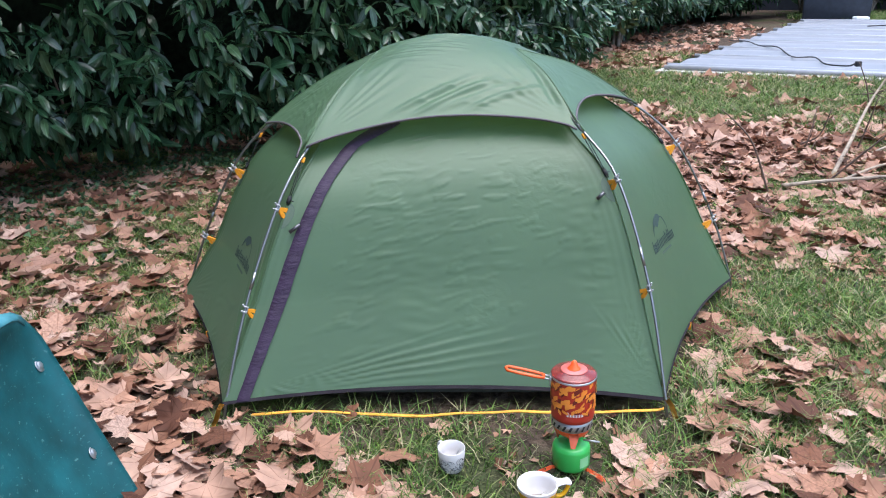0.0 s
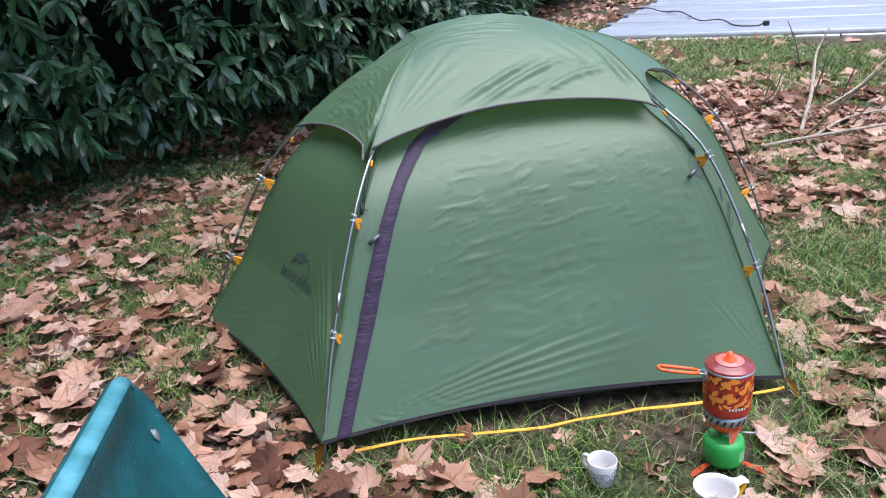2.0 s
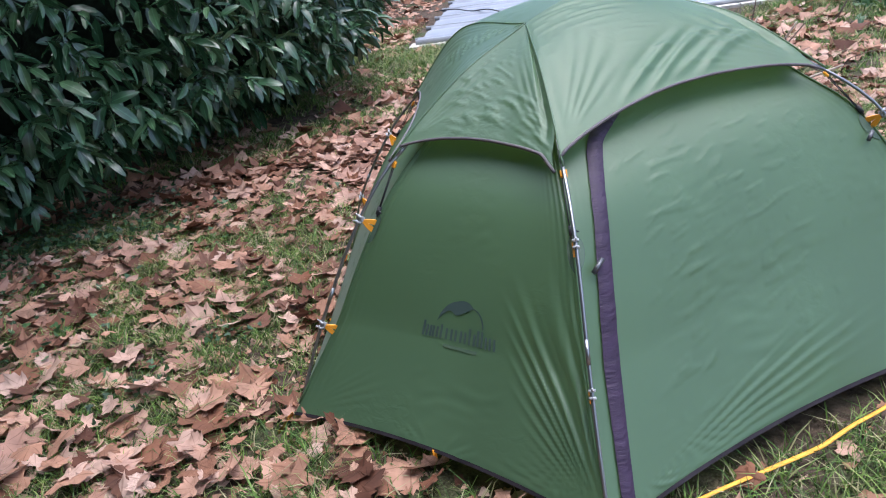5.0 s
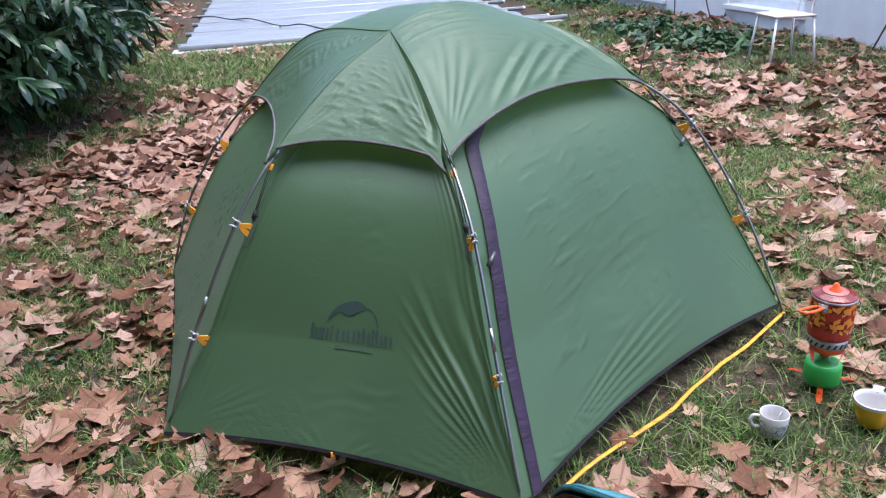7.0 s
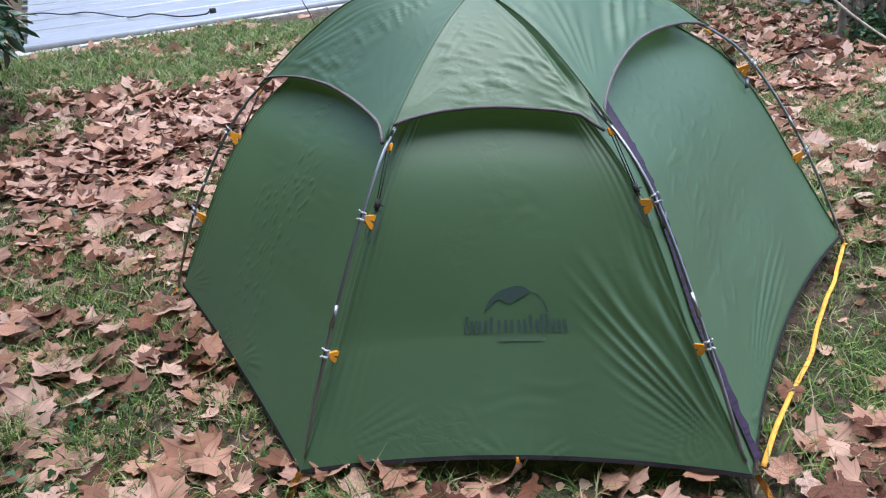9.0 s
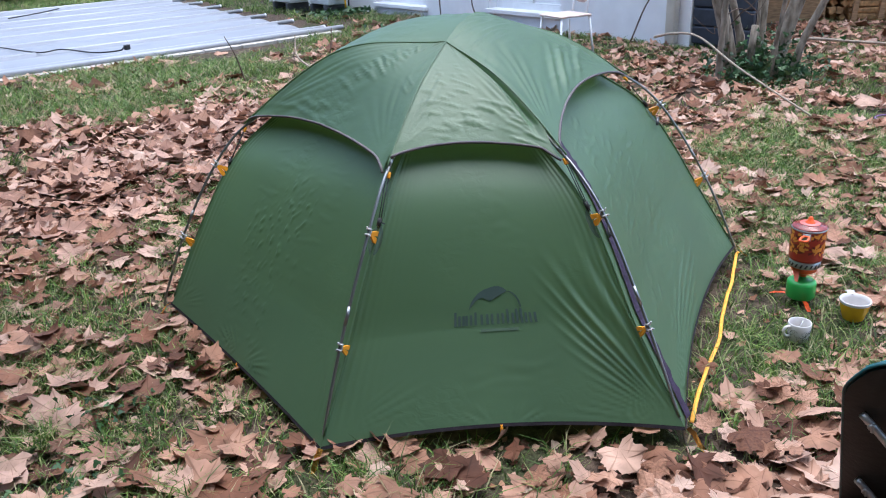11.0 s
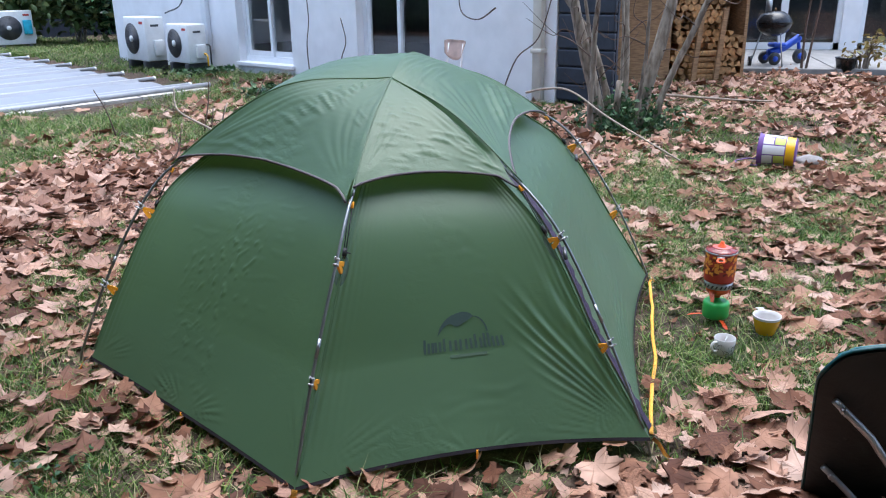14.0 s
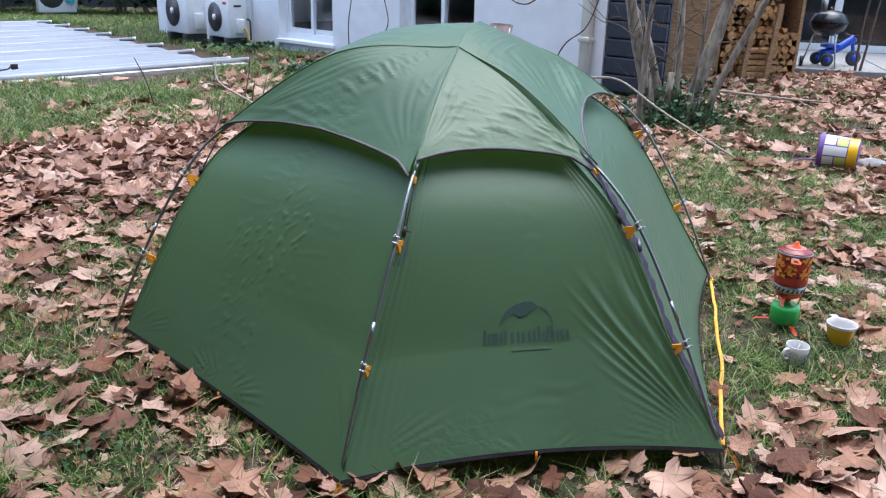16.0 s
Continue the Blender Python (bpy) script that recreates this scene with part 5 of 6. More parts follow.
def build_patio():
    p = thing("patio", "pale stone patio at the far house wing", "patio", kind="structure")
    for k in range(5):
        part("paving_slab", box((9.9 + 0.0 * k, -8.0 + k * 1.35, -0.06), (13.2, -6.67 + k * 1.35, 0.05), None, 0.01), M_PATIO, p, smooth=False)
    h = thing("wall_east", "white far house wing with large glazed doors", "wall", kind="structure")
    for y0, y1 in ((-9.0, -5.9), (-3.6, -3.3), (-1.35, 0.6)):
        part("wall", box((13.2, y0, -0.1), (13.5, y1, 3.0)), M_WALL, h, smooth=False)
    part("lintel", box((13.2, -5.9, 2.3), (13.5, -1.35, 3.0)), M_WALL, h, smooth=False)
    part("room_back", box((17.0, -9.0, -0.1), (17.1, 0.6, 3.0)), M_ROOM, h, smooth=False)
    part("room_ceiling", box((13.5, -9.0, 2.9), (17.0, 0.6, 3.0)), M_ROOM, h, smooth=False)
    for a, b in ((-5.9, -3.6), (-3.3, -1.35)):
        w = thing("window_3" if a < -4 else "window_4", "wide white framed patio door", "window", "patio doors", "structure")
        bm = bmesh.new()
        mid = (a + b) / 2
        for y0, y1, z0, z1 in ((a, a + 0.09, 0.05, 2.3), (b - 0.09, b, 0.05, 2.3), (mid - 0.06, mid + 0.06, 0.05, 2.3), (a, b, 0.05, 0.17), (a, b, 2.2, 2.3)):
            add_box(bm, (13.26, y0, z0), (13.34, y1, z1))
        part("window_frame", bm, M_FRAME, w, smooth=False)
        for y0, y1 in ((a + 0.09, mid - 0.06), (mid + 0.06, b - 0.09)):
            pane = part("pane", box((13.296, y0, 0.17), (13.304, y1, 2.2)), M_GLASS, w, smooth=False)
            pane.visible_shadow = False


build_patio()


def build_grill():
    t = thing("kettle_grill", "black kettle barbecue on thin metal legs", "barbecue", at=(10.35, -1.72, 0.05))
    t.matrix_basis = Matrix.Translation((10.35, -1.76, 0.04)) @ Matrix.Diagonal((0.9, 0.9, 0.86, 1))
    part("bowl", lathe([(0.0, 0.52), (0.12, 0.53), (0.23, 0.60), (0.285, 0.72), (0.285, 0.73)]), M_ENAMEL_BLACK, t)
    part("lid", lathe([(0.29, 0.735), (0.285, 0.76), (0.23, 0.87), (0.12, 0.93), (0.0, 0.94)]), M_ENAMEL_BLACK, t)
    part("lid_handle", tube([(-0.05, 0, 0.94), (-0.05, 0, 0.98), (0.05, 0, 0.98), (0.05, 0, 0.94)], 0.012, 6), M_WOOD, t)
    part("vent_pipe", tube([(0.08, 0.1, 0.90), (0.08, 0.1, 1.15)], 0.05, 10), M_STEEL, t)
    for a in (90, 210, 330):
        d = Vector((math.cos(radians(a)), math.sin(radians(a)), 0))
        part("leg", tube([d * 0.18 + Vector((0, 0, 0.60)), d * 0.32 + Vector((0, 0, 0.0))], 0.012, 8), M_STEEL, t)
    w = lathe([(0.03, -0.02), (0.09, -0.025), (0.09, 0.025), (0.03, 0.02)], 16)
    bmesh.ops.rotate(w, matrix=Matrix.Rotation(radians(90), 3, "X"), verts=w.verts[:])
    bmesh.ops.translate(w, vec=(-0.05, 0.33, 0.09), verts=w.verts[:])
    part("wheel", w, M_ENAMEL_BLACK, t)


def build_trike():
    t = thing("toy_tricycle", "small blue plastic ride-on toy with dark wheels", "toy", at=(10.60, -2.05, 0.05))
    t.matrix_basis = Matrix.Translation((10.60, -1.98, 0.05)) @ Matrix.Rotation(radians(22), 4, "Z") @ Matrix.Diagonal((0.92, 0.92, 0.95, 1))
    part("frame", tube(catmull([(0, 0.28, 0.18), (0, 0.05, 0.24), (0, -0.16, 0.36), (0, -0.25, 0.42)], 5), 0.06, 10), M_BLUE, t)
    part("seat", box((-0.11, 0.02, 0.27), (0.11, 0.26, 0.34), None, 0.03), M_BLUE, t)
    part("fork", tube([(0, -0.22, 0.45), (0, -0.29, 0.10)], 0.03, 8), M_BLUE, t)
    part("handlebar", tube([(-0.16, -0.2, 0.47), (0, -0.23, 0.44), (0.16, -0.2, 0.47)], 0.016, 8), M_GRILLE, t)
    for x, y, r in ((0, -0.29, 0.12), (-0.16, 0.25, 0.10), (0.16, 0.25, 0.10)):
        w = lathe([(0.02, -0.03), (r * 0.9, -0.035), (r, -0.02), (r, 0.02), (r * 0.9, 0.035), (0.02, 0.03)], 20)
        bmesh.ops.rotate(w, matrix=Matrix.Rotation(radians(90), 3, "Y"), verts=w.verts[:])
        bmesh.ops.translate(w, vec=(x, y, r), verts=w.verts[:])
        wh = part("wheel", w, M_GRILLE, t)
        c = lathe([(0.0, 0.04), (r * 0.45, 0.038), (r * 0.5, 0.0)], 12)
        bmesh.ops.rotate(c, matrix=Matrix.Rotation(radians(-90), 3, "Y"), verts=c.verts[:])
        bmesh.ops.translate(c, vec=(x, y, r), verts=c.verts[:])
        part("rim", c, M_BLUE, wh)


build_grill()
build_trike()


def build_planter():
    t = thing("plant_pot", "black plastic plant pot at the patio edge", "plant pot", at=(10.0, -2.75, 0.0))
    part("pot", lathe([(0.0, 0.0), (0.11, 0.0), (0.15, 0.19), (0.16, 0.21), (0.14, 0.21), (0.13, 0.17), (0.0, 0.17)], 20), M_ENAMEL_BLACK, t)


build_planter()


def build_bucket():
    t = thing("paint_tub", "empty purple and yellow printed plastic tub lying on leaves", "bucket")
    m = Matrix.Translation((3.38, -0.91, 0.118)) @ Matrix.Rotation(radians(-14), 4, "Z") @ Matrix.Rotation(radians(-90), 4, "X") @ Matrix.Diagonal((0.88, 0.88, 0.88, 1))
    t.matrix_basis = m
    part("tub", lathe([(0.0, -0.14), (0.118, -0.14), (0.124, -0.13), (0.140, 0.14), (0.148, 0.145), (0.148, 0.155), (0.136, 0.155), (0.120, -0.12), (0.0, -0.125)]), M_LILAC, t)

    def band(nm, mt, z0, z1, a0, a1, lift=0.002, lab=""):
        n = max(9, int((a1 - a0) / 0.1))
        rows = [[((0.1303 + 0.0593 * z + lift) * math.cos(a), (0.1303 + 0.0593 * z + lift) * math.sin(a), z) for a in np.linspace(a0, a1, n)] for z in (z0, z1)]
        part(nm, grid_mesh(bmesh.new(), rows), mt, t, lab)

    band("yellow_band", M_YELLOW, -0.132, -0.062, 0, 6.3, 0.002, "yellow printed band")
    for k in range(5):
        a = k * 1.257
        band("white_panel", M_WHITE, 0.035, 0.115, a, a + 0.55, 0.002, "white printed panel")
        band("lime_panel", M_LIME, -0.055, 0.025, a, a + 0.55, 0.002, "lime printed panel")
        band("white_panel", M_WHITE, -0.055, 0.115, a + 0.62, a + 1.18, 0.002, "white printed panel")
    hp = catmull([(0.14, 0.0, 0.13), (0.13, 0.05, 0.25), (0.0, 0.1, 0.34), (-0.13, 0.05, 0.25), (-0.14, 0.0, 0.13)], 6)
    part("handle", tube([Vector((p.x, 0.10 + 0.1 * p.y, p.z)) for p in hp], 0.005, 6), M_LILAC, t, "purple plastic handle")
    s = thing("grey_stone", "rounded grey stone beside the tub", "stone", at=(3.40, -1.13, 0.04))
    bm = bmesh.new()
    bmesh.ops.create_icosphere(bm, subdivisions=3, radius=1.0)
    for v in bm.verts:
        v.co = Vector((v.co.x * 0.07, v.co.y * 0.12, v.co.z * 0.055)) * (1 + 0.25 * noise.noise(v.co * 1.7))
    part("stone", bm, M_CLOTH_GREY, s)


build_bucket()

# ---- plants ----
def sweep_limbs(bm, pts, r0, r1, n=7):
    add_tube(bm, catmull(pts, 6), r0, n, r1)


def build_tree():
    t = thing("multi_stem_tree", "bare multi-stemmed shrub with grey bark and ivy round its base", "tree", at=(4.73, 0.27, 0.0))
    rnd = random.Random(21)
    right = Vector((0.232, -0.973, 0))
    depth = Vector((0.973, 0.232, 0))
    # offsets across the clump at the foot and at eye height, thickness, bend
    stems = [(-0.316, -0.316, 0.026, 0.0), (-0.19, -0.54, 0.060, 0.0), (-0.09, -0.62, 0.034, 0.11), (0.055, 0.045, 0.034, 0.0), (0.15, 0.48, 0.062, 0.0), (0.26, 0.77, 0.030, -0.02), (0.0, -0.02, 0.016, 0.02), (-0.24, -0.44, 0.018, 0.03), (0.10, 0.14, 0.018, 0.02)]
    part("stump", tube([right * -0.06, right * -0.05 + Vector((0, 0, 0.25)), right * -0.04 + Vector((0, 0, 0.46))], 0.034, 9, 0.028), M_BARK, t, "short cut stem")
    crown = bmesh.new()
    for q0, q1, r, bend in stems:
        off = depth * rnd.uniform(-0.14, 0.14)
        p = [right * q0 + off - Vector((0, 0, 0.05)), right * (q0 * 0.8 + q1 * 0.2 + bend * 0.6) + off * 1.3 + Vector((0, 0, 0.35)), right * (q0 * 0.4 + q1 * 0.6 + bend) + off * 1.7 + Vector((0, 0, 0.85)), right * q1 + off * 2.2 + Vector((0, 0, 1.4)), right * (q1 * 1.6) + off * 3 + Vector((0, 0, 2.5))]
        bm = bmesh.new()
        sweep_limbs(bm, p, r * 1.2, r * 0.6, 9)
        for v in bm.verts:
            v.co += Vector((noise.noise(v.co * 9), noise.noise(v.co * 9 + Vector((5, 0, 0))), 0)) * 0.010
        part("stem", bm, M_BARK, t, "grey-brown woody stem")
        for q in range(4):
            f = rnd.uniform(0.25, 0.95)
            i = min(3, int(f * 4))
            b = p[i].lerp(p[i + 1], f * 4 - i)
            d = right * rnd.uniform(-0.6, 0.45) + depth * rnd.uniform(-0.4, 0.3) + Vector((0, 0, rnd.uniform(0.0, 0.5)))
            sweep_limbs(crown, [b, b + d * 0.35 + Vector((0, 0, 0.03)), b + d * 0.75 + right * rnd.uniform(-0.1, 0.1) + Vector((0, 0, -0.05)), b + d * 1.1 + Vector((0, 0, 0.08))], 0.007, 0.002, 5)
    tagged(part("twig_mass", crown, M_TWIG_DARK, t, "thin bare twigs"), kind="stuff")
    v, f, uv = scatter_leaves(rnd, 1100, lambda: (rnd.gauss(0, 0.17), rnd.gauss(-0.05, 0.22), abs(rnd.gauss(0, 0.15)) + 0.01), IVY, (0.035, 0.065), 0.9)
    raw("ivy", v, f, M_IVY, t, "dark green ivy round the base", uv=uv)


# unit leaf shapes: outline points round the stalk end, x across, y along
def leaf_shape(lobes, n_between, notch, spread, long, seed, curl, cup, teeth=False, ring=False):
    """A lobed leaf: tips at the given angles, notches between them."""
    rnd = random.Random(seed)
    out = []
    tips = [(-spread + 2 * spread * k / (lobes - 1)) for k in range(lobes)]
    ang, rad = [], []
    for k, a in enumerate(tips):
        ln = (1.0 - 0.38 * (abs(a) / spread) ** 1.6) * rnd.uniform(0.92, 1.06)
        if teeth:
            ang += [a - 0.25, a - 0.18, a - 0.13, a - 0.05, a, a + 0.05, a + 0.13, a + 0.18, a + 0.25]
            rad += [ln * q * rnd.uniform(0.95, 1.04) for q in (0.78, 0.85, 0.83, 0.92, 1.02, 0.91, 0.82, 0.85, 0.78)]
            if k < lobes - 1:
                ang.append((a + tips[k + 1]) / 2)
                rad.append(ln * notch)
            continue
        ang += [a - 0.20, a - 0.10, a, a + 0.10, a + 0.20]
        rad += [ln * 0.76, ln * 0.85, ln, ln * 0.84, ln * 0.77]
        if k < lobes - 1:
            ang.append((a + tips[k + 1]) / 2)
            rad.append(ln * notch)
    ang = [-spread - 0.55] + ang + [spread + 0.55]
    rad = [0.32] + rad + [0.32]
    pts = [(0.0, 0.30), (0.0, 0.0)] + [(r * math.sin(a), r * math.cos(a) * long) for a, r in zip(ang, rad)]
    n = len(pts)
    gap = 2 * spread / (lobes - 1)
    if ring:
        pts += [(x * q, 0.30 + (y - 0.30) * q) for q in ((0.72, 0.40) if teeth else (0.6,)) for x, y in pts[1:n]]
    verts = []
    for x, y in pts:
        rr = math.hypot(x, y - 0.3)
        an = math.atan2(x, y + 1e-6)
        z = 0.55 * cup * x * x + 0.55 * curl * (y - 0.3) ** 2 + 0.09 * math.sin(4 * x + seed) * rr + 0.08 * math.sin(5 * y + 2 * seed) * rr
        z += 0.05 * rr * math.cos(2 * math.pi * an / gap) + (0.45 if seed % 2 else -0.35) * max(0.0, rr - 0.5) ** 2
        verts.append((x * 0.80, (y - 0.35) * 0.92, z))
    faces = []
    for k in range(1, n):
        e = k + 1 if k + 1 < n else 1
        if ring:
            a, b, m = k + n - 1, e + n - 1, n - 1
            faces += [(0, a + m, b + m), (a + m, a, b, b + m), (a, k, e, b)] if teeth else [(0, a, b), (a, k, e, b)]
        else:
            faces.append((0, k, e))
    return np.array(verts), faces, np.array(pts)


def far_leaf(seed, curl, cup):
    """The same lobed leaf with few corners, for the far lawn."""
    rnd = random.Random(seed)
    pts = [(0.0, 0.30)]
    for k in range(10):
        a = -2.1 + 4.2 * k / 9
        r = (1.0 if k % 2 else 0.72) * (1 - 0.3 * abs(a) / 2.1) * rnd.uniform(0.9, 1.1)
        pts.append((r * math.sin(a), r * math.cos(a)))
    verts = [(x * 0.8, (y - 0.35) * 0.92, 0.6 * cup * x * x + 0.6 * curl * (y - 0.3) ** 2 + 0.2 * math.sin(4 * x + 5 * y + seed) * math.hypot(x, y - 0.3)) for x, y in pts]
    return np.array(verts), [(0, k, k + 1 if k < 10 else 1) for k in range(1, 11)], np.array(pts)


def laurel_leaf(wide, fold, droop):
    verts, uv, faces = [], [], []
    for y, w in ((0.0, 0.02), (0.22, 0.8), (0.55, 1.0), (0.85, 0.62), (1.0, 0.0)):
        z, w = -droop * y * y, w * wide
        verts += [(-w, y, z + fold * w), (0, y, z), (w, y, z + fold * w)]
        uv += [(-w, y), (0, y), (w, y)]
    for r in range(4):
        a, b = r * 3, r * 3 + 3
        faces += [(a, a + 1, b + 1, b), (a + 1, a + 2, b + 2, b + 1)]
    return np.array(verts), faces, np.array(uv)


def simple_leaf(wide, fold, droop, seed=0):
    ys = [0.0, 0.3, 0.65, 1.0]
    ws = [0.04, wide * 0.9, wide, 0.0]
    verts, uv = [], []
    for y, w in zip(ys, ws):
        z = -droop * y * y
        verts += [(-w, y, z + fold * w), (0, y, z), (w, y, z + fold * w)]
        uv += [(-w, y), (0, y), (w, y)]
    faces = []
    for r in range(3):
        a, b = r * 3, r * 3 + 3
        faces += [(a, a + 1, b + 1, b), (a + 1, a + 2, b + 2, b + 1)]
    return np.array(verts), faces, np.array(uv)


LEAF_FORMS = ((1, 0.10, 0.15), (2, 0.5, 0.4), (3, -0.45, -0.4), (4, 0.2, 1.0), (5, -0.2, 0.6), (6, 0.8, 0.2), (7, 0.0, 0.05), (8, -0.6, 0.2), (9, -0.2, -0.8), (10, 0.4, -0.3), (13, 0.6, 0.9), (15, -0.3, 0.1))
PLANE = [leaf_shape(5, 1, 0.82, 1.65, 1.0, k, c, u) for k, c, u in LEAF_FORMS]
PLANE_FINE = [leaf_shape(5, 1, 0.80, 1.65, 1.0, k, c, u, True, True) for k, c, u in LEAF_FORMS]
PLANE_MID = [leaf_shape(5, 1, 0.80, 1.65, 1.0, k, c, u, False, True) for k, c, u in LEAF_FORMS]
PLANE_FAR = [far_leaf(k, c, u) for k, c, u in LEAF_FORMS]
IVY = [leaf_shape(3, 1, 0.62, 1.1, 1.0, k, 0.1, 0.2) for k in (11, 12)]
LAUREL = [simple_leaf(0.19, 0.35, 0.25), simple_leaf(0.21, 0.2, 0.4), simple_leaf(0.17, 0.5, 0.1)]
LAUREL_NEAR = [laurel_leaf(0.17, 0.35, 0.25), laurel_leaf(0.185, 0.2, 0.4), laurel_leaf(0.15, 0.5, 0.12)]
SHRUB = [simple_leaf(0.24, 0.3, 0.2), simple_leaf(0.28, 0.2, 0.3)]


def put_leaf(shape, m3, scale, loc, V, F, U):
    v, f, uv = shape
    start = 0 if not V else V[-1][1]
    w = (v * scale) @ m3.T + loc
    V.append((w, start + len(v)))
    F.append([tuple(i + start for i in q) for q in f])
    U.append(uv)


def joined(V, F, U):
    if not V:
        return [], [], []
    return np.concatenate([a for a, _ in V]), [q for fs in F for q in fs], np.concatenate(U)


def rot3(rx, ry, rz):
    return np.array(Euler((rx, ry, rz)).to_matrix())


def scatter_leaves(rnd, count, place, shapes, size, tilt):
    V, F, U = [], [], []
    for _ in range(count):
        put_leaf(rnd.choice(shapes), rot3(rnd.gauss(0, tilt), rnd.gauss(0, tilt), rnd.uniform(0, 6.28)), rnd.uniform(*size), np.array(place()), V, F, U)
    return joined(V, F, U)


build_tree()


def toward(d, roll):
    """Turn a leaf's long axis (y) along d."""
    q = Vector(d).normalized().to_track_quat("Y", "Z").to_matrix() @ Matrix.Rotation(roll, 3, "Y")
    return np.array(q)


# the first three points lie out of view, added to block western sky
HEDGE = [(-3.0, -8.0), (-3.9, -3.6), (-4.1, 0.3), (-3.2, 2.3), (-2.15, 3.35), (-0.9, 4.35), (0.2, 5.35), (0.78, 6.4), (1.05, 7.7), (1.2, 9.0), (2.0, 10.6), (3.2, 12.6), (4.8, 15.0), (6.6, 16.8)]


def build_hedge():
    t = thing("laurel_hedge", "tall dense cherry-laurel hedge with glossy dark leaves and an added, unseen light-blocking end", "hedge")
    rnd = random.Random(4)
    line = catmull([(x, y, 0) for x, y in HEDGE], 10)
    # solid inside mass, painted near-black for the shade between the leaves
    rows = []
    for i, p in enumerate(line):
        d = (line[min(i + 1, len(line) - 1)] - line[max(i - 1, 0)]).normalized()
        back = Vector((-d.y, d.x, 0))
        # unseen overhang above eye height, added to darken the ground below
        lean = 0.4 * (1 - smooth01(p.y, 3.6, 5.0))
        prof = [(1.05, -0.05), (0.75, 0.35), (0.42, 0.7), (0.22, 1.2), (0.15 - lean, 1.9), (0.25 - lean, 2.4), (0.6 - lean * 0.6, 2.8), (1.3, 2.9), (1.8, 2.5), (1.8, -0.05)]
        # unseen extra height to the south, added to keep sky off the tent
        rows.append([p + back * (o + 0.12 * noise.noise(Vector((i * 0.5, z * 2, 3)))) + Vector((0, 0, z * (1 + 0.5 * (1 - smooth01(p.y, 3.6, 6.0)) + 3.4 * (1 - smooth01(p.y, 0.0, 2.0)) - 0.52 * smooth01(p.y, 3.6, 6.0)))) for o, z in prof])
    part("shade_core", grid_mesh(bmesh.new(), rows), M_CORE, t, "near-black core standing for the shade inside the hedge")
    bm = bmesh.new()
    V, F, U = [], [], []
    for _ in range(3300):
        i = rnd.randrange(12, len(line) - 1)
        p = line[i].lerp(line[i + 1], rnd.random())
        d = (line[i + 1] - line[i]).normalized()
        back = Vector((-d.y, d.x, 0))
        z = 0.24 + (2.5 - 1.0 * smooth01(p.y, 3.6, 6.0)) * rnd.random() ** 1.6
        depth = rnd.random() ** 1.2 * 0.6
        bulge = 0.14 * noise.noise(Vector((p.x * 1.4, p.y * 1.4, z * 1.6))) + (0.14 if z < 0.45 else 0)
        root = p + back * (depth + 0.05 + bulge - 0.54 * smooth01(z, 0.22, 0.7) - 0.7 * smooth01(z, 1.5, 2.3) * (1 - smooth01(p.y, 3.6, 5.0))) + Vector((0, 0, z))
        shoot = (-back * rnd.uniform(0.4, 1.0) + d * rnd.gauss(0, 0.5) + Vector((0, 0, rnd.uniform(-0.5, 0.45)))).normalized()
        ln = rnd.uniform(0.12, 0.26)
        for q in range(rnd.randint(6, 9)):
            f = q / 8
            at = root + shoot * ln * f + Vector((0, 0, -0.03 * f * f))
            az = q * 2.4 + rnd.uniform(-0.3, 0.3)
            side = shoot.orthogonal().normalized()
            other = shoot.cross(side)
            dirn = shoot * (0.35 + 0.5 * f) + (side * math.cos(az) + other * math.sin(az)) * 0.7 + Vector((0, 0, -0.45))
            put_leaf(rnd.choice(LAUREL_NEAR), toward(dirn, rnd.gauss(0, 0.5)), rnd.uniform(0.11, 0.175), np.array(at), V, F, U)
    for _ in range(6500):
        i = rnd.randrange(len(rows) - 1)
        k = rnd.choice((3, 4, 5, 5, 6, 6, 7))
        p = rows[i][k].lerp(rows[i][k + 1], rnd.random()).lerp(rows[i + 1][k].lerp(rows[i + 1][k + 1], rnd.random()), rnd.random())
        away = (p - (rows[i][1] + rows[i][-1]) / 2).normalized()
        put_leaf(rnd.choice(LAUREL), toward(away * 0.5 + Vector((rnd.gauss(0, 0.6), rnd.gauss(0, 0.6), rnd.gauss(0, 0.4))), rnd.gauss(0, 0.5)), rnd.uniform(0.15, 0.26), np.array(p), V, F, U)
    v, f, uv = joined(V, F, U)
    tagged(raw("foliage", v, f, M_LAUREL, t, "glossy dark green laurel leaves", uv=uv), kind="stuff")
    for k in range(26):
        i = rnd.randrange(len(line) - 1)
        d = (line[i + 1] - line[i]).normalized()
        back = Vector((-d.y, d.x, 0))
        a = line[i] + back * rnd.uniform(0.15, 0.7)
        pts = [a + Vector((0, 0, -0.05)), a + Vector((rnd.gauss(0, 0.06), rnd.gauss(0, 0.06), 0.35)), a + Vector((rnd.gauss(0, 0.15), rnd.gauss(0, 0.15), 0.9))]
        part("stem", tube(catmull(pts, 4), rnd.uniform(0.006, 0.02), 6, 0.004), M_TWIG_DARK, t, "thin woody stem")


build_hedge()


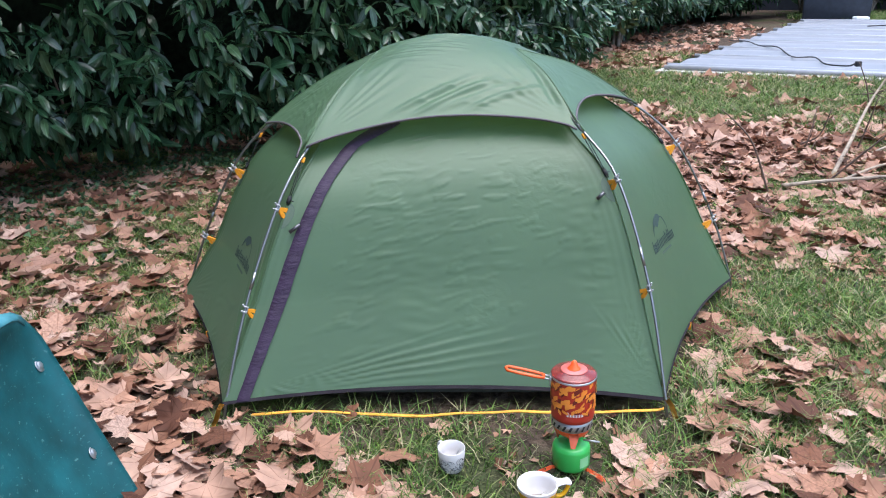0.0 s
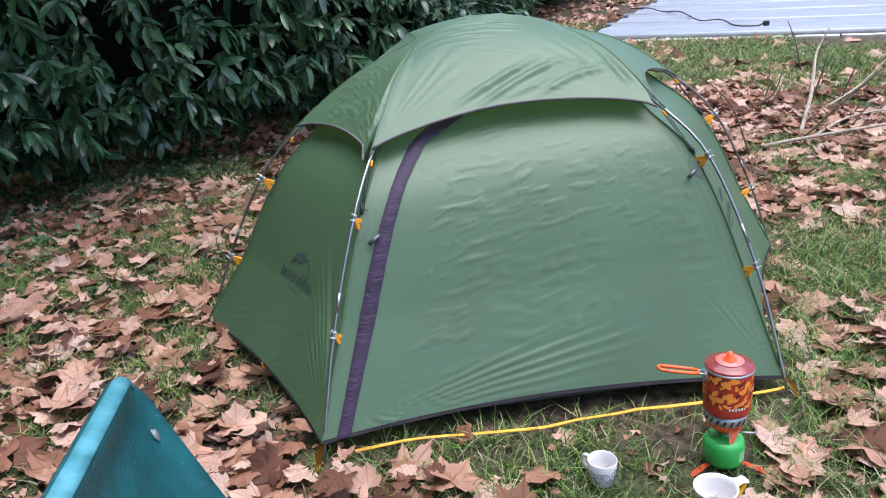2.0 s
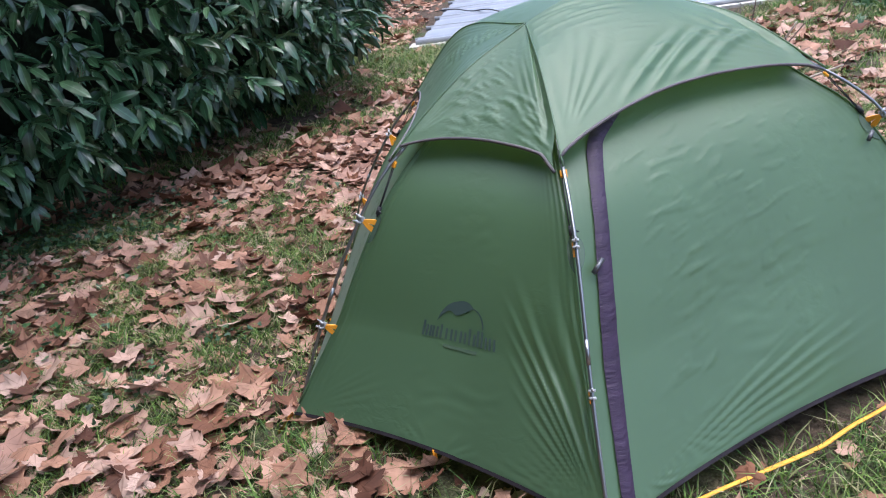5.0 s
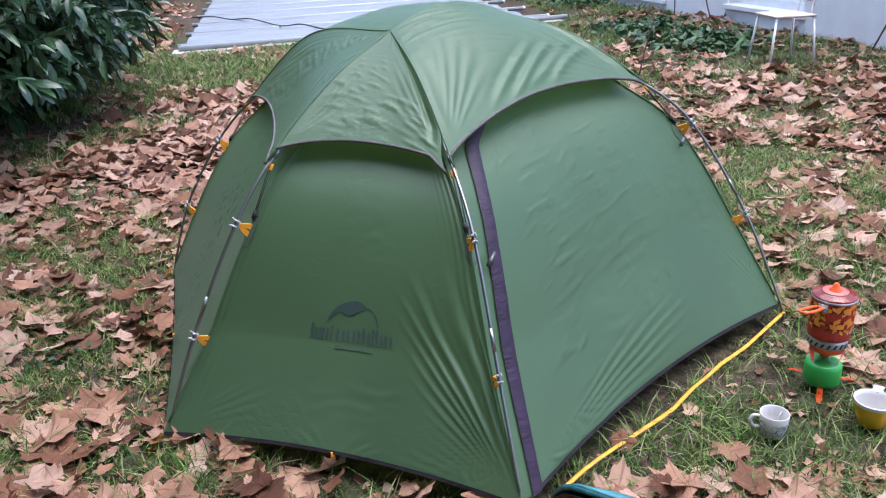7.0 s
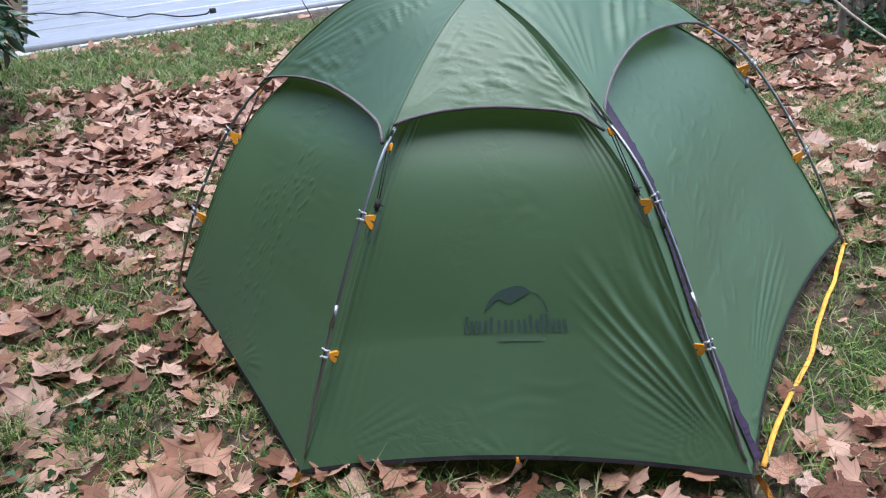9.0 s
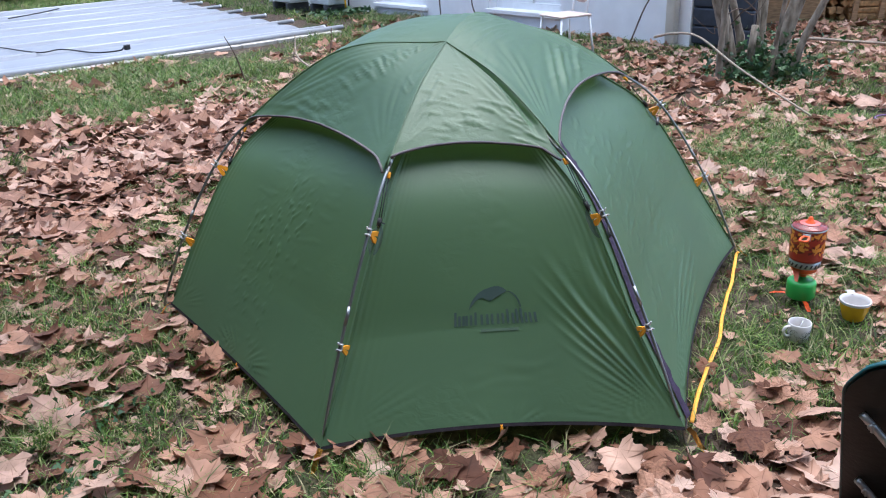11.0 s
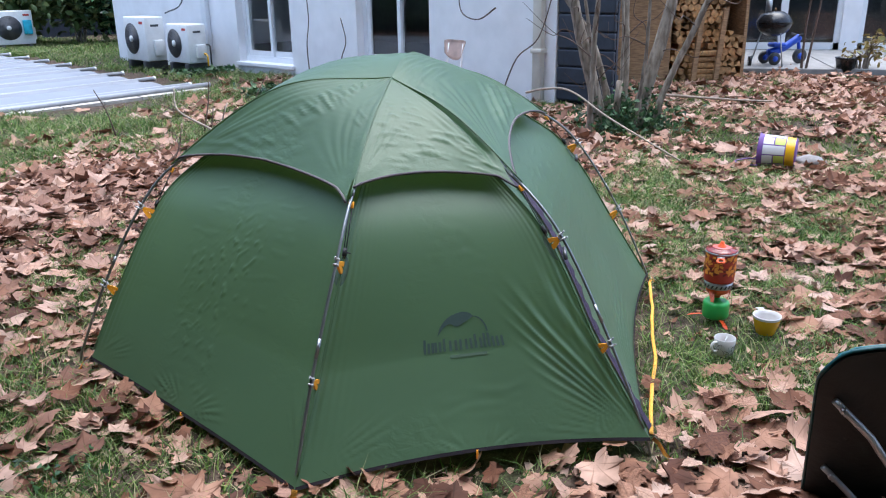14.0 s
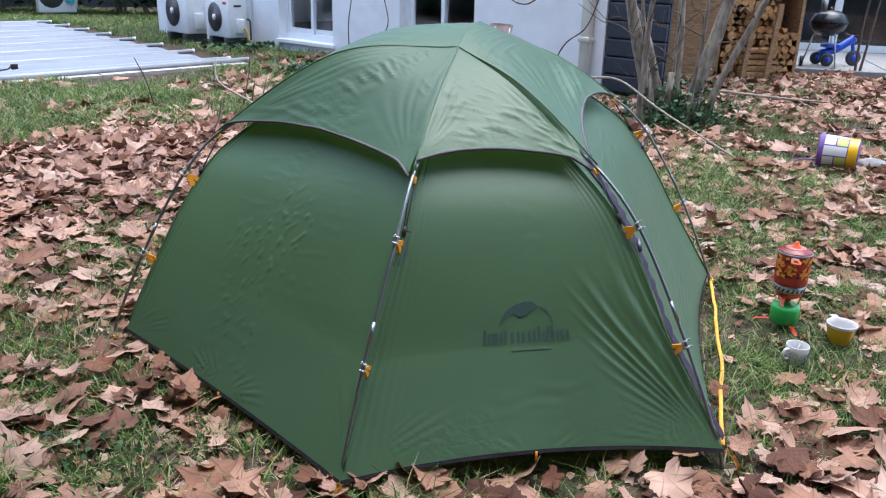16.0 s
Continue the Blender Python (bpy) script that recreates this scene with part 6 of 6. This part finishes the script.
def build_shrub(x, y, r, h, seed, shapes, material, label, count, size, name="shrub"):
    t = thing(name, label, "shrub", at=(x, y, 0))
    rnd = random.Random(seed)
    V, F, U = [], [], []
    tips = []
    for k in range(10):
        a, q = rnd.uniform(0, 6.28), rnd.uniform(0.4, 1.0)
        end = Vector((r * q * math.cos(a), r * q * math.sin(a), h * rnd.uniform(0.45, 1.0)))
        pts = [Vector((0.06 * math.cos(a), 0.06 * math.sin(a), -0.05)), end * 0.4 + Vector((0, 0, 0.1)), end]
        part("stem", tube(catmull(pts, 4), 0.025, 6, 0.005), M_BARK, t)
        tips.append((pts[1], end))
    for _ in range(count):
        a, b = rnd.choice(tips)
        p = a.lerp(b, rnd.uniform(0.1, 1.15)) + Vector((rnd.gauss(0, r * 0.22), rnd.gauss(0, r * 0.22), rnd.gauss(0, h * 0.10)))
        p.z = max(0.03, p.z)
        put_leaf(rnd.choice(shapes), toward((rnd.gauss(0, 1), rnd.gauss(0, 1), rnd.gauss(-0.2, 0.6)), rnd.gauss(0, 0.8)), rnd.uniform(*size), np.array(p), V, F, U)
    v, f, uv = joined(V, F, U)
    tagged(raw("foliage", v, f, material, t, uv=uv), kind="stuff")


L1, L2 = "dark evergreen shrub with dense foliage", "loose light-green garden shrub with thin stems"
for x, y, r, h, seed, mt, lab, n in ((1.3, 10.1, 0.45, 1.2, 1, M_SHRUB, L2, 500), (0.2, 11.4, 1.1, 2.4, 2, M_LAUREL, L1, 1500), (1.8, 12.9, 0.9, 2.2, 3, M_LAUREL, L1, 1300), (3.2, 14.4, 1.0, 2.2, 4, M_SHRUB, L2, 1300), (4.6, 15.9, 1.1, 2.2, 5, M_LAUREL, L1, 1300), (6.2, 17.2, 1.1, 2.2, 6, M_SHRUB, L2, 1200), (9.0, 16.9, 1.2, 2.4, 7, M_SHRUB, L2, 1300), (10.8, 16.2, 1.1, 2.2, 8, M_LAUREL, L1, 1200), (14.4, 13.4, 1.1, 2.2, 9, M_SHRUB, L2, 1500), (13.2, 15.9, 1.0, 2.2, 10, M_LAUREL, L1, 1000), (15.6, 11.6, 1.2, 2.2, 11, M_SHRUB, L2, 1500), (-1.2, 9.6, 1.1, 2.4, 12, M_LAUREL, L1, 1300), (2.4, 11.2, 0.35, 0.8, 13, M_SHRUB, L2, 350), (7.6, 17.0, 1.1, 2.2, 14, M_LAUREL, L1, 1300), (12.0, 16.0, 1.0, 1.9, 15, M_LAUREL, L1, 1200), (14.9, 12.4, 1.0, 1.7, 16, M_LAUREL, L1, 1200), (16.2, 10.2, 1.2, 1.8, 17, M_SHRUB, L2, 1300), (14.0, 14.9, 0.9, 1.5, 18, M_SHRUB, L2, 1200), (10.0, 17.0, 1.0, 1.8, 19, M_LAUREL, L1, 1300)):
    build_shrub(x, y, r, h, seed, SHRUB if mt is M_SHRUB else LAUREL, mt, lab, int(n * 1.15) if r > 0.8 else n, (0.15, 0.27) if r > 0.8 else (0.09, 0.15))


def build_sapling():
    t = thing("sapling", "two thin bare upright saplings among the leaves", "tree", at=(9.96, -2.20, 0))
    for pts in (((0, 0, -0.05), (0.02, -0.06, 0.5), (0.05, -0.12, 1.1), (0.05, -0.2, 1.9)), ((0, 0.05, -0.05), (0.0, 0.06, 0.6), (0.0, 0.03, 1.2), (0.0, 0.08, 1.9))):
        part("stem", tube(catmull(pts, 5), 0.02, 7, 0.008), M_TWIG_DARK, t)


build_sapling()
build_shrub(10.05, -2.98, 0.34, 0.55, 41, SHRUB, M_YELLOWING, "loose yellowing garden shrub at the patio edge", 130, (0.06, 0.10))


def build_boundary():
    w = thing("wall_back", "dark grey garden boundary wall behind the shrubs", "wall", kind="structure")
    for (x0, y0), (x1, y1) in (((-8, 3), (-1.5, 13)), ((-1.5, 13), (6, 19.5)), ((6, 19.5), (18, 15.5)), ((18, 15.5), (18, 6))):
        a, b = Vector((x0, y0, 0)), Vector((x1, y1, 0))
        d = (b - a).normalized()
        m = Matrix(((d.x, -d.y, 0, a.x), (d.y, d.x, 0, a.y), (0, 0, 1, 0), (0, 0, 0, 1)))
        part("wall", box((0, 0, -0.1), ((b - a).length, 0.2, 2.2), m), M_SLATE, w, smooth=False)


build_boundary()


def build_branches():
    t = thing("long_branch", "long pale bent branch arching over the leaves", "branch")
    part("limb", tube(catmull([(5.3, 1.25, 0.26), (4.85, 1.0, 0.36), (4.4, 0.72, 0.40), (3.95, 0.35, 0.24), (3.32, -0.24, 0.02)], 8), 0.012, 8, 0.007), M_TWIG, t)
    t = thing("fallen_stick", "grey fallen stick lying on the leaves", "branch")
    part("limb", tube(catmull([(6.0, 0.25, 0.06), (6.3, -0.05, 0.12), (6.4, -0.5, 0.09), (6.45, -1.0, 0.06), (6.5, -1.35, 0.05)], 6), 0.018, 8, 0.01), M_TWIG, t)
    t = thing("fallen_branch", "broken pale tree branch with upright bare twigs", "branch")
    for r0, r1, mt, pts in (
        (0.015, 0.006, M_TWIG, ((2.40, 2.86, 0.0), (2.62, 3.14, 0.18), (2.80, 3.42, 0.27), (3.08, 3.86, 0.36), (3.24, 3.98, 0.52))),
        (0.013, 0.008, M_TWIG, ((1.99, 2.59, 0.03), (2.22, 2.60, 0.05), (2.66, 2.66, 0.06), (3.07, 2.71, 0.07), (3.4, 2.72, 0.09))),
        (0.010, 0.006, M_TWIG, ((2.41, 2.71, 0.03), (2.75, 2.89, 0.08), (3.15, 2.95, 0.10))),
        (0.011, 0.007, M_TWIG, ((3.15, 3.17, 0.0), (3.22, 3.12, 0.21), (3.31, 3.05, 0.39))),
        (0.010, 0.006, M_TWIG, ((2.90, 3.40, 0.03), (3.34, 3.66, 0.12), (3.62, 3.70, 0.35))),
        (0.007, 0.003, M_TWIG_DARK, ((2.28, 2.66, 0.02), (2.49, 2.52, 0.31), (2.59, 2.46, 0.43), (2.66, 2.42, 0.52))),
        (0.007, 0.003, M_TWIG_DARK, ((1.9, 2.57, 0.0), (1.8, 2.62, 0.28), (1.71, 2.68, 0.4), (1.62, 2.73, 0.48)))):
        part("limb", tube(catmull(pts, 7), r0, 8, r1), mt, t, "pale bent limb" if mt is M_TWIG else "thin dark limb")
    rnd = random.Random(9)
    bm = bmesh.new()
    for pts in (((3.11, 3.55, 0.03), (3.15, 3.52, 0.2), (3.2, 3.49, 0.39)), ((2.83, 3.48, 0.03), (2.87, 3.45, 0.24), (2.9, 3.43, 0.42)), ((3.54, 4.83, 0.03), (3.49, 4.86, 0.27), (3.42, 4.91, 0.47)), ((2.49, 3.68, 0.03), (2.61, 3.61, 0.12), (2.66, 3.58, 0.32)), ((3.93, 4.14, 0.03), (3.99, 4.1, 0.31), (4.01, 4.09, 0.48)), ((4.14, 2.83, 0.03), (4.16, 2.79, 0.28), (4.2, 2.74, 0.55)), ((5.34, 4.37, 0.0), (5.42, 4.28, 0.23), (5.46, 4.22, 0.35))):
        add_tube(bm, catmull(pts, 4), 0.008, 5, 0.004)
    for k in range(14):
        a = Vector((rnd.uniform(2.4, 3.7), rnd.uniform(2.6, 4.2), rnd.uniform(0.02, 0.10)))
        d = Vector((rnd.gauss(0, 0.22), rnd.gauss(0, 0.22), rnd.uniform(0.02, 0.30)))
        add_tube(bm, catmull([a, a + d * 0.5 + Vector((rnd.gauss(0, 0.03), rnd.gauss(0, 0.03), 0.02)), a + d], 4), 0.0045, 5, 0.0015)
    for k in range(12):
        a = Vector((3.12, 3.94, 0.36))
        d = Vector((rnd.gauss(0, 0.12), rnd.gauss(0, 0.12), rnd.gauss(0.02, 0.06)))
        add_tube(bm, [a, a + d * 0.6, a + d], 0.004, 5, 0.0015)
    tagged(part("twig_mass", bm, M_TWIG_DARK, t, "thin upright twigs"), kind="stuff")
    t = thing("climber_stem", "bare climbing stem in front of the house wall", "branch")
    for s, out, pts in ((3.75, 0.35, ((0, 0, 0), (0.03, 0, 0.5), (-0.04, 0, 0.9), (0.02, 0, 1.5))), (2.9, 0.4, ((0, 0, 0.1), (0.12, 0, 0.35), (0.02, 0, 0.6), (0.1, 0, 0.9))), (0.75, 0.3, ((-0.25, 0, 1.05), (0.0, 0, 0.92), (0.25, 0, 1.0), (0.3, 0, 1.3))), (0.0, 0.3, ((0.35, 0.1, 0.05), (0.2, 0, 0.5), (-0.1, 0, 0.75), (-0.3, 0, 1.3)))):
        m = wall_m(s, out)
        part("stem", tube(catmull([m @ Vector(p) for p in pts], 6), 0.009, 6, 0.006), M_TWIG_DARK, t)


build_branches()


# ---- fallen leaves and grass ----
def in_pool(x, y, pad=0.0):
    q = Vector((x, y, 0)) - POOL0
    c = POOL_U.x * POOL_V.y - POOL_U.y * POOL_V.x
    a = (q.x * POOL_V.y - q.y * POOL_V.x) / c
    b = (POOL_U.x * q.y - POOL_U.y * q.x) / c
    return -0.2 - pad < a < POOL_W + 0.3 + pad and -0.35 - pad < b < POOL_L + 0.2 + pad


HEX = [FEET[k] for k in "ABCDEF"]


def in_tent(x, y, shrink=0.93):
    c = (0.0, 1.0)
    for (ax, ay), (bx, by) in zip(HEX, HEX[1:] + HEX[:1]):
        ax, ay, bx, by = (c[0] + (ax - c[0]) * shrink, c[1] + (ay - c[1]) * shrink, c[0] + (bx - c[0]) * shrink, c[1] + (by - c[1]) * shrink)
        if (bx - ax) * (y - ay) - (by - ay) * (x - ax) < 0:
            return False
    return True


def behind_wall(x, y):
    q = Vector((x, y, 0)) - W0
    return q.dot(WN) < 0.05 and -0.2 < q.dot(WD) < 10


def blob(x, y, cx, cy, r):
    return math.exp(-((x - cx) ** 2 + (y - cy) ** 2) / (r * r))


def on_strap(x, y, rnd):
    """Few leaves cover the strap and the cooking things."""
    strap = (-0.80 < x < 0.80 and -0.09 < y < 0.07) or (-0.45 < x < 0.8 and -0.17 < y < 0.1)
    cook = any((x - a) ** 2 + (y - b) ** 2 < 0.011 for a, b in ((0.378, -0.255), (0.036, -0.262), (0.268, -0.44)))
    return cook or (strap and rnd.random() < 0.85)


def leaf_density(x, y):
    """How thickly the leaves lie, 0 to 1."""
    d = 0.60 + 0.60 * noise.noise(Vector((x * 0.9, y * 0.9, 1.5))) + 0.75 * noise.noise(Vector((x * 2.6, y * 2.6, 4.5)))
    d += 0.8 * blob(x, y, 1.1, 3.9, 1.2) + 0.7 * blob(x, y, -0.85, -0.40, 0.65) + 0.2 * blob(x, y, -1.9, 1.5, 1.0) + 0.4 * blob(x, y, -1.2, 0.2, 0.5) + 0.3 * blob(x, y, -1.5, -0.6, 0.6) + 0.3 * blob(x, y, 0.0, -0.75, 0.4) + 0.45 * blob(x, y, -1.4, -0.15, 0.8) + 0.3 * blob(x, y, -1.9, 0.9, 0.7) + 0.15 * blob(x, y, -1.8, 1.7, 0.8) + 0.35 * blob(x, y, -1.2, 2.8, 0.8)
    d += 0.45 * blob(x, y, 2.1, 3.0, 1.2) + 0.3 * blob(x, y, 7.5, -1.5, 2.0) + 0.5 * blob(x, y, 1.6, 9.2, 1.2)
    d += 0.55 * blob(x, y, 0.86, -0.22, 0.22)
    d -= 0.75 * blob(x, y, 0.25, -0.32, 0.40) + 0.75 * blob(x, y, 1.54, 0.76, 0.32) + 0.4 * blob(x, y, 1.13, -0.26, 0.3) + 0.3 * blob(x, y, 1.03, 0.18, 0.3) + 0.35 * blob(x, y, -1.2, 1.5, 0.35) + 0.35 * blob(x, y, -2.2, 2.2, 0.7)
    d -= 0.5 * blob(x, y, 2.2, 6.6, 0.8) + 0.15 * blob(x, y, 5.2, 4.8, 1.5) + 0.9 * blob(x, y, 9.2, 9.5, 2.8) + 0.45 * blob(x, y, 4.0, 5.8, 1.0)
    return max(0.0, min(1.0, d))


def grass_density(x, y):
    d = 0.70 + 0.8 * noise.noise(Vector((x * 1.5, y * 1.5, 8.5)))
    d += 0.9 * blob(x, y, 2.0, 6.6, 1.3) + 0.25 * blob(x, y, 5.0, 4.9, 1.9) + 0.9 * blob(x, y, 9.2, 9.0, 3.2) + 0.8 * blob(x, y, 11.5, 14.5, 3.0) + 0.6 * blob(x, y, 1.54, 0.76, 0.35) + 0.3 * blob(x, y, 1.03, 0.18, 0.35)
    d -= 0.5 * blob(x, y, -1.3, -0.3, 0.9) + 0.2 * blob(x, y, 0.18, -0.33, 0.25) + 0.6 * blob(x, y, 1.6, 4.0, 1.0)
    return max(0.0, min(1.0, d))


def build_litter():
    rnd = random.Random(12)
    spots = []
    for region, n in (((-3.6, -1.9, 3.4, 4.4), 14000), ((1.2, -2.6, 9.5, 5.5), 14000), ((-3.0, 3.0, 4.5, 10.5), 8500), ((5.0, -4.0, 12.0, 9.0), 3800), ((0.8, 8.0, 5.5, 15.0), 2200), ((-6.0, -6.5, 9.5, -1.9), 9500), ((3.4, -2.6, 9.5, -1.9), 600), ((-6.0, -1.9, -3.6, 1.0), 1500)):
        x0, y0, x1, y1 = region
        for _ in range(n):
            x, y = rnd.uniform(x0, x1), rnd.uniform(y0, y1)
            if in_tent(x, y, 0.975) or in_pool(x, y) or behind_wall(x, y) or on_strap(x, y, rnd) or rnd.random() > 0.80 * leaf_density(x, y):
                continue
            spots.append((x, y))
    pick = {k for k, (x, y) in enumerate(spots) if -1.7 < x < 1.5 and -1.2 < y < 0.9}
    near = [spots[k] for k in sorted(pick)][:300]
    protos = []
    for k, (v, f, uv) in enumerate(PLANE_FINE):
        me = bpy.data.meshes.new("leaf")
        me.from_pydata([tuple(p) for p in v], [], f)
        lay = me.uv_layers.new(name="leaf")
        for lp in me.loops:
            lay.data[lp.index].uv = uv[lp.vertex_index]
        me.materials.append(M_LEAF_ONE)
        me.polygons.foreach_set("use_smooth", [True] * len(me.polygons))
        protos.append(me)

    def lay_pose(x, y):
        pile = leaf_density(x, y)
        size = rnd.uniform(0.055, 0.11) if rnd.random() < 0.8 else rnd.uniform(0.11, 0.16)
        tilt = 0.10 + 0.18 * pile
        z = ground_z(x, y) + 0.012 + 0.045 * pile * rnd.random() ** 1.5
        return size, (rnd.gauss(0, tilt), rnd.gauss(0, tilt), rnd.uniform(0, 6.28)), z

    done = set(near)
    for x, y in near:
        size, e, z = lay_pose(x, y)
        ob = new("leaf", rnd.choice(protos))
        ob.parent = GROUND
        ob.matrix_basis = Matrix.LocRotScale((x, y, z), Euler(e), (size, size, size))
    V, F, U = [], [], []
    V2, F2, U2 = [], [], []
    for x, y in spots:
        if (x, y) in done:
            continue
        size, e, z = lay_pose(x, y)
        damp = rnd.random() < 0.75 * blob(x, y, 1.0, 3.7, 1.5) + 0.5 * blob(x, y, 6.5, -0.8, 2.2) + 0.45 * blob(x, y, -1.6, 2.0, 1.4)
        if damp:
            put_leaf(rnd.choice(PLANE_MID if x < 0.5 and y < 2.6 else PLANE_FAR if y > 3.6 or x > 3.5 else PLANE), rot3(*e), size, np.array((x, y, z)), V2, F2, U2)
            continue
        put_leaf(rnd.choice(PLANE_FINE if abs(x) < 1.9 and -1.4 < y < 1.2 else PLANE_MID if -3.0 < x < 2.2 and -1.0 < y < 2.6 else PLANE if x < 3.6 and -2.4 < y < 3.8 else PLANE_FAR), rot3(*e), size, np.array((x, y, z)), V, F, U)
    for _ in range(18000):
        x, y = rnd.uniform(-3.0, 3.2), rnd.uniform(-1.6, 3.2)
        if not in_tent(x, y) and not on_strap(x, y, rnd):
            put_leaf(rnd.choice(PLANE_FAR), rot3(rnd.gauss(0, 0.4), rnd.gauss(0, 0.4), rnd.uniform(0, 6.28)), rnd.uniform(0.010, 0.032), np.array((x, y, ground_z(x, y) + 0.008)), V, F, U)
    v, f, uv = joined(V, F, U)
    tagged(raw("fallen_leaves", v, f, M_LEAF_MANY, uv=uv), "dry brown fallen plane-tree leaves covering the lawn", "leaves", kind="stuff")
    v, f, uv = joined(V2, F2, U2)
    tagged(raw("damp_leaves", v, f, M_LEAF_DAMP, uv=uv), "drifts of damp dark brown leaves behind the tent", "leaves", kind="stuff")


def build_grass():
    rng = np.random.default_rng(3)
    rnd = random.Random(31)
    verts, faces, uvs = [], [], []

    def tuft(x, y, count, high, wide):
        z = ground_z(x, y) - 0.006
        for _ in range(count):
            a, h = rnd.uniform(0, 6.28), high * rnd.uniform(0.5, 1.15)
            bx, by = x + rnd.gauss(0, 0.025), y + rnd.gauss(0, 0.025)
            lx, ly = rnd.gauss(0, 0.8) * h, rnd.gauss(0, 0.8) * h
            cx, cy = math.cos(a) * wide, math.sin(a) * wide
            i = len(verts)
            verts.extend(((bx - cx, by - cy, z), (bx + cx, by + cy, z), (bx + lx * 0.45 - cx * 0.8, by + ly * 0.45 - cy * 0.8, z + h * 0.6), (bx + lx * 0.45 + cx * 0.8, by + ly * 0.45 + cy * 0.8, z + h * 0.6), (bx + lx * 1.2, by + ly * 1.2, z + h * 0.95)))
            faces.extend(((i, i + 1, i + 3, i + 2), (i + 2, i + 3, i + 4)))
            uvs.extend(((0, 0), (0, 0), (0, 0.5), (0, 0.5), (0, 1)))

    for (x0, y0, x1, y1), n, count, high, wide in (((-3.4, -2.0, 3.4, 4.0), 33000, 8, 0.056, 0.0025), ((1.5, -2.6, 9.0, 6.0), 8000, 9, 0.075, 0.0035), ((-1.5, 4.0, 4.5, 10.0), 5600, 10, 0.09, 0.004), ((6.0, 4.5, 14.5, 14.5), 4600, 8, 0.10, 0.006), ((7.0, 12.0, 15.5, 17.0), 3000, 8, 0.12, 0.008), ((-6.0, -6.5, 9.5, -2.0), 2500, 4, 0.06, 0.006)):
        for _ in range(n):
            x, y = rnd.uniform(x0, x1), rnd.uniform(y0, y1)
            g = grass_density(x, y)
            if in_tent(x, y, 0.95) or in_pool(x, y) or behind_wall(x, y) or rnd.random() > g:
                continue
            tuft(x, y, count, high * (0.55 + 0.6 * g), wide)
    # taller dark tufts by the tent's west side
    for _ in range(45):
        x, y = rnd.uniform(-2.2, -0.8), rnd.uniform(0.2, 2.4)
        if in_tent(x, y, 1.02):
            continue
        for _ in range(7):
            tuft(x + rnd.gauss(0, 0.035), y + rnd.gauss(0, 0.035), 9, rnd.uniform(0.07, 0.10), 0.0022)
    tagged(raw("grass", verts, faces, M_GRASS, uv=uvs, smooth=False), "patchy winter lawn grass between the leaves", "grass", kind="stuff")


def build_weeds():
    rnd = random.Random(77)
    V, F, U = [], [], []
    for cx, cy, r, n, s in ((-2.3, 3.1, 0.6, 900, 0.04), (-1.5, 3.7, 0.6, 700, 0.04), (-2.9, 2.3, 0.5, 600, 0.04), (-2.0, 2.1, 0.4, 260, 0.038), (-1.6, 1.5, 0.16, 60, 0.03), (-2.5, 1.2, 0.3, 110, 0.034), (-1.25, 1.75, 0.14, 50, 0.03), (1.6, 0.2, 0.18, 40, 0.026), (6.1, 3.3, 0.6, 420, 0.12), (6.6, 4.4, 0.5, 300, 0.12), (4.9, 0.1, 0.35, 260, 0.055), (1.6, 9.3, 0.3, 120, 0.09), (-0.75, 1.45, 0.12, 10, 0.05), (8.6, 6.8, 0.4, 160, 0.10)):
        for _ in range(n):
            x, y = rnd.gauss(cx, r * 0.6), rnd.gauss(cy, r * 0.6)
            if in_tent(x, y, 1.02) or behind_wall(x, y):
                continue
            put_leaf(rnd.choice(IVY), rot3(rnd.gauss(0, 0.5), rnd.gauss(0, 0.5), rnd.uniform(0, 6.28)), s * rnd.uniform(0.7, 1.2), np.array((x, y, ground_z(x, y) + rnd.uniform(0.015, 0.03 + s * 0.9))), V, F, U)
    v, f, uv = joined(V, F, U)
    tagged(raw("ground_ivy", v, f, M_IVY, uv=uv), "patches of dark ivy and broad-leaved weeds", "weeds", kind="stuff")


build_litter()
build_grass()
build_weeds()
